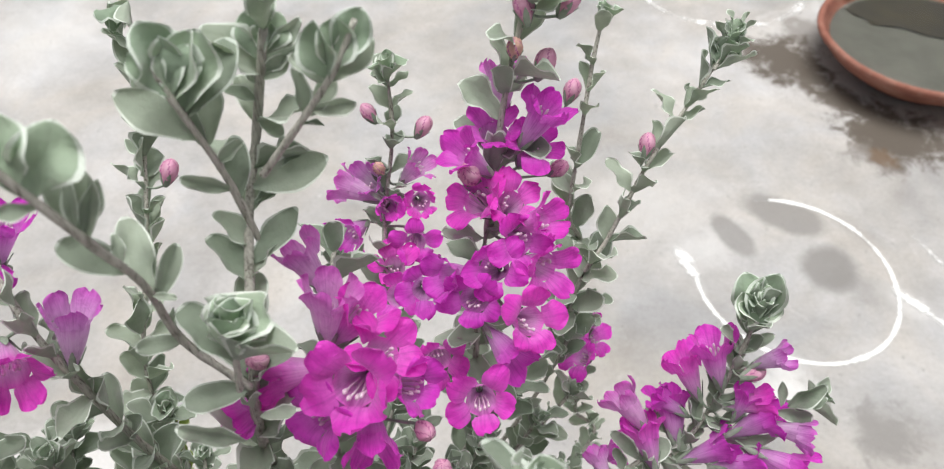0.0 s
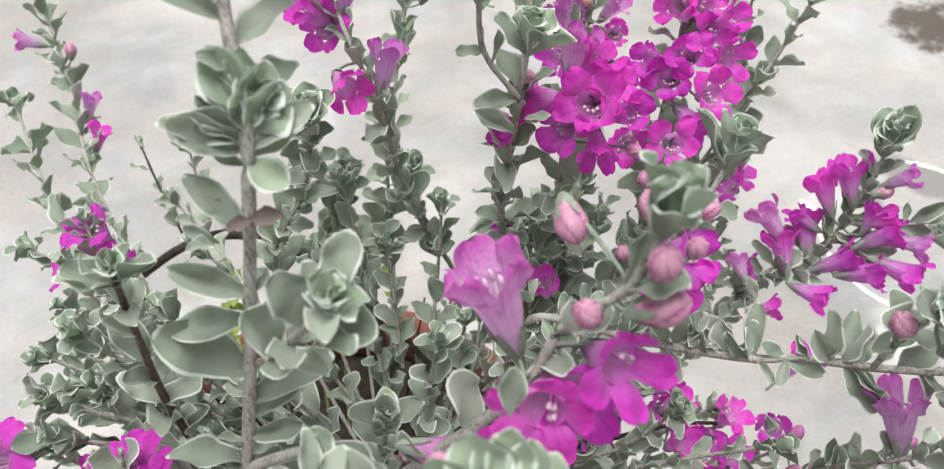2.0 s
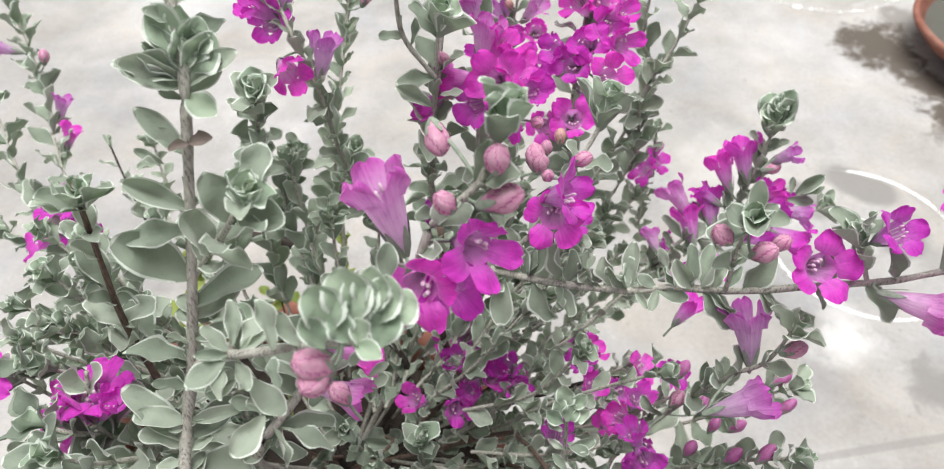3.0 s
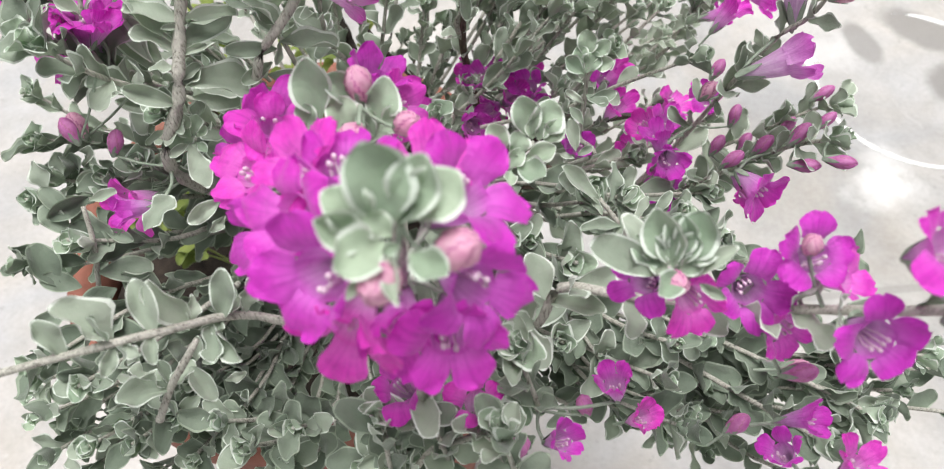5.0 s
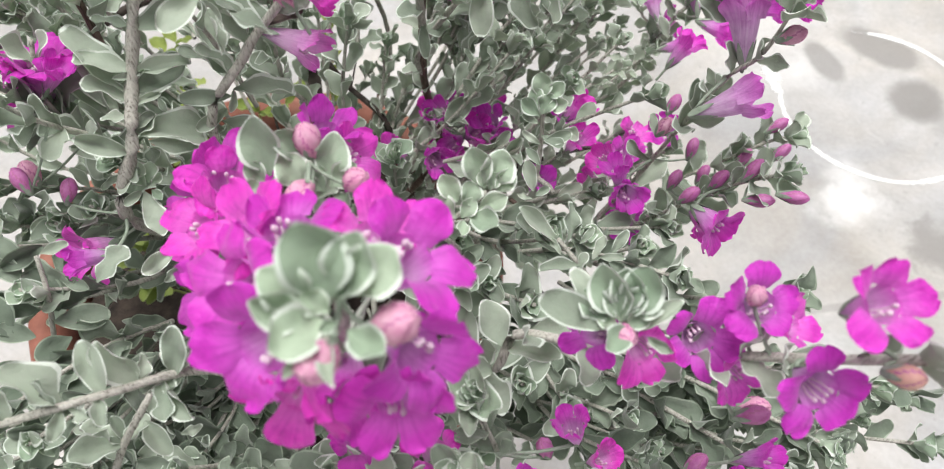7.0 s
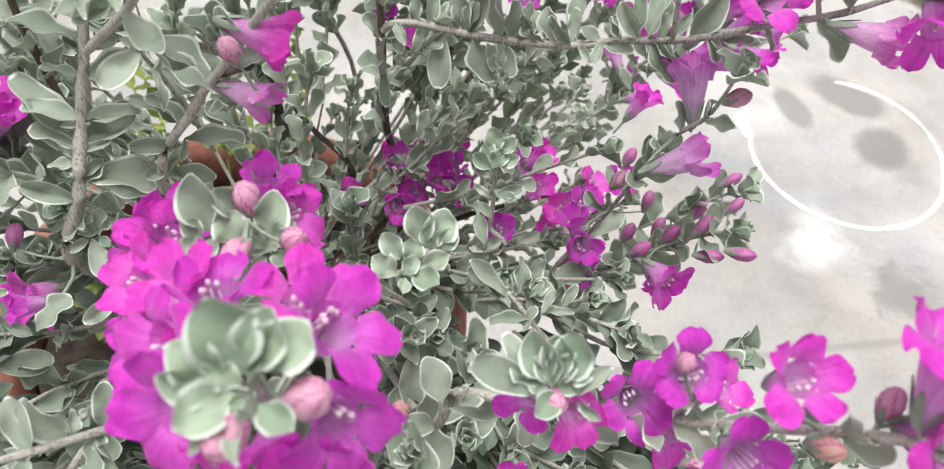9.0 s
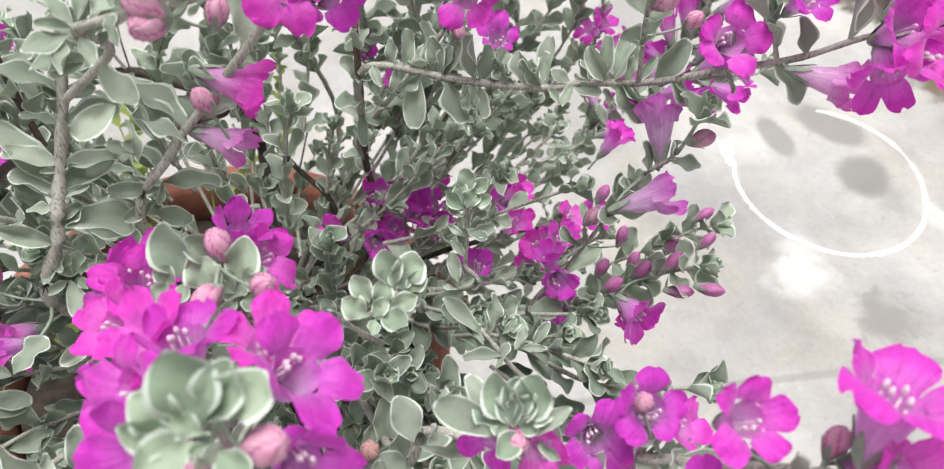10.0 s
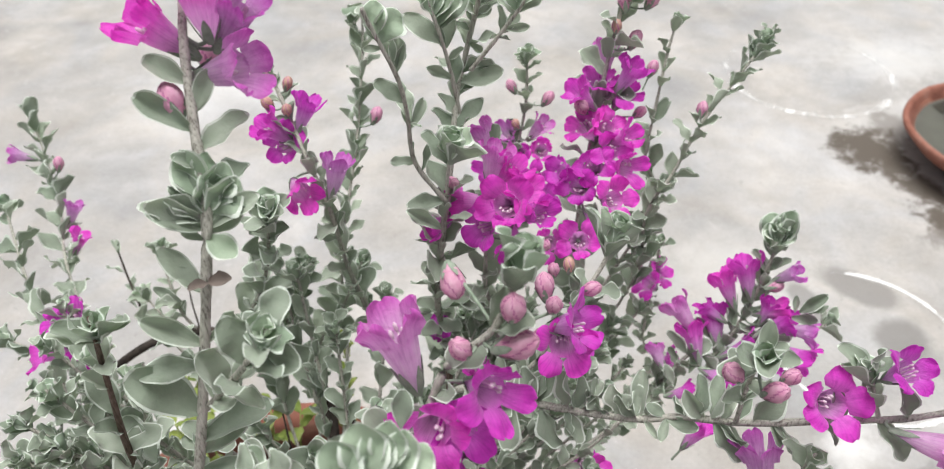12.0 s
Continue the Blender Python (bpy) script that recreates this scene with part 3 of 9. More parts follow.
def tuft(x, y, z, ax, ay, az, size, count=11, single=False, tight=1.0):
    """A rosette seated on a stem by a short stalk."""
    NUMBER[0] += 1
    rng = random.Random(NUMBER[0])
    tip, axis = np.array((x, y, z)) - CROWN, np.array((ax, ay, az), float)
    axis /= np.linalg.norm(axis)
    path = smooth_path([tip - axis * size * 1.6, tip - axis * size * 0.8, tip], 3)
    v, f = tube(path, 0.0009, 0.0007, rng, 6)
    ob = part("shoot", mesh_from("shoot", v, f, (STEM,)), shrub)
    fol = Foliage(rng)
    rosette(fol, tip, axis, size, rng, count, tight)
    fol.finish(ob, single)


def single_leaf(kind, x, y, z, ox, oy, oz, ux, uy, uz, size):
    """One large leaf set on a stem."""
    NUMBER[0] += 1
    some, rng = LEAF_MESHES[kind], random.Random(NUMBER[0])
    thin = rng.uniform(0.62, 0.92) if kind == "leaf" else 1.0
    lean = 0.5 if kind in ("leaf", "curled") else 0.16
    ux, uy, uz = ux + rng.uniform(-lean, lean), uy + rng.uniform(-lean, lean), uz + 0.6 * rng.uniform(-lean, lean)
    ob = part("leaf", some[NUMBER[0] % len(some)], shrub, "dry brown curled leaf" if kind == "dry" else "")
    m = leaf_matrix(np.array((x, y, z)) - CROWN, np.array((ox, oy, oz)), np.array((ux, uy, uz)), size)
    m[:3, 0] *= thin
    ob.matrix_local = Matrix(m.tolist())


def seat(base, axis):
    """The nearest place on a stem, for a flower's stalk."""
    best, place = 1e9, base - axis * 0.006
    for path in PATHS:
        d = np.linalg.norm(path - base, axis=1)
        k = int(d.argmin())
        if d[k] < best:
            best, place = d[k], path[k]
    return place if best < 0.03 else base - axis * 0.008


def bloom(x, y, z, ax, ay, az, size=1.0, tone=None):
    """A flower: its mouth's centre and the way it faces."""
    NUMBER[0] += 1
    rng = random.Random(NUMBER[0])
    axis = np.array((ax, ay, az), float)
    axis /= np.linalg.norm(axis)
    u, v, _ = frame_along(axis)
    a = rng.uniform(0, 6.28)
    x1, mouth = math.cos(a) * u + math.sin(a) * v, np.array((x, y, z)) - CROWN
    y1 = np.cross(axis, x1)
    size *= 1.07
    reach = size * (1.16 if tone else 1.0)
    size = size * (0.92 if tone else 1.0)
    base = mouth - axis * 0.0145 * reach
    m = np.eye(4)
    m[:3, 0], m[:3, 1], m[:3, 2], m[:3, 3] = x1 * size * rng.uniform(0.92, 1.08), y1 * size * rng.uniform(0.92, 1.08), axis * reach, base
    some = tone or COROLLAS
    ob = part("flower", some[rng.randrange(len(some))], shrub)
    ob.matrix_local = Matrix(m.tolist())
    for me in STAMENS:
        part("stamen", me, ob)
    cal = part("calyx", CALYX_MESH, ob, "felted grey-green sepals")
    cal.scale = (1.05, 1.05, 1.0)
    end = seat(base, axis)
    pts = [end, 0.5 * (end + base) - axis * 0.002, base]
    tv, tf = tube(smooth_path(pts, 3), 0.0006, 0.0006, rng, 5)
    part("flower_stalk", mesh_from("flower_stalk", tv, tf, (CALYX,)), shrub)


def bud(x, y, z, ax, ay, az, size=1.0, tone=None, slim=1.0):
    """A closed bud: its middle and the way it points."""
    NUMBER[0] += 1
    rng = random.Random(NUMBER[0])
    axis = np.array((ax, ay, az), float)
    axis /= np.linalg.norm(axis)
    u, v, _ = frame_along(axis)
    base = np.array((x, y, z)) - CROWN - axis * 0.005 * size
    m = np.eye(4)
    m[:3, 0], m[:3, 1], m[:3, 2], m[:3, 3] = u * size * slim, v * size * slim, axis * size, base
    some = tone or BUDS
    ob = part("flower_bud", some[rng.randrange(len(some))], shrub)
    ob.matrix_local = Matrix(m.tolist())
    part("calyx", CALYX_MESH, ob, "felted grey-green sepals").scale = (0.85, 0.85, 0.72)
    end = seat(base, axis)
    tv, tf = tube(smooth_path([end, 0.5 * (end + base) - axis * 0.001, base], 3), 0.0005, 0.0005, rng, 5)
    part("flower_stalk", mesh_from("flower_stalk", tv, tf, (CALYX,)), shrub)


# tall front stem
stem([(-0.020, 0.100, 0.580), (-0.004, 0.008, 0.732), (0.009, 0.009, 0.774), (0.010, 0.020, 0.789), (0.014, 0.031, 0.810), (0.019, 0.042, 0.839), (0.026, 0.056, 0.884), (0.027, 0.066, 0.905), (0.023, 0.078, 0.921), (0.019, 0.092, 0.938), (0.017, 0.105, 0.952)], 0.0024, 0.0011, gap=0)
single_leaf('leaf', 0.0213, 0.0840, 0.9283, -0.80, -0.04, 0.59, 0.37, -0.32, 0.87, 0.0129)
single_leaf('leaf', 0.0227, 0.0790, 0.9222, 0.29, 0.72, 0.63, 0.43, -0.64, 0.64, 0.0127)
single_leaf('leaf', 0.0236, 0.0763, 0.9187, -0.88, 0.11, 0.47, 0.51, -0.37, 0.78, 0.0176)
single_leaf('leaf', 0.0247, 0.0729, 0.9141, 0.64, 0.62, 0.46, 0.14, -0.48, 0.86, 0.0169)
single_leaf('leaf', 0.0253, 0.0711, 0.9119, -0.73, -0.42, 0.54, 0.10, -0.50, 0.86, 0.0079)
single_leaf('leaf', 0.0261, 0.0686, 0.9084, 0.74, 0.67, 0.09, 0.11, -0.46, 0.88, 0.0134)
single_leaf('leaf', 0.0270, 0.0660, 0.9050, -0.72, 0.18, 0.67, 0.07, -0.58, 0.81, 0.0108)
single_leaf('young', 0.0261, 0.0686, 0.9084, 0.07, 0.47, 0.88, 0.12, -0.21, 0.97, 0.0054)
single_leaf('young', 0.0268, 0.0639, 0.9005, -0.01, 0.52, 0.86, 0.45, -0.38, 0.81, 0.0095)
single_leaf('leaf', 0.0269, 0.0646, 0.9020, 0.75, 0.51, 0.42, 0.40, -0.29, 0.87, 0.0111)
single_leaf('leaf', 0.0267, 0.0631, 0.8990, -0.74, -0.26, 0.62, 0.05, -0.53, 0.85, 0.0168)
single_leaf('leaf', 0.0267, 0.0631, 0.8990, -0.65, -0.21, 0.73, 0.38, -0.55, 0.75, 0.0130)
single_leaf('leaf', 0.0099, 0.0184, 0.7869, -0.68, 0.36, 0.64, 0.13, -0.21, 0.97, 0.0270)
single_leaf('leaf', 0.0106, 0.0216, 0.7920, 0.56, 0.81, 0.17, 0.44, -0.52, 0.73, 0.0069)
single_leaf('leaf', 0.0106, 0.0216, 0.7920, -0.71, -0.59, 0.39, 0.48, -0.44, 0.75, 0.0054)
single_leaf('leaf', 0.0099, 0.0192, 0.7879, 0.55, 0.82, -0.12, 0.53, -0.12, 0.84, 0.0195)
single_leaf('leaf', 0.0081, 0.0089, 0.7710, -0.83, -0.24, 0.50, 0.48, -0.36, 0.80, 0.0175)
single_leaf('leaf', 0.0093, 0.0121, 0.7783, 0.61, 0.76, 0.24, 0.13, -0.34, 0.93, 0.0088)
single_leaf('leaf', 0.0093, 0.0121, 0.7783, 0.71, 0.53, -0.47, 0.42, -0.37, 0.83, 0.0233)
single_leaf('leaf', 0.0062, 0.0088, 0.7650, -0.21, -0.96, -0.17, 0.20, -0.16, 0.97, 0.0105)
single_leaf('leaf', 0.0071, 0.0089, 0.7680, 0.14, -0.81, -0.57, 0.43, -0.17, 0.89, 0.0076)
bloom(0.0093, 0.0911, 0.9422, -0.65, -0.23, 0.72, 0.89, BELL)
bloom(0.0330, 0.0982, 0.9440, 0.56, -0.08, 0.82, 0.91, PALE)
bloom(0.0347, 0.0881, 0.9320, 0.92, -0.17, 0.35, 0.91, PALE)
bud(0.0169, 0.0810, 0.9248, -0.39, 0.40, 0.83, 1.10)
bloom(0.0247, 0.0965, 0.9509, 0.01, 0.07, 1.00, 0.99)
single_leaf('dry', 0.0273, 0.0546, 0.8850, -0.61, -0.74, 0.28, -0.14, -0.52, 0.84, 0.0058)
single_leaf('dry', 0.0273, 0.0548, 0.8852, 0.89, -0.18, 0.42, 0.27, -0.48, 0.84, 0.0082)
bud(0.0197, 0.1026, 0.9261, -0.23, 0.45, 0.86, 1.06)
single_leaf('young', 0.0083, 0.0067, 0.7570, -0.56, 0.34, 0.76, 0.67, -0.64, 0.37, 0.0062)
single_leaf('young', 0.0088, 0.0080, 0.7577, 0.04, 0.74, 0.67, 0.30, -0.91, 0.28, 0.0070)
single_leaf('young', 0.0097, 0.0079, 0.7570, 0.54, 0.76, 0.36, 0.23, -0.84, 0.49, 0.0047)
single_leaf('young', 0.0098, 0.0065, 0.7559, 0.83, -0.42, -0.38, 0.15, -0.32, 0.93, 0.0052)
single_leaf('leaf', 0.0079, 0.0052, 0.7562, 0.55, -0.77, -0.32, 0.10, -0.08, 0.99, 0.0159)
single_leaf('leaf', 0.0073, 0.0049, 0.7565, -0.46, -0.88, 0.11, 0.72, 0.01, 0.69, 0.0075)
single_leaf('young', 0.0268, 0.0639, 0.9005, 0.08, 0.50, 0.86, 0.69, -0.36, 0.63, 0.0123)
single_leaf('young', 0.0268, 0.0639, 0.9005, 0.66, 0.45, 0.60, 0.61, -0.62, 0.50, 0.0136)
single_leaf('young', 0.0269, 0.0653, 0.9035, -0.51, 0.43, 0.74, 0.41, -0.62, 0.67, 0.0152)
single_leaf('young', 0.0261, 0.0686, 0.9084, 0.20, 0.52, 0.83, 0.24, -0.38, 0.90, 0.0082)
single_leaf('leaf', 0.0269, 0.0646, 0.9020, -0.72, -0.01, 0.70, 0.50, -0.63, 0.60, 0.0112)
single_leaf('leaf', 0.0267, 0.0631, 0.8990, -0.64, -0.36, 0.68, 0.17, -0.54, 0.82, 0.0165)
single_leaf('leaf', 0.0266, 0.0624, 0.8975, -0.63, -0.42, 0.66, 0.16, -0.51, 0.84, 0.0156)
single_leaf('leaf', 0.0266, 0.0624, 0.8975, 0.79, 0.47, 0.39, 0.17, -0.67, 0.73, 0.0167)
single_leaf('leaf', 0.0266, 0.0617, 0.8960, 0.73, 0.57, 0.37, 0.49, -0.60, 0.63, 0.0131)
single_leaf('young', 0.0266, 0.0617, 0.8960, 0.83, -0.29, -0.47, 0.50, -0.73, 0.47, 0.0107)
single_leaf('leaf', 0.0265, 0.0610, 0.8945, -0.90, 0.01, 0.44, 0.41, -0.52, 0.75, 0.0070)
single_leaf('young', 0.0269, 0.0653, 0.9035, 0.43, 0.64, 0.64, 0.67, -0.46, 0.59, 0.0124)
single_leaf('leaf', 0.0255, 0.0550, 0.8808, -0.58, 0.12, 0.81, 0.63, -0.50, 0.59, 0.0175)
single_leaf('leaf', 0.0255, 0.0550, 0.8808, -0.69, 0.22, 0.69, 0.45, -0.62, 0.64, 0.0101)
single_leaf('leaf', 0.0195, 0.0521, 0.8796, -0.74, -0.11, 0.67, 0.34, -0.65, 0.68, 0.0083)
single_leaf('leaf', 0.0187, 0.0515, 0.8797, -0.67, -0.64, 0.38, 0.21, -0.54, 0.82, 0.0060)
single_leaf('leaf', 0.0230, 0.0500, 0.8647, -0.75, -0.13, 0.64, 0.16, -0.66, 0.73, 0.0197)
single_leaf('leaf', 0.0220, 0.0480, 0.8583, -0.88, -0.40, 0.26, 0.30, -0.58, 0.76, 0.0174)
single_leaf('leaf', 0.0230, 0.0500, 0.8647, 0.61, 0.59, 0.53, 0.16, -0.59, 0.79, 0.0066)
single_leaf('leaf', 0.0195, 0.0430, 0.8422, -0.59, -0.08, 0.81, 0.04, -0.42, 0.91, 0.0256)
single_leaf('curled', 0.0205, 0.0450, 0.8486, 0.64, 0.71, 0.30, 0.50, -0.17, 0.85, 0.0101)
single_leaf('leaf', 0.0179, 0.0396, 0.8328, 0.77, 0.62, 0.13, 0.16, -0.71, 0.69, 0.0237)
single_leaf('leaf', 0.0172, 0.0381, 0.8286, 0.63, 0.77, 0.06, 0.16, -0.23, 0.96, 0.0188)
single_leaf('leaf', 0.0161, 0.0357, 0.8224, 0.93, 0.34, 0.12, 0.72, -0.25, 0.64, 0.0151)
single_leaf('leaf', 0.0147, 0.0326, 0.8141, -0.67, -0.18, 0.72, 0.07, -0.20, 0.98, 0.0196)
single_leaf('leaf', 0.0144, 0.0318, 0.8121, -0.66, 0.20, 0.73, 0.30, -0.73, 0.62, 0.0072)
single_leaf('leaf', 0.0131, 0.0286, 0.8055, -0.81, -0.20, 0.55, 0.21, -0.44, 0.87, 0.0113)
single_leaf('leaf', 0.0109, 0.0224, 0.7935, -0.94, -0.08, 0.33, 0.22, -0.22, 0.95, 0.0166)
single_leaf('leaf', 0.0098, 0.0176, 0.7858, -0.86, 0.03, 0.50, 0.33, -0.29, 0.90, 0.0153)
single_leaf('leaf', 0.0097, 0.0169, 0.7847, 0.75, 0.66, 0.05, 0.66, -0.17, 0.74, 0.0093)
single_leaf('leaf', 0.0109, 0.0224, 0.7935, 0.90, 0.38, -0.22, 0.17, -0.60, 0.78, 0.0171)
single_leaf('leaf', 0.0095, 0.0145, 0.7815, -0.78, -0.40, 0.49, 0.30, -0.29, 0.91, 0.0087)
# side shoots of the front stem
stem([(0.020, 0.045, 0.842), (0.039, 0.036, 0.871), (0.049, 0.034, 0.887), (0.051, 0.034, 0.892)], 0.001056, 0.000704, gap=0.009, size=0.0135, start=0.2, tip=9, tip_size=0.0115, single=True)
stem([(-0.020, 0.053, 0.768), (-0.021, 0.054, 0.801), (-0.018, 0.055, 0.832), (-0.013, 0.055, 0.867)], 0.001408, 0.000792, gap=0.01, size=0.013, start=0.1, tip=9, tip_size=0.0115, single=True, mat=BROWN)
# leafy shoots beside it
stem([(-0.051, 0.076, 0.740), (-0.050, 0.079, 0.762), (-0.060, 0.079, 0.783), (-0.068, 0.079, 0.798)], 0.0011, 0.0007, gap=0.0095, size=0.0135, start=0.02, tip=7, tip_size=0.0115, per=4, spread=0.85)
stem([(-0.051, 0.076, 0.740), (-0.055, 0.070, 0.766), (-0.067, 0.065, 0.779)], 0.0011, 0.0007, gap=0.0095, size=0.0125, start=0.02, tip=7, tip_size=0.0115, per=4, spread=0.85)
stem([(-0.045, 0.074, 0.735), (-0.052, 0.055, 0.762), (-0.066, 0.047, 0.781)], 0.0011, 0.0007, gap=0.0095, size=0.0135, kind='old', start=0.02, tip=7, tip_size=0.0115, per=4, spread=0.85)
stem([(-0.048, 0.086, 0.744), (-0.043, 0.094, 0.768), (-0.047, 0.101, 0.784)], 0.0011, 0.0007, gap=0.009, size=0.012, start=0.02, tip=7, tip_size=0.0115, per=4, spread=0.85)
stem([(-0.035, 0.039, 0.749), (-0.040, 0.026, 0.771), (-0.053, 0.026, 0.780)], 0.0011, 0.0007, gap=0.010, size=0.015, kind='old', start=0.02, tip=7, tip_size=0.0115, per=4, spread=0.85)
stem([(-0.019, 0.025, 0.758), (-0.023, 0.012, 0.779), (-0.032, 0.007, 0.796)], 0.0011, 0.0007, gap=0.010, size=0.016, start=0.02, tip=7, tip_size=0.0115, per=4, spread=0.85)
stem([(-0.055, 0.085, 0.762), (-0.056, 0.093, 0.783), (-0.060, 0.098, 0.798)], 0.0011, 0.0007, gap=0.009, size=0.012, start=0.02, tip=7, tip_size=0.0115, per=4, spread=0.85)
single_leaf('leaf', -0.0253, 0.0673, 0.7728, -0.47, 0.24, 0.85, 0.69, -0.32, 0.65, 0.0233)
single_leaf('leaf', -0.0215, 0.0422, 0.7461, -0.60, 0.46, 0.66, 0.42, -0.58, 0.70, 0.0304)
single_leaf('leaf', -0.0301, 0.0645, 0.7744, -0.67, 0.19, 0.72, 0.33, -0.44, 0.83, 0.0112)
single_leaf('leaf', -0.0203, 0.0330, 0.7379, -0.71, -0.32, 0.62, 0.30, -0.60, 0.75, 0.0172)
single_leaf('leaf', -0.0225, 0.0312, 0.7383, -0.12, -0.81, -0.58, 0.77, -0.25, 0.58, 0.0080)
single_leaf('leaf', -0.0106, 0.0452, 0.7402, 0.91, 0.37, -0.19, 0.29, -0.63, 0.72, 0.0190)
single_leaf('leaf', -0.0114, 0.0417, 0.7379, 0.89, 0.30, -0.35, 0.30, -0.55, 0.78, 0.0180)
single_leaf('leaf', -0.0170, 0.0507, 0.7497, 0.57, 0.82, 0.08, 0.35, -0.46, 0.82, 0.0221)
single_leaf('leaf', -0.0209, 0.0458, 0.7486, -0.63, 0.37, 0.69, 0.27, -0.50, 0.82, 0.0208)
single_leaf('leaf', -0.0099, 0.0552, 0.7481, 0.54, -0.51, -0.67, 0.19, -0.65, 0.74, 0.0071)
single_leaf('leaf', -0.0072, 0.0598, 0.7502, 0.89, 0.35, -0.31, 0.30, -0.44, 0.85, 0.0110)
single_leaf('leaf', -0.0283, 0.0546, 0.7628, -0.70, 0.24, 0.67, 0.44, -0.62, 0.65, 0.0129)
single_leaf('leaf', -0.0270, 0.0199, 0.7339, -0.69, 0.30, 0.66, 0.51, -0.11, 0.85, 0.0099)
single_leaf('leaf', -0.0186, 0.0282, 0.7332, -0.66, -0.75, -0.08, 0.41, -0.51, 0.75, 0.0091)
single_leaf('leaf', 0.0131, 0.0286, 0.8055, 0.92, 0.38, 0.07, 0.33, -0.55, 0.77, 0.0180)
single_leaf('leaf', 0.0147, 0.0326, 0.8141, 0.93, 0.37, 0.01, 0.60, -0.64, 0.48, 0.0093)
single_leaf('leaf', 0.0144, 0.0318, 0.8121, -0.80, -0.07, 0.59, 0.23, -0.87, 0.44, 0.0064)
single_leaf('leaf', 0.0158, 0.0349, 0.8204, -0.75, -0.28, 0.59, 0.52, -0.37, 0.77, 0.0084)
single_leaf('leaf', 0.0214, 0.0388, 0.8213, 0.77, 0.63, -0.09, 0.58, -0.68, 0.45, 0.0072)
single_leaf('curled', 0.0106, 0.0216, 0.7920, 0.71, 0.60, 0.38, 0.33, -0.17, 0.93, 0.0069)
single_leaf('curled', 0.0103, 0.0208, 0.7905, -0.85, -0.31, 0.42, 0.67, -0.19, 0.72, 0.0055)
single_leaf('curled', 0.0091, 0.0098, 0.7751, 0.36, 0.89, 0.28, 0.15, -0.21, 0.97, 0.0113)
# near shoot with a pale rosette
stem([(0.015, 0.032, 0.812), (0.039, 0.028, 0.836), (0.047, 0.008, 0.858), (0.070, 0.007, 0.867), (0.088, 0.005, 0.876), (0.081, 0.010, 0.876), (0.084, 0.010, 0.889)], 0.0014, 0.0008, gap=0)
single_leaf('leaf', 0.0469, 0.0106, 0.8512, -0.89, 0.03, 0.45, 0.36, -0.13, 0.93, 0.0107)
single_leaf('leaf', 0.0471, 0.0116, 0.8518, -0.13, 0.67, 0.73, 0.19, -0.08, 0.98, 0.0131)
single_leaf('leaf', 0.0476, 0.0079, 0.8492, -0.92, -0.33, 0.22, 0.20, -0.35, 0.91, 0.0139)
single_leaf('leaf', 0.0466, 0.0089, 0.8503, -0.51, -0.85, -0.13, 0.08, -0.33, 0.94, 0.0104)
single_leaf('leaf', 0.0491, 0.0075, 0.8484, 0.76, -0.56, -0.31, 0.25, -0.43, 0.87, 0.0132)
single_leaf('leaf', 0.0542, 0.0007, 0.8424, -0.53, -0.84, -0.07, 0.24, -0.67, 0.71, 0.0125)
single_leaf('leaf', 0.0588, -0.0009, 0.8398, 0.96, -0.27, -0.01, 0.38, -0.32, 0.87, 0.0146)
single_leaf('leaf', 0.0568, -0.0016, 0.8402, 0.48, -0.66, -0.58, 0.09, -0.32, 0.94, 0.0103)
single_leaf('leaf', 0.0545, 0.0007, 0.8423, -0.95, 0.19, 0.26, 0.24, -0.10, 0.96, 0.0057)
single_leaf('leaf', 0.0490, 0.0111, 0.8506, 0.39, 0.60, 0.70, 0.02, -0.13, 0.99, 0.0097)
single_leaf('young', 0.0470, 0.0151, 0.8541, -0.31, 0.82, 0.48, 0.41, -0.33, 0.85, 0.0096)
single_leaf('leaf', 0.0465, 0.0081, 0.8587, -0.63, 0.29, 0.72, 0.41, -0.32, 0.86, 0.0094)
single_leaf('leaf', 0.0470, 0.0095, 0.8594, -0.08, 0.79, 0.61, 0.10, -0.60, 0.80, 0.0116)
single_leaf('leaf', 0.0466, 0.0075, 0.8583, -0.87, -0.33, 0.36, 0.09, -0.57, 0.82, 0.0082)
single_leaf('leaf', 0.0461, 0.0061, 0.8577, -0.73, -0.68, -0.02, 0.17, -0.25, 0.95, 0.0110)
single_leaf('leaf', 0.0481, 0.0067, 0.8571, 0.52, -0.71, -0.47, 0.38, -0.50, 0.77, 0.0082)
single_leaf('leaf', 0.0485, 0.0087, 0.8582, 0.77, 0.59, 0.23, 0.15, -0.42, 0.89, 0.0098)
single_leaf('leaf', 0.0459, 0.0048, 0.8569, 0.09, -0.88, -0.47, 0.00, -0.33, 0.94, 0.0080)
single_leaf('leaf', 0.0491, 0.0095, 0.8584, 0.33, 0.85, 0.40, 0.12, -0.24, 0.96, 0.0099)
single_leaf('young', 0.0828, 0.0008, 0.8827, -0.24, 0.58, 0.78, 0.42, -0.82, 0.38, 0.0144)
single_leaf('young', 0.0861, 0.0036, 0.8830, 0.02, 0.68, 0.73, 0.24, -0.88, 0.42, 0.0120)
single_leaf('young', 0.0896, 0.0027, 0.8811, 0.42, 0.71, 0.57, 0.09, -0.89, 0.45, 0.0099)
single_leaf('young', 0.0879, -0.0016, 0.8790, 0.29, 0.74, 0.61, 0.11, -0.87, 0.49, 0.0104)
single_leaf('young', 0.0848, -0.0023, 0.8799, -0.33, 0.57, 0.75, 0.54, -0.67, 0.51, 0.0072)
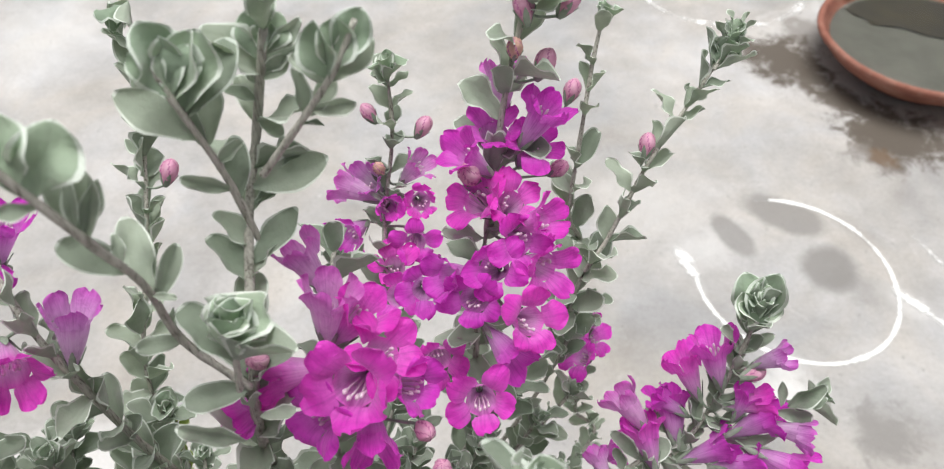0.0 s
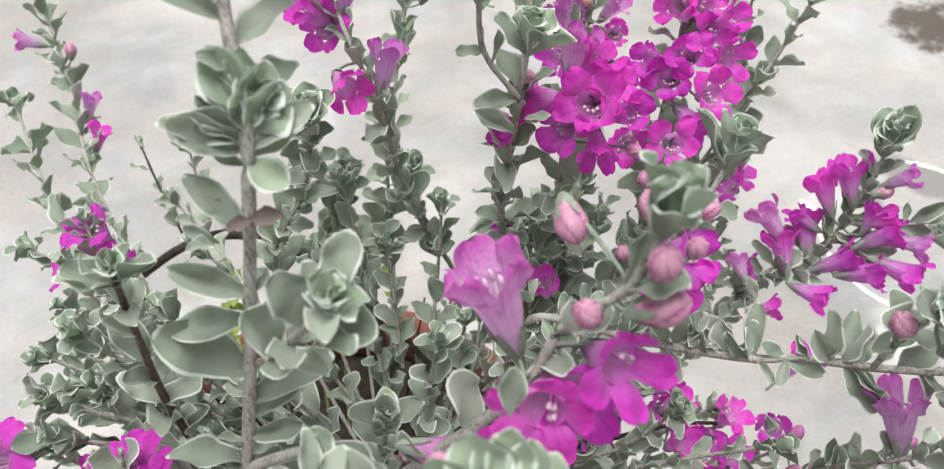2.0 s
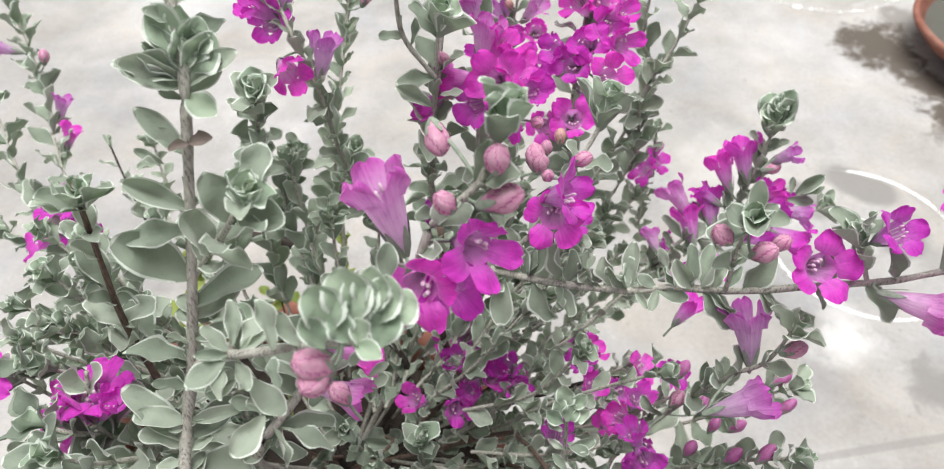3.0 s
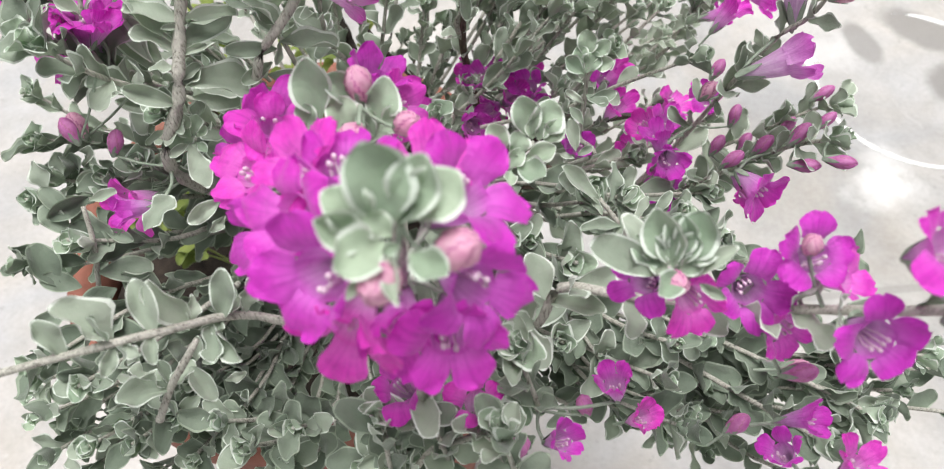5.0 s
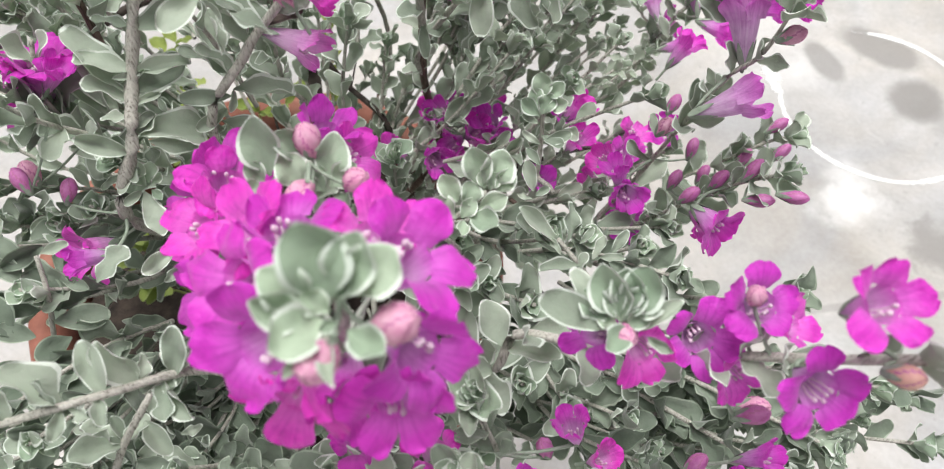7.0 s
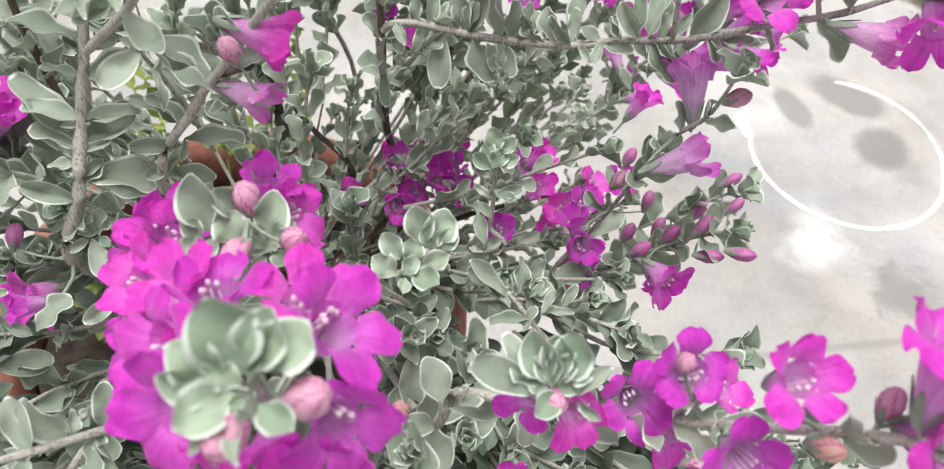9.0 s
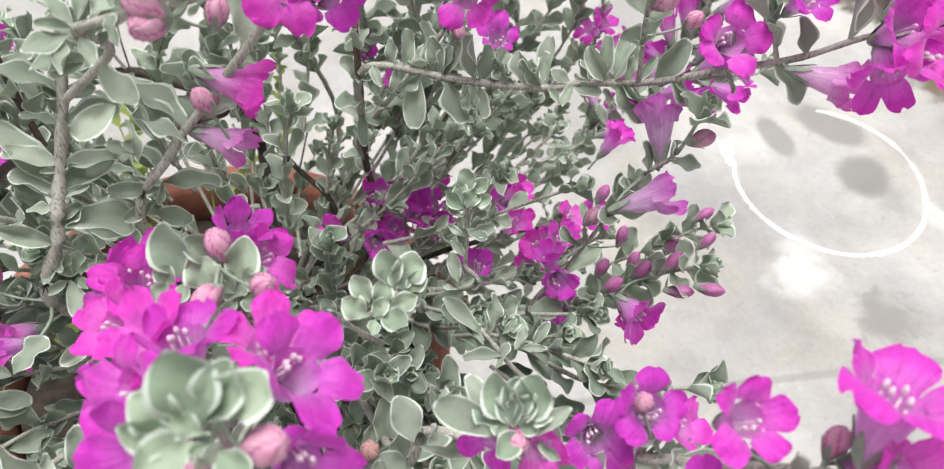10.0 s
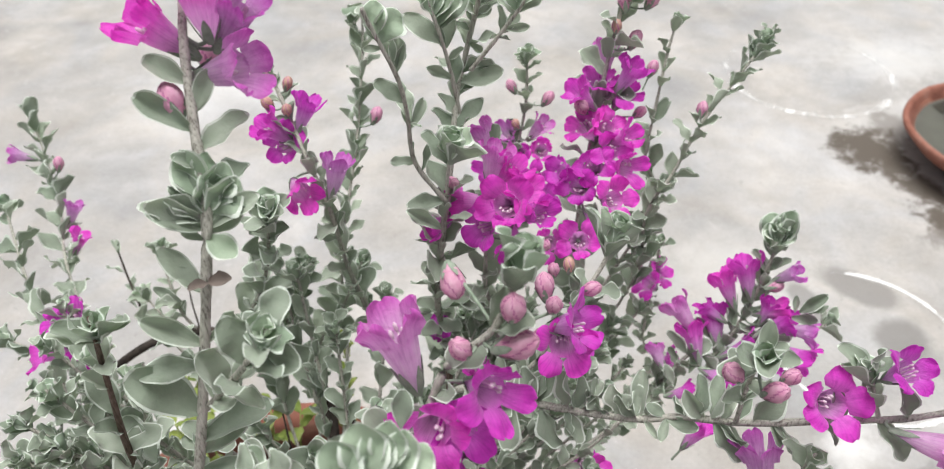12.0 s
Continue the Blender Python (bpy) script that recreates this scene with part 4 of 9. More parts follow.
single_leaf('young', 0.0783, -0.0021, 0.8830, -0.36, 0.50, 0.78, 0.62, -0.73, 0.29, 0.0127)
single_leaf('young', 0.0776, -0.0042, 0.8820, -0.60, 0.29, 0.74, 0.74, -0.59, 0.33, 0.0089)
single_leaf('young', 0.0848, 0.0035, 0.8836, -0.39, 0.49, 0.78, 0.58, -0.66, 0.48, 0.0080)
single_leaf('young', 0.0854, 0.0037, 0.8834, 0.28, 0.72, 0.63, 0.12, -0.94, 0.33, 0.0062)
single_leaf('young', 0.0828, -0.0018, 0.8810, 0.95, -0.27, -0.14, 0.00, -0.41, 0.91, 0.0075)
single_leaf('young', 0.0839, 0.0020, 0.8830, -0.10, 0.65, 0.76, 0.41, -0.81, 0.41, 0.0114)
single_leaf('young', 0.0866, 0.0022, 0.8820, 0.19, 0.71, 0.67, 0.32, -0.86, 0.40, 0.0122)
single_leaf('young', 0.0823, -0.0018, 0.8813, -0.56, 0.37, 0.75, 0.53, -0.67, 0.53, 0.0076)
single_leaf('leaf', 0.0868, 0.0051, 0.8751, -0.71, -0.69, -0.18, -0.06, -0.30, 0.95, 0.0093)
bud(0.0739, -0.0047, 0.8761, -0.58, -0.28, 0.76, 1.10)
bud(0.0742, -0.0060, 0.8722, -0.25, -0.87, 0.42, 1.06)
bud(0.0746, 0.0080, 0.8769, -0.26, 0.45, 0.85, 0.97)
bud(0.0779, 0.0169, 0.8603, 0.27, 0.36, 0.89, 0.88)
bud(0.0700, 0.0128, 0.8354, -0.38, 0.08, 0.92, 0.88)
single_leaf('leaf', 0.0615, 0.0028, 0.8691, -0.36, 0.64, 0.68, 0.57, -0.35, 0.75, 0.0126)
single_leaf('leaf', 0.0667, 0.0054, 0.8679, -0.59, 0.44, 0.68, 0.45, -0.43, 0.78, 0.0107)
single_leaf('leaf', 0.0642, -0.0039, 0.8639, -0.37, 0.60, 0.71, 0.08, -0.22, 0.97, 0.0073)
single_leaf('leaf', 0.0826, 0.0036, 0.8598, 0.76, 0.60, 0.26, 0.14, -0.16, 0.98, 0.0057)
single_leaf('leaf', 0.0846, 0.0231, 0.8716, 0.02, 0.67, 0.74, -0.02, -0.76, 0.65, 0.0101)
# flowering shoot of the middle
stem([(0.000, 0.100, 0.600), (0.025, 0.028, 0.757), (0.044, 0.031, 0.796), (0.058, 0.036, 0.814), (0.084, 0.040, 0.849), (0.093, 0.044, 0.871), (0.104, 0.046, 0.883), (0.109, 0.049, 0.894), (0.112, 0.055, 0.905)], 0.0018, 0.0008, gap=0.014, size=0.012, start=0.76, end=0.95, tip=11, tip_size=0.0128, single=True, tight=0.85)
single_leaf('leaf', 0.0500, 0.0331, 0.8037, -0.63, 0.35, 0.69, 0.36, -0.44, 0.82, 0.0205)
single_leaf('leaf', 0.0460, 0.0317, 0.7986, -0.60, 0.13, 0.79, 0.27, -0.28, 0.92, 0.0203)
single_leaf('leaf', 0.0399, 0.0304, 0.7876, -0.72, -0.02, 0.69, 0.47, -0.30, 0.83, 0.0191)
single_leaf('leaf', 0.0399, 0.0304, 0.7876, -0.62, -0.10, 0.78, 0.27, -0.47, 0.84, 0.0160)
single_leaf('leaf', 0.0359, 0.0297, 0.7793, -0.87, -0.43, 0.25, 0.39, -0.27, 0.88, 0.0162)
single_leaf('leaf', 0.0372, 0.0299, 0.7821, 0.05, -0.80, -0.60, 0.32, -0.24, 0.92, 0.0073)
single_leaf('leaf', 0.0372, 0.0299, 0.7821, 0.94, 0.10, -0.33, 0.42, -0.19, 0.89, 0.0183)
single_leaf('leaf', 0.0550, 0.0349, 0.8101, 0.70, 0.72, -0.05, 0.46, -0.40, 0.79, 0.0133)
single_leaf('leaf', 0.0599, 0.0363, 0.8165, -0.31, 0.29, 0.91, 0.45, -0.24, 0.86, 0.0125)
single_leaf('leaf', 0.0617, 0.0366, 0.8190, 0.50, 0.76, 0.42, 0.45, -0.42, 0.79, 0.0069)
single_leaf('dry', 0.0520, 0.0339, 0.8063, 0.72, 0.69, 0.05, 0.33, -0.38, 0.87, 0.0125)
single_leaf('leaf', 0.0331, 0.0293, 0.7737, -0.69, -0.68, -0.23, 0.38, -0.28, 0.88, 0.0122)
single_leaf('leaf', 0.0304, 0.0289, 0.7681, 0.98, 0.01, -0.17, 0.11, -0.39, 0.92, 0.0144)
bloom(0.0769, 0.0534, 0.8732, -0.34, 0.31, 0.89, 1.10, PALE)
bud(0.1100, 0.0434, 0.8953, 0.03, -0.11, 0.99, 0.97)
bud(0.0975, 0.0390, 0.8842, -0.36, -0.29, 0.89, 0.88)
bud(0.0930, 0.0594, 0.8871, 0.35, -0.85, -0.40, 1.06)
bud(0.1113, 0.0433, 0.8826, 0.92, 0.03, 0.40, 1.23)
bud(0.1199, 0.0641, 0.8762, 0.14, -0.14, 0.98, 0.70)
bloom(0.1061, 0.0384, 0.8684, 0.64, -0.62, 0.45, 0.81)
bloom(0.0903, 0.0304, 0.8599, -0.04, -0.94, 0.33, 0.84)
bloom(0.0977, 0.0384, 0.8543, 0.43, -0.59, 0.69, 0.85)
# rosette shoot behind it
stem([(0.072, 0.144, 0.684), (0.074, 0.135, 0.711), (0.111, 0.122, 0.776), (0.127, 0.125, 0.810), (0.139, 0.136, 0.828), (0.143, 0.145, 0.841)], 0.00132, 0.000792, gap=0.012, size=0.013, start=0.3, tip=11, tip_size=0.0165, single=True, tight=0.72)
bloom(0.1311, 0.1104, 0.8205, 0.86, -0.21, 0.47, 0.92)
bloom(0.1252, 0.1078, 0.8107, -0.00, -0.88, 0.47, 0.92)
bud(0.1342, 0.1212, 0.8280, 0.83, -0.09, 0.55, 0.88)
bud(0.1172, 0.1214, 0.8277, -0.14, 0.46, 0.87, 1.14)
bud(0.1220, 0.1138, 0.8258, 0.17, -0.50, 0.85, 0.70)
bud(0.1259, 0.1349, 0.8267, -0.03, 0.38, 0.93, 0.70, PEACH)
# brown upright stem
stem([(0.000, 0.140, 0.520), (0.072, 0.148, 0.612), (0.072, 0.144, 0.684), (0.079, 0.124, 0.755), (0.079, 0.126, 0.782)], 0.002288, 0.001408, gap=0.016, size=0.0125, start=0.62, mat=BROWN)
# long sideways branch
stem([(0.077, 0.129, 0.724), (0.079, 0.123, 0.756), (0.092, 0.120, 0.766), (0.123, 0.111, 0.770), (0.156, 0.104, 0.776), (0.171, 0.102, 0.782), (0.194, 0.095, 0.791), (0.217, 0.088, 0.805), (0.236, 0.082, 0.817), (0.250, 0.077, 0.830), (0.267, 0.065, 0.847)], 0.001848, 0.000968, gap=0)
single_leaf('leaf', 0.1009, 0.1174, 0.7671, -0.01, 0.57, 0.82, 0.14, -0.83, 0.54, 0.0163)
single_leaf('leaf', 0.1164, 0.1129, 0.7691, -0.34, 0.37, 0.87, -0.15, -0.96, 0.24, 0.0163)
single_leaf('leaf', 0.1164, 0.1129, 0.7691, 0.33, 0.58, 0.75, -0.28, -0.76, 0.58, 0.0157)
single_leaf('leaf', 0.1301, 0.1095, 0.7713, 0.07, 0.31, 0.95, -0.15, -0.43, 0.89, 0.0187)
single_leaf('curled', 0.1324, 0.1090, 0.7717, 0.59, 0.61, 0.54, 0.03, -0.85, 0.53, 0.0163)
single_leaf('leaf', 0.1466, 0.1060, 0.7743, -0.81, 0.33, 0.48, -0.27, -0.72, 0.64, 0.0081)
single_leaf('leaf', 0.1466, 0.1060, 0.7743, 0.48, 0.40, 0.78, 0.39, -0.90, 0.19, 0.0063)
single_leaf('curled', 0.1560, 0.1040, 0.7760, -0.59, 0.25, 0.77, 0.29, -0.86, 0.41, 0.0140)
single_leaf('leaf', 0.1571, 0.1039, 0.7764, 0.00, 0.59, 0.81, -0.03, -0.83, 0.55, 0.0195)
single_leaf('leaf', 0.1667, 0.1026, 0.7803, -0.83, 0.45, 0.32, 0.20, -0.62, 0.76, 0.0090)
single_leaf('curled', 0.1792, 0.0995, 0.7852, -0.47, 0.33, 0.82, -0.14, -0.76, 0.64, 0.0160)
single_leaf('leaf', 0.1825, 0.0985, 0.7865, 0.13, 0.62, 0.77, -0.32, -0.84, 0.45, 0.0172)
single_leaf('leaf', 0.1956, 0.0945, 0.7920, 0.41, 0.30, 0.86, -0.20, -0.83, 0.52, 0.0181)
single_leaf('curled', 0.1075, 0.1155, 0.7680, -0.63, -0.70, -0.33, 0.41, -0.74, 0.54, 0.0123)
single_leaf('leaf', 0.1053, 0.1161, 0.7677, -0.03, -0.56, -0.83, -0.14, -0.85, 0.51, 0.0231)
single_leaf('curled', 0.1277, 0.1100, 0.7709, 0.26, -0.52, -0.81, 0.26, -0.39, 0.88, 0.0154)
single_leaf('leaf', 0.1186, 0.1123, 0.7694, 0.47, -0.65, -0.59, -0.10, -0.98, 0.16, 0.0191)
single_leaf('curled', 0.1667, 0.1026, 0.7803, 0.90, -0.43, 0.03, -0.31, -0.86, 0.40, 0.0128)
single_leaf('curled', 0.1825, 0.0985, 0.7865, 0.77, -0.52, -0.37, 0.12, -0.97, 0.22, 0.0182)
single_leaf('curled', 0.2006, 0.0930, 0.7950, 0.56, -0.54, -0.63, -0.02, -0.58, 0.82, 0.0097)
single_leaf('leaf', 0.0836, 0.1219, 0.7596, 0.44, -0.46, -0.77, 0.12, -0.97, 0.22, 0.0100)
single_leaf('leaf', 0.1858, 0.0975, 0.7878, 0.24, 0.31, 0.92, -0.32, -0.42, 0.85, 0.0109)
single_leaf('leaf', 0.0776, 0.1273, 0.7331, 0.15, -0.61, -0.77, -0.06, -0.53, 0.85, 0.0158)
single_leaf('curled', 0.1442, 0.1065, 0.7739, -0.68, 0.46, 0.57, -0.03, -0.94, 0.34, 0.0124)
single_leaf('leaf', 0.1743, 0.1010, 0.7833, -0.51, 0.60, 0.61, -0.63, -0.49, 0.60, 0.0097)
single_leaf('leaf', 0.1891, 0.0965, 0.7891, 0.57, 0.31, 0.76, -0.16, -0.76, 0.63, 0.0112)
single_leaf('leaf', 0.1323, 0.1088, 0.7718, 0.03, 0.45, 0.89, 0.31, -0.46, 0.84, 0.0151)
single_leaf('leaf', 0.1359, 0.1082, 0.7724, 0.36, 0.42, 0.83, 0.31, -0.46, 0.84, 0.0149)
single_leaf('leaf', 0.1496, 0.1054, 0.7750, -0.19, 0.40, 0.90, -0.20, -0.50, 0.84, 0.0138)
single_leaf('leaf', 0.1530, 0.1047, 0.7757, 0.31, 0.41, 0.86, 0.31, -0.46, 0.84, 0.0140)
single_leaf('leaf', 0.1765, 0.1001, 0.7841, 0.04, 0.48, 0.87, 0.31, -0.46, 0.84, 0.0176)
single_leaf('leaf', 0.1815, 0.0988, 0.7860, 0.20, 0.47, 0.86, 0.31, -0.46, 0.84, 0.0167)
single_leaf('leaf', 0.1288, 0.1095, 0.7711, 0.18, -0.88, -0.44, 0.31, -0.46, 0.84, 0.0106)
single_leaf('leaf', 0.1835, 0.0983, 0.7868, 0.68, -0.62, -0.39, 0.31, -0.46, 0.84, 0.0161)
single_leaf('leaf', 0.2014, 0.0931, 0.7954, 0.57, -0.70, -0.44, 0.31, -0.46, 0.84, 0.0149)
single_leaf('leaf', 0.2290, 0.0843, 0.8129, 0.65, -0.64, -0.41, 0.31, -0.46, 0.84, 0.0161)
single_leaf('leaf', 0.2461, 0.0783, 0.8262, 0.03, 0.52, 0.85, 0.31, -0.46, 0.84, 0.0216)
single_leaf('leaf', 0.2213, 0.0867, 0.8080, -0.33, 0.35, 0.87, -0.20, -0.50, 0.84, 0.0134)
single_leaf('leaf', 0.1671, 0.1022, 0.7805, -0.23, -0.90, -0.37, -0.20, -0.50, 0.84, 0.0100)
single_leaf('leaf', 0.2157, 0.0884, 0.8045, 0.46, -0.84, -0.30, 0.31, -0.46, 0.84, 0.0088)
single_leaf('leaf', 0.2370, 0.0817, 0.8183, -0.40, 0.30, 0.86, -0.20, -0.50, 0.84, 0.0124)
single_leaf('leaf', 0.1118, 0.1140, 0.7686, -0.12, 0.39, 0.91, -0.20, -0.50, 0.84, 0.0129)
single_leaf('leaf', 0.1155, 0.1128, 0.7691, 0.39, 0.38, 0.84, 0.31, -0.46, 0.84, 0.0131)
single_leaf('leaf', 0.0954, 0.1188, 0.7665, -0.15, 0.36, 0.92, -0.20, -0.50, 0.84, 0.0118)
single_leaf('leaf', 0.0866, 0.1194, 0.7661, 0.49, -0.80, -0.34, 0.31, -0.46, 0.84, 0.0099)
single_leaf('leaf', 0.1585, 0.1037, 0.7773, 0.51, -0.80, -0.32, 0.31, -0.46, 0.84, 0.0097)
# shoots along it
stem([(0.190, 0.096, 0.790), (0.186, 0.086, 0.825), (0.184, 0.075, 0.852)], 0.000968, 0.000704, gap=0.012, size=0.0125, start=0.3, tip=7, tip_size=0.0125, single=True, tight=0.5)
bud(0.1765, 0.0754, 0.8407, -0.61, -0.10, 0.78, 0.97)
bud(0.1878, 0.0685, 0.8415, 0.55, -0.36, 0.76, 1.01)
bud(0.2027, 0.0948, 0.8182, 0.48, -0.25, 0.84, 0.88)
stem([(0.230, 0.084, 0.813), (0.226, 0.089, 0.824), (0.223, 0.092, 0.832)], 0.000792, 0.000616, gap=0.01, size=0.0115, start=0.2, tip=7, tip_size=0.011, single=True, tight=0.55)
bloom(0.2136, 0.0830, 0.8201, 0.11, -0.67, 0.73, 0.86)
bloom(0.2329, 0.0854, 0.8370, 0.40, -0.31, 0.86, 0.73)
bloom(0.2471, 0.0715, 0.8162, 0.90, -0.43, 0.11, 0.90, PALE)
bloom(0.2581, 0.0734, 0.8512, 0.61, 0.13, 0.78, 0.89)
bloom(0.2527, 0.0614, 0.8447, 0.36, -0.53, 0.77, 0.84)
bloom(0.2513, 0.0550, 0.8320, 0.05, -0.98, -0.19, 0.92)
bloom(0.2588, 0.0536, 0.8438, 0.58, -0.72, 0.39, 0.89)
bloom(0.2531, 0.0874, 0.8481, -0.26, 0.45, 0.85, 0.79)
# upright stem of the middle
stem([(0.000, 0.140, 0.520), (0.056, 0.217, 0.633), (0.062, 0.198, 0.737), (0.068, 0.186, 0.790), (0.072, 0.188, 0.820), (0.073, 0.211, 0.849), (0.076, 0.225, 0.866), (0.083, 0.228, 0.895)], 0.002112, 0.001056, gap=0.012, size=0.0165, start=0.36, end=1.0, single=True)
single_leaf('young', 0.0810, 0.2271, 0.8867, -0.17, 0.53, 0.83, -0.01, -0.77, 0.64, 0.0118)
single_leaf('young', 0.0815, 0.2274, 0.8888, 0.26, 0.61, 0.75, 0.05, -0.72, 0.69, 0.0076)
single_leaf('young', 0.0815, 0.2274, 0.8888, 0.48, 0.63, 0.61, 0.30, -0.80, 0.53, 0.0107)
single_leaf('leaf', 0.0815, 0.2274, 0.8888, 0.79, 0.46, 0.40, 0.19, -0.78, 0.60, 0.0123)
single_leaf('leaf', 0.0785, 0.2261, 0.8764, -0.88, -0.04, 0.47, 0.27, -0.65, 0.71, 0.0083)
single_leaf('leaf', 0.0775, 0.2256, 0.8722, 0.71, -0.45, -0.54, 0.26, -0.63, 0.73, 0.0080)
single_leaf('leaf', 0.0749, 0.2200, 0.8599, 0.92, 0.39, 0.02, 0.22, -0.75, 0.63, 0.0124)
single_leaf('leaf', 0.0743, 0.2170, 0.8563, 0.96, 0.19, 0.20, 0.38, -0.60, 0.70, 0.0200)
single_leaf('leaf', 0.0729, 0.2077, 0.8449, -0.62, 0.11, 0.78, 0.43, -0.45, 0.78, 0.0122)
single_leaf('leaf', 0.0727, 0.2044, 0.8407, 0.67, 0.52, 0.53, 0.30, -0.45, 0.84, 0.0188)
single_leaf('leaf', 0.0800, 0.2267, 0.8826, 0.88, 0.24, 0.41, 0.33, -0.61, 0.72, 0.0085)
single_leaf('leaf', 0.0795, 0.2265, 0.8805, -0.54, 0.30, 0.78, 0.06, -0.74, 0.67, 0.0057)
single_leaf('leaf', 0.0734, 0.2130, 0.8514, 0.74, 0.52, 0.43, 0.06, -0.52, 0.85, 0.0094)
single_leaf('leaf', 0.0699, 0.1872, 0.8058, -0.84, -0.20, 0.50, -0.15, 0.16, 0.98, 0.0123)
single_leaf('leaf', 0.0671, 0.1873, 0.7848, -0.81, -0.06, 0.59, -0.15, 0.16, 0.98, 0.0130)
single_leaf('leaf', 0.0656, 0.1906, 0.7718, 0.92, 0.01, 0.39, 0.15, 0.17, 0.97, 0.0200)
single_leaf('leaf', 0.0634, 0.1950, 0.7521, -0.91, -0.31, 0.29, -0.15, 0.16, 0.98, 0.0149)
single_leaf('leaf', 0.0613, 0.1996, 0.7300, 0.94, -0.00, 0.34, 0.15, 0.17, 0.97, 0.0222)
single_leaf('leaf', 0.0612, 0.2000, 0.7285, -0.83, -0.56, 0.00, -0.15, 0.16, 0.98, 0.0165)
single_leaf('leaf', 0.0570, 0.2125, 0.6681, 0.85, 0.15, 0.50, 0.15, 0.17, 0.97, 0.0205)
single_leaf('leaf', 0.0557, 0.2169, 0.6363, 0.92, 0.10, 0.38, 0.15, 0.17, 0.97, 0.0254)
single_leaf('leaf', 0.0557, 0.2169, 0.6363, -0.91, -0.40, 0.09, -0.15, 0.16, 0.98, 0.0189)
single_leaf('leaf', 0.0589, 0.2068, 0.6989, -0.93, -0.16, 0.34, -0.15, 0.16, 0.98, 0.0175)
single_leaf('leaf', 0.0690, 0.1867, 0.7992, 0.82, 0.04, 0.57, 0.15, 0.17, 0.97, 0.0145)
single_leaf('leaf', 0.0586, 0.2076, 0.6951, 0.95, -0.26, 0.17, 0.15, 0.17, 0.97, 0.0185)
# its arms
stem([(0.071, 0.184, 0.815), (0.058, 0.186, 0.834), (0.057, 0.183, 0.859), (0.056, 0.175, 0.881), (0.048, 0.172, 0.904), (0.046, 0.171, 0.911)], 0.001144, 0.000792, gap=0)
single_leaf('leaf', 0.0573, 0.1839, 0.8519, -0.25, 0.73, 0.63, 0.05, -0.44, 0.90, 0.0150)
single_leaf('leaf', 0.0573, 0.1839, 0.8519, 0.31, 0.82, 0.49, 0.20, -0.68, 0.71, 0.0140)
single_leaf('leaf', 0.0571, 0.1834, 0.8554, -0.19, 0.62, 0.76, 0.17, -0.68, 0.71, 0.0183)
single_leaf('leaf', 0.0571, 0.1834, 0.8554, 0.92, 0.02, -0.38, 0.34, -0.29, 0.89, 0.0057)
single_leaf('leaf', 0.0566, 0.1801, 0.8669, -0.74, 0.06, 0.67, 0.08, -0.59, 0.80, 0.0148)
single_leaf('leaf', 0.0565, 0.1790, 0.8700, -0.09, 0.64, 0.76, 0.57, -0.31, 0.76, 0.0072)
single_leaf('leaf', 0.0543, 0.1744, 0.8859, -0.22, 0.54, 0.81, 0.35, -0.58, 0.74, 0.0126)
single_leaf('leaf', 0.0549, 0.1746, 0.8843, 0.26, 0.75, 0.61, 0.43, -0.45, 0.78, 0.0113)
single_leaf('leaf', 0.0554, 0.1748, 0.8826, -0.05, 0.62, 0.78, 0.56, -0.57, 0.60, 0.0141)
single_leaf('leaf', 0.0514, 0.1733, 0.8941, -0.45, 0.21, 0.87, 0.26, -0.35, 0.90, 0.0109)
single_leaf('young', 0.0509, 0.1731, 0.8958, 0.30, 0.63, 0.72, 0.49, -0.41, 0.77, 0.0148)
single_leaf('young', 0.0497, 0.1726, 0.8991, -0.04, 0.42, 0.91, 0.22, -0.57, 0.79, 0.0133)
single_leaf('leaf', 0.0514, 0.1733, 0.8941, -0.89, -0.41, 0.21, 0.49, -0.58, 0.65, 0.0073)
single_leaf('leaf', 0.0580, 0.1860, 0.8340, -0.85, -0.41, 0.33, 0.22, -0.41, 0.89, 0.0109)
single_leaf('leaf', 0.0579, 0.1856, 0.8376, -0.23, 0.67, 0.71, 0.13, -0.60, 0.79, 0.0064)
single_leaf('leaf', 0.0608, 0.1856, 0.8299, 0.06, 0.60, 0.80, 0.22, -0.32, 0.92, 0.0117)
single_leaf('leaf', 0.0710, 0.1840, 0.8150, -0.94, -0.30, 0.18, 0.46, -0.24, 0.85, 0.0171)
single_leaf('leaf', 0.0704, 0.1721, 0.8087, -0.80, -0.05, 0.60, 0.15, -0.29, 0.95, 0.0184)
single_leaf('leaf', 0.0736, 0.1779, 0.8107, 0.99, 0.03, 0.15, 0.14, -0.62, 0.77, 0.0101)
stem([(0.075, 0.210, 0.844), (0.071, 0.211, 0.866), (0.067, 0.209, 0.885), (0.062, 0.210, 0.899)], 0.001056, 0.000792, gap=0)
single_leaf('young', 0.0652, 0.2094, 0.8900, -0.18, 0.19, 0.96, 0.35, -0.45, 0.82, 0.0174)
single_leaf('young', 0.0652, 0.2094, 0.8900, 0.21, 0.60, 0.77, 0.34, -0.41, 0.85, 0.0144)
single_leaf('young', 0.0656, 0.2093, 0.8890, 0.33, 0.49, 0.80, 0.09, -0.58, 0.81, 0.0165)
single_leaf('young', 0.0645, 0.2095, 0.8920, -0.61, 0.29, 0.73, 0.26, -0.50, 0.83, 0.0103)
single_leaf('young', 0.0652, 0.2094, 0.8900, -0.11, 0.54, 0.83, 0.25, -0.56, 0.79, 0.0132)
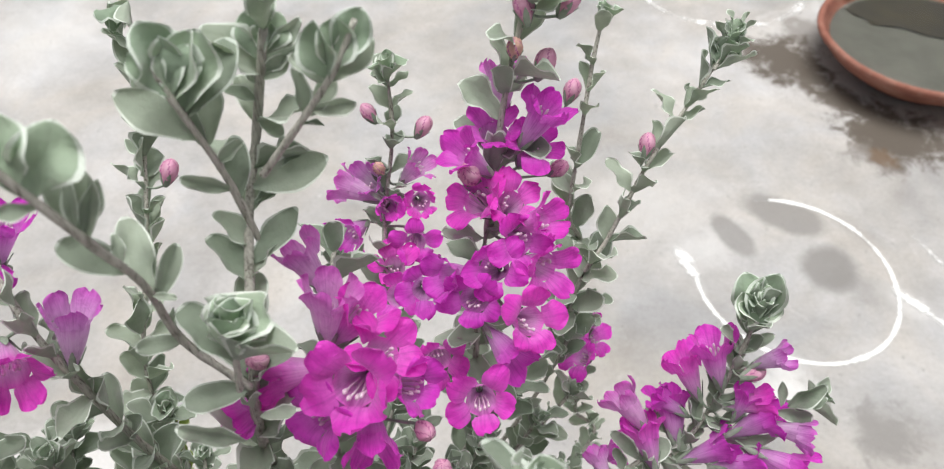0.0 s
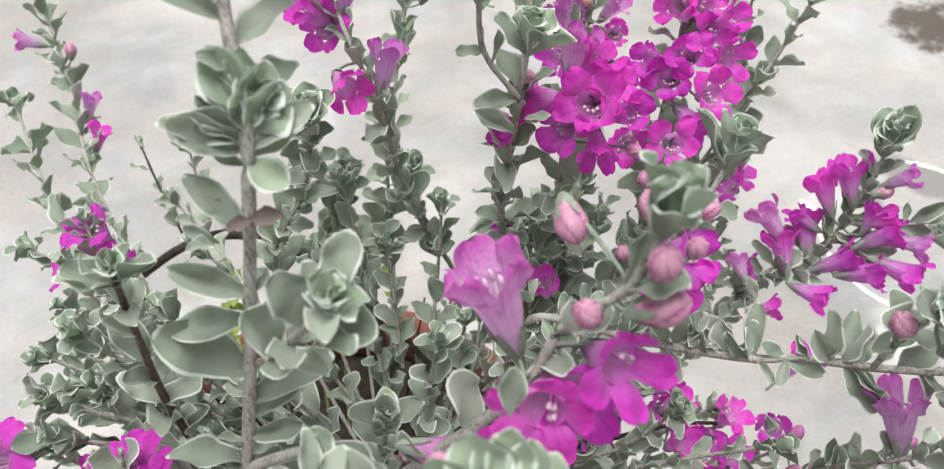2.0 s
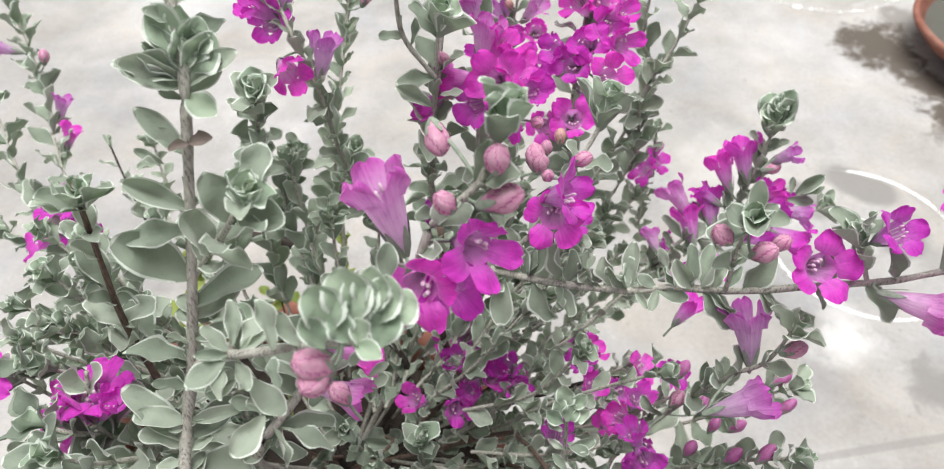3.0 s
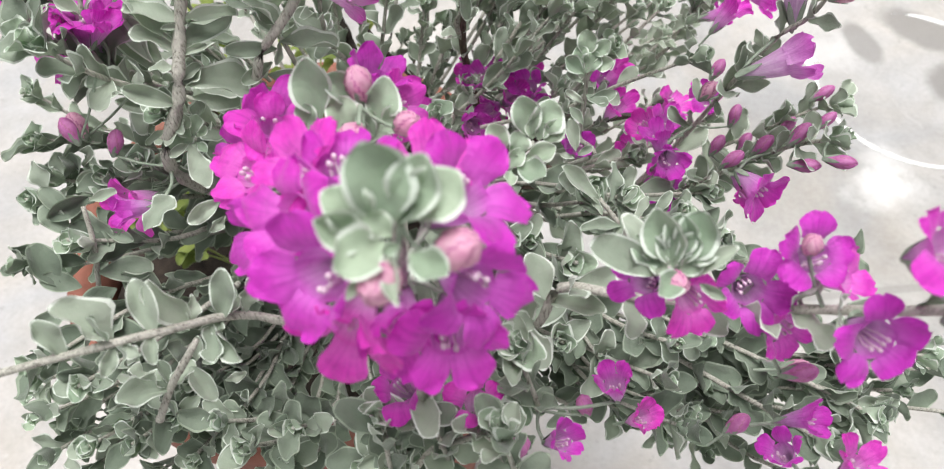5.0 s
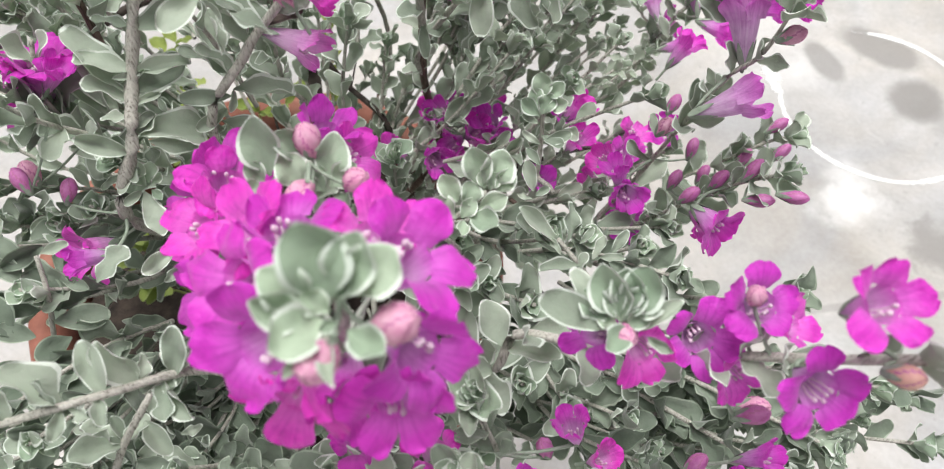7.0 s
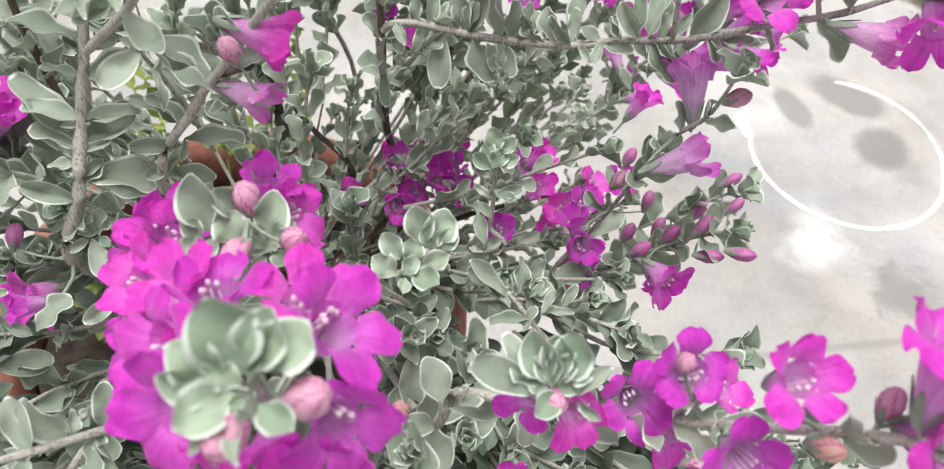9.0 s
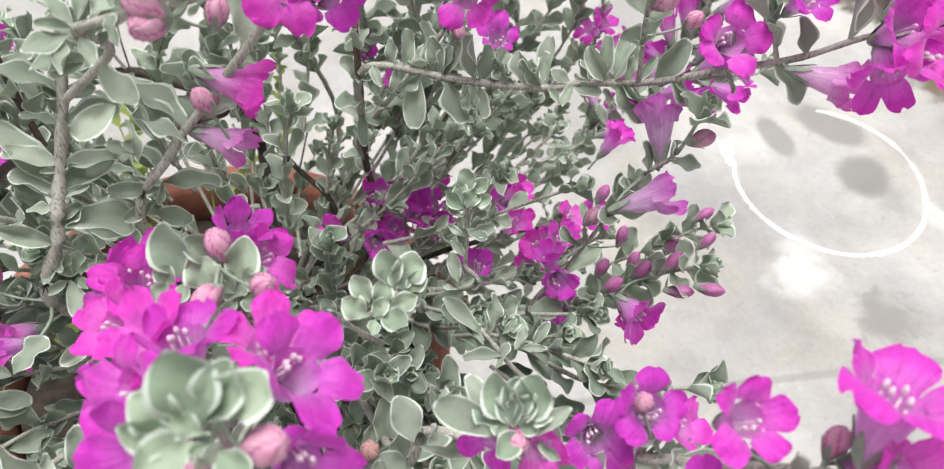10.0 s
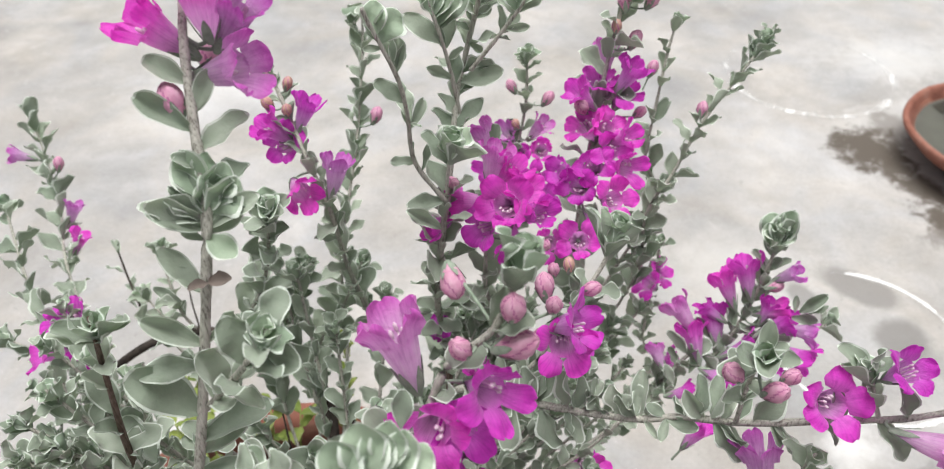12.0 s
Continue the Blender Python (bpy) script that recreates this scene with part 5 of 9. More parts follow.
single_leaf('leaf', 0.0684, 0.2097, 0.8782, -0.74, 0.05, 0.67, 0.36, -0.50, 0.79, 0.0201)
single_leaf('leaf', 0.0690, 0.2100, 0.8755, 0.04, 0.68, 0.74, 0.28, -0.82, 0.51, 0.0168)
single_leaf('leaf', 0.0670, 0.2090, 0.8850, 0.51, 0.63, 0.59, 0.31, -0.65, 0.70, 0.0204)
single_leaf('young', 0.0666, 0.2091, 0.8860, 0.27, 0.65, 0.71, 0.06, -0.74, 0.67, 0.0184)
single_leaf('leaf', 0.0701, 0.2106, 0.8701, 0.85, 0.31, 0.43, 0.12, -0.82, 0.56, 0.0088)
single_leaf('leaf', 0.0724, 0.2106, 0.8581, 0.09, 0.53, 0.84, 0.11, -0.66, 0.74, 0.0154)
single_leaf('leaf', 0.0719, 0.2108, 0.8613, -0.85, -0.13, 0.51, 0.19, -0.65, 0.73, 0.0128)
single_leaf('leaf', 0.0690, 0.2100, 0.8755, -0.33, 0.36, 0.87, 0.18, -0.63, 0.76, 0.0121)
stem([(0.080, 0.211, 0.866), (0.092, 0.210, 0.883), (0.101, 0.211, 0.896), (0.106, 0.214, 0.906)], 0.000968, 0.000704, gap=0)
single_leaf('leaf', 0.0926, 0.2101, 0.8839, -0.08, 0.33, 0.94, 0.28, -0.44, 0.85, 0.0113)
single_leaf('leaf', 0.0926, 0.2101, 0.8839, 0.74, 0.46, 0.49, -0.05, -0.62, 0.78, 0.0109)
single_leaf('leaf', 0.0939, 0.2102, 0.8858, 0.98, 0.15, 0.10, 0.48, -0.59, 0.65, 0.0107)
single_leaf('young', 0.0991, 0.2108, 0.8932, -0.13, 0.26, 0.96, -0.15, -0.69, 0.71, 0.0138)
single_leaf('young', 0.1004, 0.2109, 0.8951, 0.08, 0.36, 0.93, 0.31, -0.59, 0.75, 0.0119)
single_leaf('young', 0.1014, 0.2112, 0.8967, 0.45, 0.59, 0.67, 0.18, -0.78, 0.60, 0.0128)
single_leaf('leaf', 0.0991, 0.2108, 0.8932, 0.78, 0.39, 0.48, -0.12, -0.73, 0.67, 0.0134)
single_leaf('leaf', 0.0984, 0.2107, 0.8923, -0.73, 0.26, 0.63, -0.09, -0.69, 0.72, 0.0096)
single_leaf('leaf', 0.0911, 0.2101, 0.8818, 0.97, 0.23, -0.13, -0.07, -0.72, 0.69, 0.0058)
tuft(0.0757, 0.1781, 0.8549, 0.09, 0.19, 0.98, 0.0155, 11, True, 0.8)
bud(0.0736, 0.1867, 0.8237, -0.04, -0.44, 0.90, 0.75)
# left flowering stem
stem([(0.000, 0.140, 0.520), (0.034, 0.218, 0.623), (0.021, 0.209, 0.710), (0.013, 0.207, 0.750), (0.010, 0.204, 0.788), (0.001, 0.210, 0.813), (-0.014, 0.230, 0.832), (-0.024, 0.242, 0.845)], 0.001672, 0.00088, gap=0.0086, size=0.0146, start=0.5, tip=5, tip_size=0.009)
bloom(0.0007, 0.1947, 0.8055, 0.54, -0.83, 0.17, 0.99, BELL)
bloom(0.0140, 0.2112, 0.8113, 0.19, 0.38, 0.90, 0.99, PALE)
bloom(-0.0197, 0.2185, 0.8266, -0.67, -0.26, 0.70, 0.95, BELL)
bloom(-0.0010, 0.2264, 0.8348, 0.35, 0.36, 0.87, 0.87, BELL)
bloom(-0.0131, 0.2182, 0.8175, -0.13, -0.87, 0.47, 0.88)
bud(-0.0205, 0.2261, 0.8350, -0.40, -0.15, 0.91, 0.88, PEACH)
bud(-0.0123, 0.2351, 0.8412, 0.33, 0.22, 0.92, 0.79, PEACH)
bud(-0.0238, 0.2374, 0.8444, -0.45, 0.23, 0.86, 0.97)
bud(-0.0102, 0.2229, 0.8338, 0.14, -0.18, 0.98, 0.79, PEACH)
bloom(-0.0304, 0.2418, 0.8476, -0.56, 0.29, 0.77, 0.76)
# leafy stems below it
stem([(0.000, 0.130, 0.560), (-0.065, 0.199, 0.655), (-0.030, 0.196, 0.744), (-0.013, 0.181, 0.797), (-0.010, 0.178, 0.813)], 0.001144, 0.000792, gap=0.0082, size=0.0178, start=0.42, tip=10, tip_size=0.014, spread=0.8)
stem([(0.000, 0.140, 0.560), (-0.045, 0.211, 0.650), (-0.021, 0.209, 0.715), (-0.012, 0.218, 0.743)], 0.001056, 0.000704, gap=0.0082, size=0.0167, start=0.42, tip=7, tip_size=0.012, spread=0.8)
stem([(0.000, 0.130, 0.570), (-0.023, 0.223, 0.645), (-0.000, 0.223, 0.699), (0.017, 0.226, 0.740)], 0.001056, 0.000704, gap=0.0082, size=0.0167, start=0.45, tip=7, tip_size=0.012, spread=0.8)
# slender stem behind
stem([(-0.010, 0.180, 0.550), (-0.012, 0.251, 0.629), (-0.009, 0.261, 0.707), (-0.003, 0.293, 0.753), (-0.002, 0.323, 0.787), (-0.003, 0.350, 0.825), (-0.010, 0.348, 0.822)], 0.001144, 0.000704, gap=0.0070, size=0.0151, start=0.42, tip=8, tip_size=0.012)
bud(0.0104, 0.3071, 0.7801, 0.34, 0.52, 0.78, 1.14)
# densely flowered stems
stem([(0.020, 0.170, 0.560), (0.090, 0.293, 0.652), (0.093, 0.293, 0.728), (0.095, 0.312, 0.755), (0.099, 0.327, 0.782), (0.098, 0.336, 0.813)], 0.001232, 0.000792, gap=0.008, size=0.015, start=0.5, tip=9, tip_size=0.011, spread=1.15)
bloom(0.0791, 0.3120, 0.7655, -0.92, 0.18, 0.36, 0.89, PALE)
bloom(0.0967, 0.3051, 0.7595, 0.33, -0.87, 0.37, 0.77, BELL)
bloom(0.0800, 0.2967, 0.7514, -0.52, -0.83, 0.21, 0.82)
bloom(0.1096, 0.3178, 0.7715, 0.56, -0.13, 0.82, 0.82, PALE)
bloom(0.1078, 0.2937, 0.7491, -0.03, -0.95, 0.31, 0.78)
bloom(0.0880, 0.3136, 0.7672, -0.33, -0.49, 0.81, 0.87, PALE)
bloom(0.0988, 0.2874, 0.7431, 0.00, -0.43, 0.90, 0.78)
bloom(0.1106, 0.3067, 0.7612, 0.16, -0.77, 0.62, 0.84, BELL)
bud(0.0899, 0.3282, 0.7916, -0.54, 0.35, 0.76, 0.97)
bud(0.1121, 0.3259, 0.7858, 0.56, 0.33, 0.76, 1.06)
bud(0.0940, 0.3113, 0.7760, -0.31, -0.17, 0.94, 0.79, PEACH)
stem([(0.030, 0.160, 0.560), (0.132, 0.249, 0.668), (0.132, 0.246, 0.732), (0.134, 0.249, 0.783), (0.140, 0.270, 0.829), (0.145, 0.277, 0.860), (0.151, 0.281, 0.880)], 0.001408, 0.00088, gap=0.0085, size=0.0165, start=0.4, tip=8, tip_size=0.012, spread=1.2)
bloom(0.1381, 0.2692, 0.8307, -0.04, -0.13, 0.99, 0.77)
bloom(0.1508, 0.2662, 0.8266, 0.31, -0.17, 0.93, 0.78)
bloom(0.1415, 0.2842, 0.8410, 0.08, 0.56, 0.82, 0.84, PALE)
bloom(0.1282, 0.2586, 0.8299, -0.66, -0.06, 0.75, 0.78, BELL)
bloom(0.1435, 0.2507, 0.8160, 0.20, -0.41, 0.89, 0.79)
bloom(0.1534, 0.2422, 0.8162, 0.65, -0.37, 0.67, 0.79, BELL)
bloom(0.1460, 0.2401, 0.8089, 0.25, -0.61, 0.75, 0.83)
bloom(0.1544, 0.2332, 0.8035, 0.60, -0.68, 0.43, 0.80)
bloom(0.1372, 0.2340, 0.8030, -0.22, -0.61, 0.76, 0.86)
bloom(0.1304, 0.2277, 0.7943, -0.34, -0.73, 0.60, 0.82)
bloom(0.1490, 0.2186, 0.7947, 0.43, -0.64, 0.64, 0.83)
bloom(0.1427, 0.2145, 0.7808, 0.54, -0.84, -0.03, 0.83, BELL)
bloom(0.1218, 0.2345, 0.7983, -0.63, -0.56, 0.54, 0.84, BELL)
bloom(0.1320, 0.2543, 0.8141, -0.49, -0.25, 0.83, 0.89)
bloom(0.1541, 0.2682, 0.8385, 0.52, 0.20, 0.83, 0.89, BELL)
bud(0.1540, 0.2771, 0.8504, 0.43, 0.40, 0.81, 1.06)
bud(0.1440, 0.2722, 0.8594, -0.00, -0.10, 0.99, 0.79, PEACH)
bud(0.1674, 0.2991, 0.8233, 0.33, 0.33, 0.89, 0.97)
bud(0.1603, 0.2676, 0.8146, 0.64, -0.14, 0.76, 0.88)
bud(0.1467, 0.2787, 0.8695, -0.19, 0.48, 0.86, 1.06)
bud(0.1605, 0.2824, 0.8691, 0.53, 0.46, 0.72, 1.06)
bud(0.1301, 0.2558, 0.8234, -0.31, -0.39, 0.87, 1.14)
# nearer flowering stem
stem([(0.020, 0.150, 0.560), (0.089, 0.204, 0.686), (0.088, 0.189, 0.761), (0.089, 0.194, 0.800), (0.088, 0.226, 0.812), (0.088, 0.240, 0.815)], 0.001232, 0.000792, gap=0.01, size=0.015, start=0.36, tip=5, tip_size=0.009, spread=1.15)
bloom(0.0831, 0.2147, 0.8323, -0.50, 0.32, 0.81, 0.77, PALE)
bloom(0.0912, 0.2030, 0.8284, 0.12, 0.22, 0.97, 0.95, PALE)
bloom(0.0993, 0.2029, 0.8216, 0.53, 0.06, 0.84, 0.88, BELL)
bloom(0.0979, 0.1824, 0.8163, -0.18, -0.75, 0.63, 1.08)
bloom(0.1059, 0.1937, 0.8160, 0.52, -0.24, 0.82, 0.86)
bloom(0.1138, 0.1880, 0.8082, 0.66, -0.45, 0.60, 0.86, BELL)
bloom(0.0877, 0.1815, 0.8044, -0.62, -0.71, 0.34, 0.88)
bloom(0.1020, 0.1762, 0.7970, 0.11, -0.97, -0.20, 0.83, BELL)
bloom(0.0752, 0.1907, 0.8099, -0.97, -0.21, 0.10, 0.93, BELL)
bloom(0.0645, 0.1856, 0.7982, -0.78, -0.63, -0.05, 0.77, BELL)
bloom(0.1323, 0.1947, 0.7874, 0.03, -0.76, 0.65, 0.80)
bloom(0.1127, 0.2608, 0.7597, 0.08, -0.70, 0.71, 0.82)
bloom(0.1183, 0.2348, 0.7494, 0.17, -0.86, 0.47, 0.82)
bloom(0.1007, 0.2719, 0.7424, -0.08, -0.55, 0.83, 0.83)
bud(0.0745, 0.1870, 0.8228, 0.09, -0.51, 0.85, 0.79)
bud(0.1158, 0.1814, 0.7953, 0.42, -0.76, 0.49, 0.88)
bud(0.1207, 0.1732, 0.7878, 0.00, -0.04, 1.00, 0.88)
# slender leafy stems at the back
stem([(0.050, 0.170, 0.560), (0.169, 0.277, 0.721), (0.169, 0.285, 0.776), (0.172, 0.296, 0.804), (0.176, 0.311, 0.828), (0.180, 0.321, 0.844)], 0.001056, 0.000704, gap=0.0085, size=0.0145, start=0.48, tip=7, tip_size=0.01)
stem([(0.050, 0.170, 0.560), (0.165, 0.276, 0.665), (0.172, 0.268, 0.747), (0.184, 0.276, 0.771), (0.197, 0.288, 0.798), (0.215, 0.305, 0.818), (0.226, 0.315, 0.832)], 0.001144, 0.000704, gap=0.0085, size=0.0145, start=0.5, tip=8, tip_size=0.013, tight=0.6)
stem([(0.220, 0.308, 0.825), (0.224, 0.312, 0.830), (0.228, 0.318, 0.836)], 0.000792, 0.000616, gap=0.0042, size=0.0105, start=0.1, tip=7, tip_size=0.0095, tight=0.55, spread=0.6)
bud(0.1963, 0.2919, 0.8036, 0.17, 0.57, 0.81, 0.97)
stem([(0.050, 0.160, 0.550), (0.189, 0.273, 0.595), (0.186, 0.286, 0.625), (0.188, 0.295, 0.657), (0.189, 0.300, 0.681), (0.189, 0.301, 0.703)], 0.001056, 0.000616, gap=0.007, size=0.0115, start=0.3, tip=6, tip_size=0.008)
bloom(0.1923, 0.2952, 0.6772, 0.71, -0.16, 0.68, 0.87)
bloom(0.1820, 0.2816, 0.6810, -0.55, -0.38, 0.75, 0.85)
bloom(0.2003, 0.2511, 0.6429, 0.78, -0.22, 0.58, 0.82)
bud(0.1755, 0.2884, 0.6898, -0.23, 0.34, 0.91, 0.88)
# leaning spike with many bells
stem([(0.050, 0.150, 0.550), (0.169, 0.233, 0.596), (0.186, 0.231, 0.633), (0.205, 0.234, 0.669), (0.221, 0.237, 0.669), (0.236, 0.248, 0.698), (0.243, 0.256, 0.728), (0.248, 0.263, 0.749)], 0.001496, 0.000792, gap=0.0085, size=0.0145, start=0.42, tip=7, tip_size=0.0115, tight=0.5)
stem([(0.243, 0.254, 0.721), (0.245, 0.260, 0.738), (0.249, 0.265, 0.751)], 0.000968, 0.000792, gap=0.005, size=0.0125, start=0.3, end=0.92, tip=7, tip_size=0.0105, tight=0.55, spread=0.75, kind='young')
stem([(0.228, 0.244, 0.651), (0.259, 0.251, 0.671), (0.279, 0.252, 0.680), (0.289, 0.255, 0.687)], 0.000792, 0.000616, gap=0.008, size=0.0105, start=0.3, tip=6, tip_size=0.01)
bloom(0.2214, 0.2570, 0.7109, -0.39, 0.51, 0.76, 1.02, BELL)
bloom(0.2311, 0.2573, 0.7215, -0.25, 0.49, 0.83, 1.08, BELL)
bloom(0.1973, 0.2520, 0.6909, -0.57, 0.50, 0.65, 1.06, PALE)
bloom(0.2188, 0.2527, 0.6864, -0.12, 0.76, 0.64, 1.08, BELL)
bloom(0.2059, 0.2414, 0.6818, -0.26, 0.65, 0.71, 1.06, BELL)
bloom(0.2381, 0.2334, 0.6813, 0.82, 0.04, 0.57, 1.08, BELL)
bloom(0.2494, 0.2244, 0.6823, 0.85, -0.20, 0.48, 1.00, BELL)
bloom(0.2631, 0.2187, 0.6895, 0.84, -0.53, 0.07, 1.07, BELL)
bloom(0.2519, 0.2408, 0.7044, 0.90, -0.16, 0.41, 0.87, BELL)
bloom(0.2554, 0.2478, 0.7281, 0.78, -0.06, 0.62, 0.76, PALE)
bloom(0.2654, 0.2276, 0.7020, 0.88, -0.41, 0.24, 0.81, PALE)
bloom(0.2258, 0.2172, 0.6687, 0.84, -0.53, 0.13, 0.93, BELL)
bloom(0.1863, 0.2358, 0.6692, -0.40, 0.77, 0.49, 0.72, PALE)
bloom(0.2042, 0.2141, 0.6590, 0.93, 0.04, 0.36, 0.72, BELL)
bloom(0.2457, 0.2434, 0.7060, 0.33, 0.38, 0.87, 0.72, BELL)
bloom(0.2139, 0.2511, 0.6925, -0.81, 0.49, 0.32, 0.72, BELL)
bloom(0.2543, 0.2355, 0.7009, 0.75, 0.04, 0.66, 1.06, BELL)
bud(0.2466, 0.2470, 0.7179, 0.85, 0.20, 0.15, 1.10)
single_leaf('leaf', 0.2285, 0.2425, 0.6835, 0.04, 0.61, 0.79, -0.26, -0.61, 0.75, 0.0157)
single_leaf('leaf', 0.2175, 0.2438, 0.6753, -0.55, 0.67, 0.50, -0.10, -0.35, 0.93, 0.0144)
single_leaf('leaf', 0.2363, 0.2403, 0.6870, 0.84, 0.17, 0.52, -0.09, -0.57, 0.82, 0.0137)
single_leaf('leaf', 0.2370, 0.2491, 0.7023, 0.61, 0.27, 0.75, -0.34, -0.68, 0.65, 0.0116)
single_leaf('leaf', 0.2405, 0.2531, 0.7173, -0.21, 0.62, 0.76, -0.21, -0.55, 0.81, 0.0126)
single_leaf('leaf', 0.2420, 0.2549, 0.7237, 0.88, 0.12, 0.46, -0.40, -0.52, 0.75, 0.0146)
single_leaf('leaf', 0.2437, 0.2570, 0.7310, -0.28, 0.79, 0.55, -0.51, -0.76, 0.40, 0.0122)
single_leaf('young', 0.2448, 0.2585, 0.7355, -0.07, 0.73, 0.68, -0.33, -0.46, 0.82, 0.0216)
single_leaf('young', 0.2448, 0.2585, 0.7355, 0.31, 0.54, 0.78, -0.36, -0.56, 0.74, 0.0238)
single_leaf('young', 0.2455, 0.2595, 0.7385, 0.63, 0.21, 0.74, -0.35, -0.63, 0.69, 0.0131)
single_leaf('young', 0.2448, 0.2585, 0.7355, -0.34, 0.60, 0.72, -0.07, -0.69, 0.72, 0.0157)
single_leaf('leaf', 0.2231, 0.2386, 0.6731, 0.57, 0.26, 0.78, -0.27, -0.31, 0.91, 0.0092)
single_leaf('leaf', 0.2400, 0.2355, 0.6839, 0.80, -0.36, 0.48, -0.61, -0.59, 0.53, 0.0205)
single_leaf('leaf', 0.2449, 0.2318, 0.6844, 0.63, -0.77, -0.05, -0.16, -0.17, 0.97, 0.0060)
single_leaf('leaf', 0.2050, 0.2340, 0.6690, -0.66, 0.50, 0.55, -0.17, -0.17, 0.97, 0.0189)
single_leaf('leaf', 0.2056, 0.2274, 0.6642, -0.74, 0.64, 0.22, 0.12, -0.66, 0.75, 0.0089)
single_leaf('leaf', 0.2300, 0.2285, 0.6661, -0.89, 0.36, -0.28, -0.21, -0.51, 0.84, 0.0155)
single_leaf('leaf', 0.1974, 0.2207, 0.6571, -0.43, 0.61, 0.67, -0.32, -0.61, 0.73, 0.0136)
single_leaf('leaf', 0.2057, 0.2253, 0.6628, 0.29, 0.78, 0.55, -0.24, -0.36, 0.90, 0.0135)
single_leaf('leaf', 0.2579, 0.2373, 0.7074, 0.15, 0.67, 0.72, -0.06, -0.63, 0.77, 0.0101)
single_leaf('leaf', 0.2602, 0.2368, 0.7083, 0.61, 0.07, 0.79, -0.12, -0.27, 0.96, 0.0186)
single_leaf('leaf', 0.2622, 0.2347, 0.7092, 0.83, 0.05, 0.56, -0.21, -0.31, 0.93, 0.0136)
single_leaf('leaf', 0.2565, 0.2373, 0.7037, 0.93, -0.36, 0.09, -0.37, -0.47, 0.80, 0.0146)
single_leaf('leaf', 0.2153, 0.2359, 0.6690, 0.82, -0.57, -0.04, -0.29, -0.43, 0.86, 0.0094)
single_leaf('leaf', 0.2317, 0.2449, 0.6897, 0.72, -0.68, -0.10, -0.31, -0.40, 0.86, 0.0099)
# lower right spikes
stem([(0.060, 0.130, 0.570), (0.147, 0.098, 0.608), (0.167, 0.108, 0.636), (0.181, 0.108, 0.669), (0.191, 0.093, 0.722), (0.198, 0.079, 0.761), (0.206, 0.076, 0.776), (0.212, 0.078, 0.800)], 0.001332, 0.000704, gap=0.013, size=0.0125, start=0.72, tip=7, tip_size=0.01)
single_leaf('leaf', 0.1684, 0.1115, 0.6548, -0.55, 0.55, 0.63, 0.12, -0.53, 0.84, 0.0156)
single_leaf('leaf', 0.1760, 0.1080, 0.6572, 0.75, 0.51, 0.42, 0.03, -0.62, 0.79, 0.0248)
single_leaf('leaf', 0.1821, 0.1009, 0.7046, -0.15, 0.80, 0.58, 0.03, -0.39, 0.92, 0.0096)
single_leaf('leaf', 0.1935, 0.0880, 0.7359, 0.49, 0.51, 0.71, 0.18, -0.44, 0.88, 0.0148)
single_leaf('leaf', 0.1948, 0.0966, 0.6583, -0.09, 0.74, 0.67, 0.20, -0.38, 0.90, 0.0183)
single_leaf('leaf', 0.1915, 0.0920, 0.7248, 0.98, -0.00, 0.18, 0.13, -0.66, 0.74, 0.0144)
single_leaf('leaf', 0.1930, 0.0890, 0.7331, -0.10, 0.52, 0.85, -0.36, -0.68, 0.64, 0.0131)
single_leaf('leaf', 0.1648, 0.1121, 0.6459, -0.46, -0.73, -0.51, -0.12, -0.22, 0.97, 0.0115)
single_leaf('leaf', 0.1839, 0.1037, 0.6841, -0.80, 0.52, 0.30, 0.17, -0.82, 0.54, 0.0140)
single_leaf('leaf', 0.1955, 0.0840, 0.7471, 0.95, -0.24, 0.21, 0.04, -0.33, 0.94, 0.0054)
single_leaf('leaf', 0.1889, 0.0962, 0.7106, 0.20, -0.87, -0.45, -0.23, -0.34, 0.91, 0.0066)
single_leaf('leaf', 0.1965, 0.0820, 0.7526, -0.53, 0.73, 0.43, -0.16, -0.83, 0.53, 0.0084)
stem([(0.1716, 0.0119, 0.7060), (0.1590, 0.0129, 0.7194), (0.1505, 0.0155, 0.7301), (0.1443, 0.0188, 0.7358)], 0.0011, 0.0008, gap=0)
single_leaf('leaf', 0.1445, 0.0180, 0.7340, -0.79, 0.41, 0.45, 0.14, -0.24, 0.96, 0.0188)
single_leaf('leaf', 0.1476, 0.0191, 0.7349, 0.15, 0.71, 0.69, 0.30, -0.30, 0.90, 0.0133)
single_leaf('leaf', 0.1520, 0.0185, 0.7347, 0.60, 0.62, 0.50, 0.04, -0.54, 0.84, 0.0075)
single_leaf('leaf', 0.1569, 0.0143, 0.7322, 0.40, 0.60, 0.69, -0.14, -0.30, 0.94, 0.0094)
single_leaf('leaf', 0.1630, 0.0164, 0.7342, 0.50, 0.60, 0.62, 0.16, -0.67, 0.72, 0.0096)
single_leaf('leaf', 0.1529, 0.0122, 0.7305, -0.98, -0.21, 0.02, -0.11, -0.27, 0.96, 0.0143)
single_leaf('leaf', 0.1512, 0.0084, 0.7279, 0.49, 0.67, 0.55, -0.34, -0.49, 0.80, 0.0101)
single_leaf('leaf', 0.1460, 0.0149, 0.7320, -0.70, 0.53, 0.47, 0.11, -0.53, 0.84, 0.0070)
single_leaf('leaf', 0.1590, 0.0149, 0.7327, 0.95, -0.08, 0.31, 0.14, -0.42, 0.90, 0.0087)
bloom(0.1987, 0.0882, 0.7825, -0.17, 0.56, 0.81, 1.00, PALE)
bloom(0.2023, 0.0658, 0.7643, 0.88, 0.11, 0.46, 1.00, PALE)
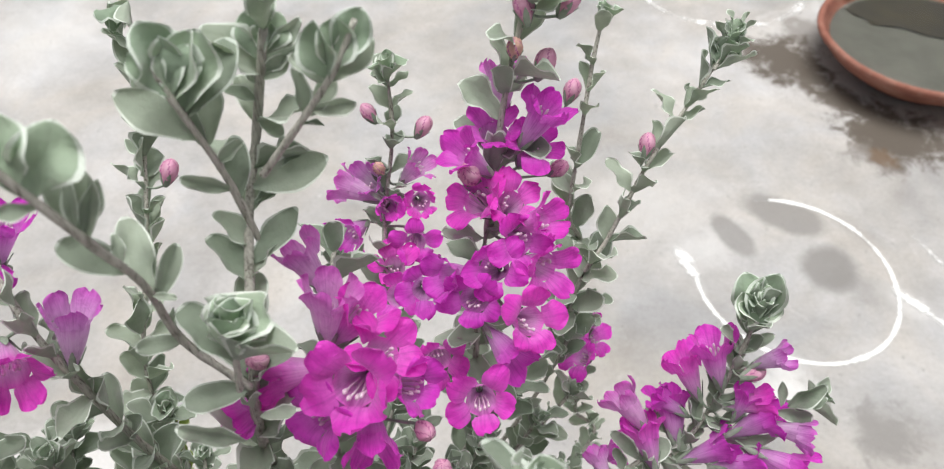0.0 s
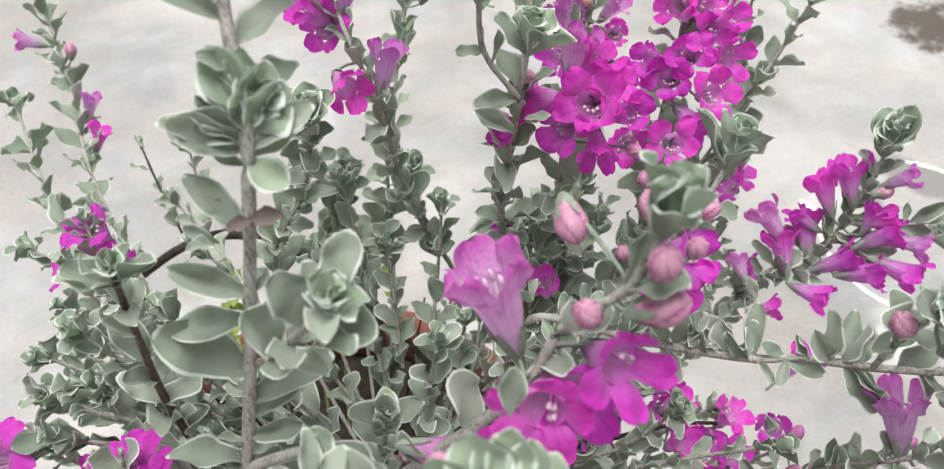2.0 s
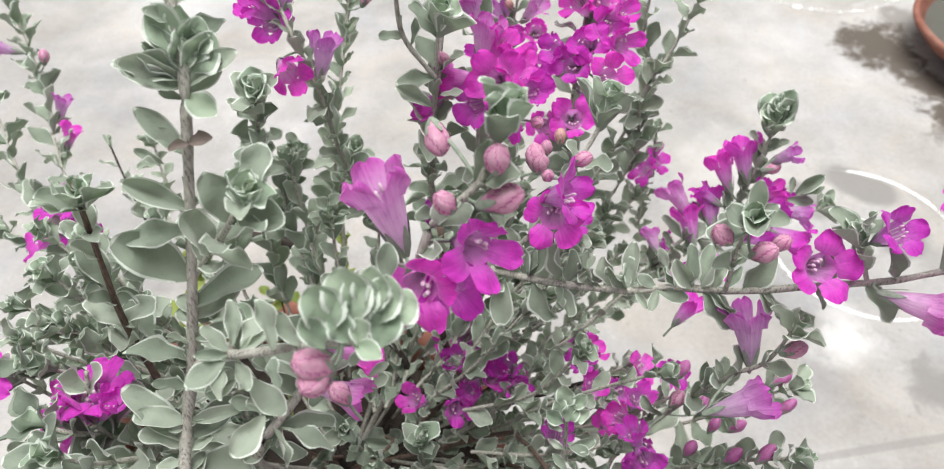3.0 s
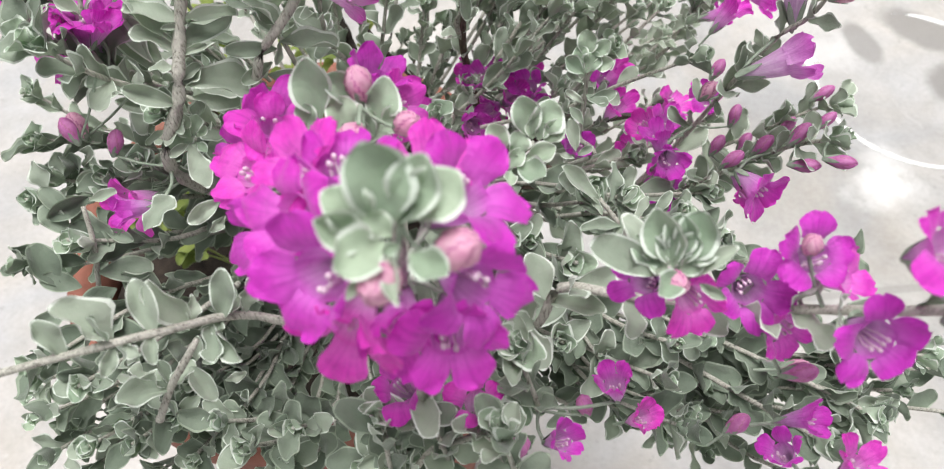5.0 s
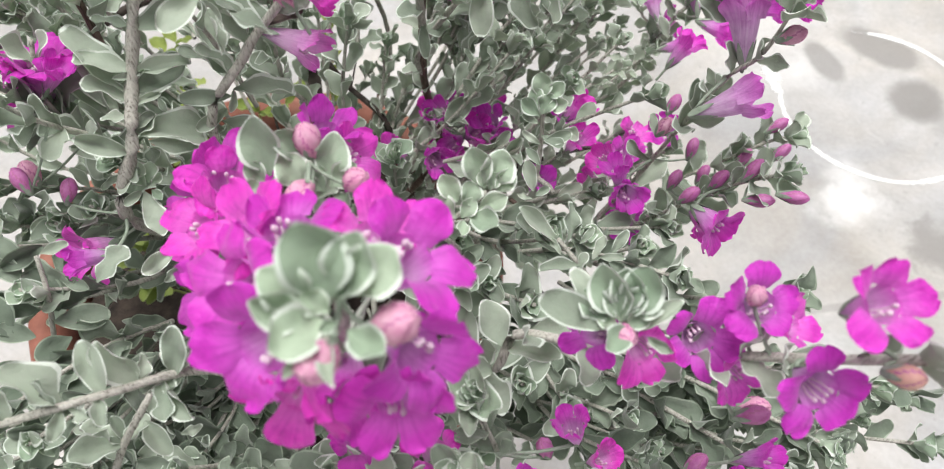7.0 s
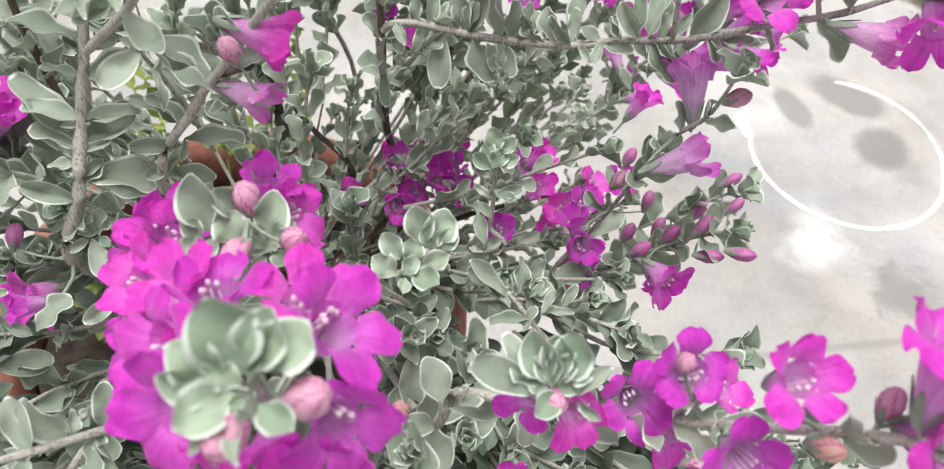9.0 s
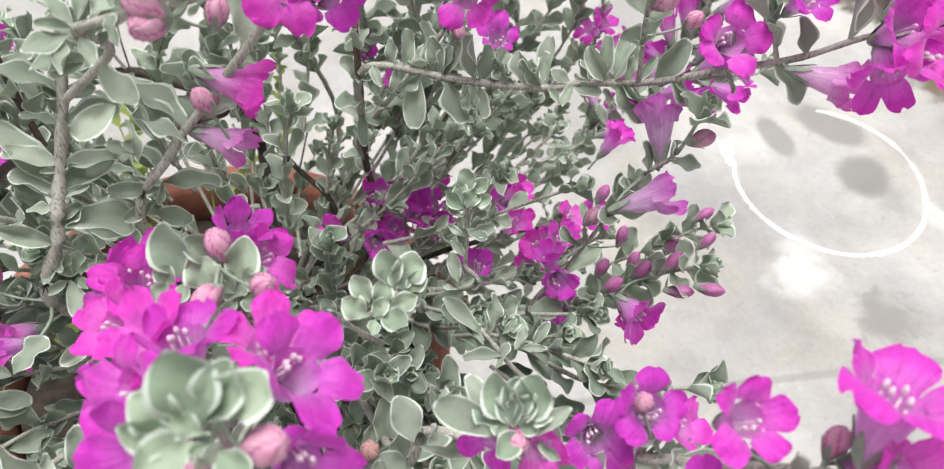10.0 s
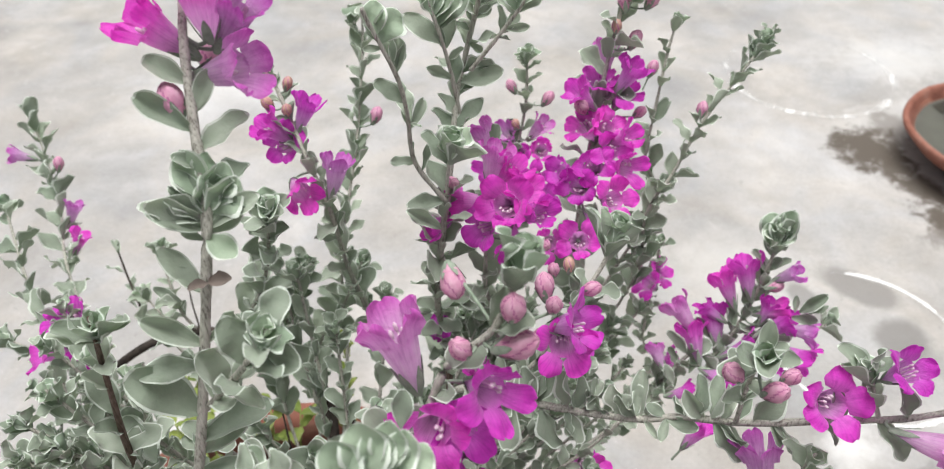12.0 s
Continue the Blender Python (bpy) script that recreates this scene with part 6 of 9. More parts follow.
bud(0.2126, 0.0747, 0.7852, 0.89, 0.11, 0.44, 0.97)
bud(0.1834, 0.0909, 0.7209, 0.49, 0.31, 0.82, 0.97)
stem([(0.060, 0.120, 0.580), (0.162, 0.102, 0.611), (0.183, 0.091, 0.653), (0.200, 0.076, 0.693), (0.214, 0.065, 0.722), (0.230, 0.060, 0.736)], 0.001144, 0.000704, gap=0.0065, size=0.0163, start=0.25, tip=8, tip_size=0.011)
stem([(0.196, 0.119, 0.650), (0.216, 0.116, 0.673), (0.236, 0.119, 0.688), (0.250, 0.120, 0.695)], 0.00088, 0.000616, gap=0.0065, size=0.0156, start=0.15, tip=7, tip_size=0.009)
bud(0.1925, 0.0556, 0.7217, 0.53, 0.01, 0.85, 1.12, DEEP, 0.72)
bud(0.2048, 0.0677, 0.7182, 0.51, 0.16, 0.84, 1.12, DEEP, 0.72)
bud(0.2088, 0.1051, 0.6775, 0.30, 0.22, 0.93, 1.12, DEEP, 0.72)
bud(0.2138, 0.0620, 0.7326, 0.49, 0.31, 0.82, 1.12, DEEP, 0.72)
bud(0.2178, 0.0539, 0.7249, 0.96, -0.12, 0.24, 1.12, DEEP, 0.72)
bud(0.2399, 0.1093, 0.6924, 0.63, 0.33, 0.71, 1.12, DEEP, 0.72)
bud(0.1902, 0.0757, 0.7064, 0.28, 0.14, 0.95, 1.12, DEEP, 0.72)
bud(0.2201, 0.1057, 0.6770, 0.56, 0.09, 0.82, 1.12, DEEP, 0.72)
bud(0.2270, 0.0497, 0.7339, 0.92, -0.29, 0.26, 1.12, DEEP, 0.72)
bud(0.2381, 0.1213, 0.6967, 0.74, 0.26, 0.62, 1.12, DEEP, 0.72)
bud(0.2265, 0.1126, 0.6829, 0.40, 0.31, 0.86, 1.12, DEEP, 0.72)
bud(0.2008, 0.1063, 0.6928, 0.17, 0.36, 0.92, 1.12, DEEP, 0.72)
bloom(0.2039, 0.0443, 0.7172, 0.69, -0.72, -0.03, 0.83)
bloom(0.1700, 0.1447, 0.6354, -0.36, -0.79, 0.49, 0.90)
bloom(0.1818, 0.1569, 0.6456, 0.43, 0.16, 0.89, 0.86)
bloom(0.1784, 0.1078, 0.6416, 0.18, -0.80, 0.57, 0.81)
bloom(0.1776, 0.0907, 0.6531, -0.16, -0.60, 0.78, 0.78)
# flowers deep in the shrub
stem([(0.030, 0.150, 0.550), (0.116, 0.165, 0.604), (0.140, 0.174, 0.631), (0.149, 0.180, 0.642)], 0.000968, 0.000704, gap=0.008, size=0.011, start=0.2, tip=5, tip_size=0.009)
bloom(0.0749, 0.1604, 0.6277, -0.53, -0.43, 0.73, 0.91, BELL)
bloom(0.0961, 0.1588, 0.6272, 0.58, -0.59, 0.55, 0.92, BELL)
bloom(0.0829, 0.1524, 0.6224, -0.01, -0.92, 0.39, 0.83, BELL)
bloom(0.1464, 0.1717, 0.6404, 0.33, -0.23, 0.91, 0.87, BELL)
bloom(0.1001, 0.1809, 0.6336, 0.32, 0.07, 0.95, 0.91, BELL)
bloom(0.0791, 0.1787, 0.6333, -0.33, -0.15, 0.93, 0.92, BELL)
bloom(0.0680, 0.1718, 0.6347, -0.66, -0.37, 0.65, 0.93, BELL)
bloom(0.1071, 0.1544, 0.6291, 0.62, -0.70, 0.35, 0.88, BELL)
bloom(0.0801, 0.1381, 0.6673, -0.51, -0.29, 0.81, 0.79, BELL)
bloom(0.1003, 0.1301, 0.6658, 0.41, -0.30, 0.86, 0.80, BELL)
bloom(0.1127, 0.1264, 0.6619, 0.61, -0.59, 0.54, 0.77, BELL)
bloom(0.0883, 0.1258, 0.6568, -0.24, -0.86, 0.45, 0.78, BELL)
bloom(0.0944, 0.1456, 0.6656, 0.25, 0.15, 0.96, 0.73, BELL)
bloom(0.1451, 0.1410, 0.6710, 0.22, -0.33, 0.92, 0.80, BELL)
bloom(0.1511, 0.1462, 0.6746, 0.61, 0.26, 0.75, 0.79, BELL)
bloom(0.1675, 0.0867, 0.6966, -0.32, 0.21, 0.92, 0.74, BELL)
bloom(0.1733, 0.0754, 0.6936, 0.19, -0.84, 0.52, 0.80, BELL)
bloom(0.2019, 0.0506, 0.7102, 0.31, -0.81, 0.50, 0.82, BELL)
bloom(0.1941, 0.1435, 0.7202, 0.51, 0.28, 0.81, 0.78, BELL)
bloom(0.0589, 0.1173, 0.6587, -0.42, -0.34, 0.84, 0.81, BELL)
bloom(0.1621, 0.0992, 0.6877, -0.57, -0.20, 0.80, 0.76, BELL)
# low front shoots
stem([(0.040, 0.120, 0.580), (0.1336, 0.0478, 0.7175), (0.1345, 0.0497, 0.7317), (0.1348, 0.0531, 0.7479), (0.1344, 0.0538, 0.7624)], 0.001056, 0.0007, gap=0)
single_leaf('young', 0.1337, 0.0559, 0.7645, -0.14, 0.57, 0.81, 0.06, -0.98, 0.18, 0.0096)
single_leaf('young', 0.1353, 0.0565, 0.7650, 0.73, 0.36, 0.58, -0.37, -0.84, 0.40, 0.0081)
single_leaf('young', 0.1333, 0.0544, 0.7630, -0.46, 0.50, 0.73, 0.17, -0.95, 0.27, 0.0067)
single_leaf('young', 0.1356, 0.0542, 0.7627, 0.96, 0.07, 0.28, -0.45, -0.71, 0.54, 0.0075)
single_leaf('young', 0.1335, 0.0520, 0.7606, -0.86, 0.22, 0.47, 0.54, -0.71, 0.46, 0.0087)
single_leaf('leaf', 0.1335, 0.0500, 0.7588, -0.90, 0.16, 0.40, 0.36, -0.81, 0.46, 0.0065)
single_leaf('leaf', 0.1357, 0.0452, 0.7543, 0.90, 0.19, 0.39, -0.45, -0.63, 0.63, 0.0105)
single_leaf('leaf', 0.1350, 0.0471, 0.7560, 0.84, -0.54, -0.05, -0.47, -0.34, 0.81, 0.0091)
single_leaf('leaf', 0.1342, 0.0323, 0.7434, -0.35, 0.61, 0.71, 0.18, -0.88, 0.44, 0.0115)
single_leaf('leaf', 0.1355, 0.0394, 0.7492, -0.61, 0.48, 0.63, 0.31, -0.77, 0.55, 0.0075)
single_leaf('leaf', 0.1350, 0.0312, 0.7425, 0.77, 0.40, 0.50, -0.33, -0.82, 0.47, 0.0058)
single_leaf('leaf', 0.1341, 0.0303, 0.7418, -0.96, 0.06, 0.27, 0.56, -0.65, 0.51, 0.0053)
single_leaf('young', 0.1342, 0.0523, 0.7609, 0.36, 0.55, 0.75, -0.20, -0.96, 0.20, 0.0080)
single_leaf('leaf', 0.1349, 0.0448, 0.7539, -0.85, 0.25, 0.46, 0.45, -0.73, 0.51, 0.0078)
stem([(0.030, 0.120, 0.580), (0.072, 0.063, 0.664), (0.076, 0.064, 0.721)], 0.000968, 0.000704, gap=0.008, size=0.011, start=0.25, tip=9, tip_size=0.0105)
stem([(0.050, 0.100, 0.600), (0.109, 0.013, 0.728), (0.1089, -0.0174, 0.7875), (0.1163, -0.0168, 0.7918), (0.1233, -0.0119, 0.7971)], 0.001056, 0.0007, gap=0)
single_leaf('young', 0.1219, -0.0114, 0.7977, -0.28, 0.57, 0.77, 0.15, -0.91, 0.39, 0.0116)
single_leaf('young', 0.1240, -0.0113, 0.7975, 0.24, 0.62, 0.75, 0.06, -0.90, 0.43, 0.0111)
single_leaf('young', 0.1258, -0.0119, 0.7969, 0.55, 0.53, 0.65, -0.24, -0.85, 0.47, 0.0078)
single_leaf('young', 0.1228, -0.0115, 0.7975, -0.34, 0.57, 0.75, 0.37, -0.83, 0.41, 0.0053)
single_leaf('young', 0.1243, -0.0115, 0.7973, 0.13, 0.64, 0.76, 0.09, -0.93, 0.35, 0.0051)
single_leaf('young', 0.1161, -0.0152, 0.7955, -0.55, 0.46, 0.70, 0.47, -0.75, 0.47, 0.0088)
single_leaf('young', 0.1162, -0.0185, 0.7930, -0.83, 0.19, 0.52, 0.51, -0.60, 0.61, 0.0085)
single_leaf('young', 0.1175, -0.0183, 0.7930, 0.52, 0.59, 0.62, -0.24, -0.82, 0.52, 0.0064)
single_leaf('young', 0.1217, -0.0156, 0.7944, 0.81, 0.36, 0.45, -0.36, -0.82, 0.45, 0.0086)
single_leaf('young', 0.1194, -0.0172, 0.7935, 0.93, -0.37, 0.04, -0.49, -0.40, 0.78, 0.0091)
single_leaf('young', 0.1182, -0.0187, 0.7926, -0.00, -0.99, -0.11, 0.05, -0.13, 0.99, 0.0052)
single_leaf('young', 0.1202, -0.0157, 0.7945, -0.29, 0.60, 0.75, 0.23, -0.90, 0.38, 0.0073)
stem([(0.030, 0.080, 0.620), (0.061, -0.011, 0.749), (0.079, -0.023, 0.801), (0.084, -0.027, 0.820)], 0.001144, 0.000792, gap=0.012, size=0.0125, start=0.35, single=True)
single_leaf('young', 0.0746, -0.0290, 0.8163, -0.31, 0.48, 0.82, 0.36, -0.89, 0.27, 0.0151)
single_leaf('young', 0.0735, -0.0305, 0.8157, -0.63, 0.23, 0.74, 0.67, -0.68, 0.31, 0.0066)
single_leaf('young', 0.0815, -0.0243, 0.8171, -0.66, 0.19, 0.73, 0.66, -0.63, 0.40, 0.0101)
single_leaf('young', 0.0824, -0.0290, 0.8130, -0.59, 0.30, 0.75, 0.57, -0.67, 0.48, 0.0102)
single_leaf('young', 0.0860, -0.0266, 0.8135, 0.27, 0.66, 0.71, 0.28, -0.91, 0.30, 0.0119)
single_leaf('young', 0.0863, -0.0269, 0.8132, -0.45, 0.44, 0.78, 0.51, -0.80, 0.32, 0.0050)
single_leaf('young', 0.0877, -0.0273, 0.8123, 0.71, 0.54, 0.45, -0.08, -0.89, 0.44, 0.0087)
single_leaf('young', 0.0868, -0.0285, 0.8118, -0.67, 0.25, 0.70, 0.63, -0.64, 0.45, 0.0068)
single_leaf('young', 0.0889, -0.0282, 0.8113, 0.77, -0.61, -0.17, -0.08, -0.37, 0.92, 0.0054)
single_leaf('young', 0.0876, -0.0297, 0.8106, -0.52, -0.85, 0.07, 0.61, -0.12, 0.78, 0.0045)
single_leaf('young', 0.0760, -0.0295, 0.8153, 0.04, -0.99, -0.12, 0.22, -0.18, 0.96, 0.0066)
single_leaf('young', 0.0722, -0.0307, 0.8161, -0.37, -0.93, 0.05, 0.58, -0.20, 0.79, 0.0064)
bud(0.0829, -0.0224, 0.8224, -0.16, 0.23, 0.96, 1.01)
bud(0.0957, -0.0306, 0.8200, 0.65, -0.21, 0.73, 0.88)
bud(0.0842, -0.0356, 0.8195, -0.21, -0.90, 0.39, 0.97)
bloom(0.0561, -0.0188, 0.8030, 0.22, -0.31, 0.93, 0.90)
bloom(0.0499, -0.0256, 0.7956, -0.46, -0.67, 0.58, 0.84)
bloom(0.0820, -0.0070, 0.8103, 0.38, 0.16, 0.91, 0.76, BELL)
bloom(0.0476, -0.0292, 0.7865, -0.39, -0.89, 0.22, 0.80)
bloom(0.0884, -0.0120, 0.8059, 0.79, -0.07, 0.61, 0.76)
# big front cluster
stem([(0.050, 0.080, 0.620), (0.100, -0.060, 0.722), (0.103, -0.070, 0.806), (0.107, -0.077, 0.841), (0.108, -0.077, 0.853), (0.108, -0.075, 0.860)], 0.001496, 0.001056, gap=0.012, size=0.012, start=0.5, end=0.9, single=True)
single_leaf('young', 0.1086, -0.0832, 0.8568, -0.38, 0.53, 0.76, 0.49, -0.74, 0.46, 0.0141)
single_leaf('young', 0.1100, -0.0823, 0.8569, 0.26, 0.71, 0.66, 0.03, -0.87, 0.49, 0.0116)
single_leaf('young', 0.1113, -0.0814, 0.8571, 0.60, 0.61, 0.51, 0.03, -0.73, 0.68, 0.0104)
single_leaf('young', 0.1066, -0.0843, 0.8569, -0.71, 0.20, 0.67, 0.70, -0.57, 0.43, 0.0100)
single_leaf('young', 0.1063, -0.0851, 0.8565, -0.84, -0.20, 0.50, 0.75, -0.40, 0.54, 0.0098)
single_leaf('young', 0.1081, -0.0851, 0.8560, -0.55, -0.79, 0.27, 0.49, 0.03, 0.87, 0.0105)
single_leaf('young', 0.1119, -0.0857, 0.8546, 0.89, -0.46, 0.04, -0.13, -0.28, 0.95, 0.0078)
single_leaf('leaf', 0.1091, -0.0861, 0.8552, 0.37, -0.93, 0.06, 0.08, -0.05, 1.00, 0.0112)
single_leaf('young', 0.1087, -0.0820, 0.8575, -0.48, 0.48, 0.73, 0.44, -0.77, 0.46, 0.0071)
single_leaf('young', 0.1095, -0.0824, 0.8570, 0.37, 0.71, 0.60, 0.03, -0.77, 0.64, 0.0049)
single_leaf('young', 0.1090, -0.0841, 0.8562, -0.75, 0.19, 0.63, 0.61, -0.53, 0.59, 0.0056)
single_leaf('young', 0.1101, -0.0850, 0.8554, -0.70, -0.65, 0.28, 0.64, -0.12, 0.76, 0.0033)
single_leaf('leaf', 0.1059, -0.0904, 0.8541, -0.28, -0.94, 0.21, 0.40, -0.04, 0.92, 0.0046)
bud(0.1184, -0.0835, 0.8540, 0.78, -0.02, 0.63, 1.01)
bud(0.1088, -0.0913, 0.8547, -0.13, -0.84, 0.53, 0.97)
bloom(0.0927, -0.0821, 0.8367, -0.21, -0.75, 0.63, 0.89)
bloom(0.0823, -0.0680, 0.8329, -0.53, -0.49, 0.70, 0.85)
bloom(0.0805, -0.0543, 0.8314, -0.47, -0.14, 0.87, 0.78)
bloom(0.0981, -0.0860, 0.8237, -0.07, -0.98, 0.17, 0.80)
bloom(0.1170, -0.0836, 0.8232, 0.33, -0.89, 0.31, 0.82)
bloom(0.1207, -0.0787, 0.8345, 0.67, -0.54, 0.50, 0.86)
bloom(0.1164, -0.0618, 0.8404, 0.57, 0.08, 0.81, 0.86)
bloom(0.1074, -0.0534, 0.8350, 0.11, 0.32, 0.94, 0.85)
bloom(0.0896, -0.0551, 0.8359, -0.16, 0.30, 0.94, 0.79)
bloom(0.1065, -0.0825, 0.8215, 0.19, -0.97, 0.16, 0.81)
bloom(0.0697, -0.0624, 0.8151, -0.68, -0.63, 0.37, 0.75)
bloom(0.0558, -0.0364, 0.8039, -0.39, -0.34, 0.86, 0.84)
bloom(0.0578, -0.0224, 0.8035, 0.19, -0.07, 0.98, 0.80)
# low sideways branch
stem([(0.060, 0.080, 0.620), (0.122, -0.028, 0.729), (0.135, -0.037, 0.768), (0.152, -0.042, 0.777), (0.182, -0.046, 0.787), (0.203, -0.053, 0.804), (0.216, -0.060, 0.821), (0.229, -0.068, 0.836)], 0.001496, 0.001056, gap=0.013, size=0.0135, start=0.4, end=1, single=True, spread=1.1)
single_leaf('young', 0.1570, -0.0529, 0.8108, -0.45, 0.59, 0.67, 0.02, -0.79, 0.61, 0.0133)
single_leaf('young', 0.1591, -0.0524, 0.8113, 0.24, 0.60, 0.76, -0.13, -0.89, 0.43, 0.0125)
single_leaf('young', 0.1579, -0.0522, 0.8113, -0.06, 0.66, 0.75, -0.02, -0.88, 0.48, 0.0109)
single_leaf('young', 0.1595, -0.0527, 0.8112, 0.58, 0.43, 0.69, -0.36, -0.73, 0.58, 0.0089)
single_leaf('young', 0.1560, -0.0531, 0.8105, -0.80, 0.36, 0.48, 0.19, -0.70, 0.69, 0.0095)
single_leaf('young', 0.1576, -0.0536, 0.8104, -0.28, 0.65, 0.70, -0.01, -0.83, 0.56, 0.0098)
single_leaf('young', 0.1588, -0.0530, 0.8109, 0.11, 0.65, 0.75, -0.13, -0.87, 0.48, 0.0093)
single_leaf('young', 0.1586, -0.0539, 0.8104, 0.78, 0.22, 0.58, -0.45, -0.67, 0.60, 0.0066)
single_leaf('young', 0.1568, -0.0542, 0.8100, -0.90, 0.23, 0.37, 0.27, -0.72, 0.64, 0.0053)
single_leaf('leaf', 0.1550, -0.0549, 0.8094, -0.90, 0.19, 0.39, 0.33, -0.54, 0.77, 0.0165)
single_leaf('leaf', 0.1542, -0.0532, 0.8103, -0.60, 0.52, 0.61, 0.33, -0.75, 0.57, 0.0127)
single_leaf('leaf', 0.1612, -0.0551, 0.8101, 0.67, 0.34, 0.66, -0.44, -0.73, 0.53, 0.0117)
single_leaf('young', 0.1593, -0.0546, 0.8101, -0.63, -0.77, 0.05, 0.26, -0.10, 0.96, 0.0086)
single_leaf('leaf', 0.1632, -0.0561, 0.8098, 0.76, -0.57, 0.31, -0.64, -0.12, 0.76, 0.0069)
stem([(0.168, -0.044, 0.783), (0.163, -0.048, 0.802), (0.159, -0.049, 0.814)], 0.000968, 0.000792, gap=0)
bloom(0.1527, -0.0508, 0.7999, -0.43, -0.38, 0.82, 0.61)
bloom(0.1646, -0.0530, 0.7971, 0.32, -0.78, 0.54, 0.64)
bloom(0.1782, -0.0453, 0.7923, 0.04, -0.70, 0.71, 0.67)
bloom(0.1889, -0.0425, 0.8062, 0.20, -0.33, 0.92, 0.72)
bloom(0.1976, -0.0646, 0.8109, 0.18, -0.71, 0.68, 0.74)
bloom(0.2009, -0.0584, 0.8366, 0.36, -0.27, 0.89, 0.68)
bloom(0.1897, -0.0480, 0.7806, 0.50, -0.77, 0.40, 0.63)
bloom(0.1992, -0.0407, 0.7965, 0.66, -0.17, 0.73, 0.56)
bud(0.1585, -0.0555, 0.8082, 0.22, -0.69, 0.69, 0.88)
bud(0.2112, -0.0625, 0.8180, 0.82, -0.34, 0.46, 0.79, PEACH)
bud(0.2102, -0.0300, 0.7262, 0.87, -0.08, 0.48, 1.06)
bud(0.1857, -0.0446, 0.8125, -0.08, -0.05, 1.00, 0.70)
bloom(0.2237, -0.0557, 0.8480, 0.17, 0.46, 0.87, 1.01)
bloom(0.2286, -0.0669, 0.8324, 0.38, -0.62, 0.68, 0.94)
bud(0.2198, -0.0566, 0.8284, 0.24, 0.44, 0.87, 0.79)
# rosettes low in front
stem([(0.070, 0.070, 0.630), (0.130, -0.048, 0.715), (0.125, -0.056, 0.770)], 0.000968, 0.000704, gap=0.01, size=0.0125, start=0.3, tip=11, tip_size=0.0105, kind='old')
bud(0.1213, -0.0472, 0.7733, 0.12, -0.02, 0.99, 0.79, PEACH)
stem([(0.060, 0.040, 0.630), (0.127, -0.075, 0.721), (0.124, -0.077, 0.768)], 0.000968, 0.000704, gap=0.01, size=0.0125, start=0.3, tip=10, tip_size=0.01, kind='old')
stem([(0.050, 0.040, 0.630), (0.091, -0.074, 0.714), (0.093, -0.076, 0.761)], 0.000968, 0.000704, gap=0.009, size=0.0135, start=0.2, tip=7, tip_size=0.011, kind='old')
stem([(0.050, 0.040, 0.630), (0.108, -0.072, 0.726), (0.105, -0.073, 0.755)], 0.000968, 0.000704, gap=0.009, size=0.0125, start=0.2, tip=7, tip_size=0.01, kind='old')
# left branch
stem([(0.020, 0.060, 0.620), (0.068, -0.041, 0.739), (0.055, -0.062, 0.775), (0.045, -0.076, 0.790), (0.034, -0.084, 0.794), (0.007, -0.094, 0.789)], 0.00132, 0.00088, gap=0)
single_leaf('curled', 0.0434, -0.0771, 0.7906, -0.41, 0.55, 0.73, 0.37, 0.42, 0.83, 0.0134)
single_leaf('curled', 0.0486, -0.0710, 0.7846, -0.48, 0.37, 0.79, 0.34, -0.51, 0.79, 0.0162)
single_leaf('curled', 0.0479, -0.0720, 0.7857, 0.10, 0.92, 0.37, 0.61, 0.11, 0.78, 0.0075)
single_leaf('curled', 0.0521, -0.0660, 0.7793, 0.04, 0.67, 0.74, 0.35, -0.50, 0.79, 0.0138)
single_leaf('curled', 0.0521, -0.0660, 0.7793, 0.27, -0.96, 0.01, -0.10, -0.48, 0.87, 0.0119)
single_leaf('curled', 0.0364, -0.0823, 0.7931, -0.53, 0.07, 0.84, 0.65, 0.24, 0.72, 0.0158)
single_leaf('curled', 0.0356, -0.0829, 0.7934, -0.49, 0.19, 0.85, 0.78, 0.36, 0.52, 0.0088)
single_leaf('curled', 0.0356, -0.0829, 0.7934, -0.44, 0.58, 0.69, 0.64, 0.09, 0.76, 0.0072)
single_leaf('curled', 0.0379, -0.0811, 0.7926, 0.90, -0.34, -0.29, 0.87, -0.31, 0.38, 0.0056)
single_leaf('curled', 0.0364, -0.0823, 0.7931, 0.03, -0.91, -0.40, 0.78, -0.25, 0.57, 0.0077)
single_leaf('curled', 0.0426, -0.0777, 0.7909, 0.41, -0.87, -0.28, 0.02, -0.77, 0.63, 0.0071)
single_leaf('curled', 0.0507, -0.0680, 0.7814, 0.76, -0.45, -0.46, 0.76, -0.57, 0.32, 0.0126)
single_leaf('curled', 0.0550, -0.0620, 0.7750, 0.30, 0.71, 0.64, 0.31, -0.62, 0.72, 0.0095)
single_leaf('curled', 0.0263, -0.0869, 0.7926, -0.45, 0.36, 0.82, 0.71, 0.08, 0.70, 0.0110)
single_leaf('curled', 0.0529, -0.0650, 0.7782, 0.30, 0.91, 0.29, 0.54, -0.16, 0.83, 0.0062)
stem([(0.0258, -0.0807, 0.7368), (0.0305, -0.0751, 0.7475), (0.0358, -0.0710, 0.7566), (0.0394, -0.0648, 0.7616)], 0.0012, 0.0009, gap=0)
single_leaf('curled', 0.0307, -0.0743, 0.7477, -0.52, 0.64, 0.57, 0.34, -0.11, 0.77, 0.0085)
single_leaf('curled', 0.0304, -0.0744, 0.7478, 0.51, 0.81, 0.28, 0.42, -0.06, 0.74, 0.0093)
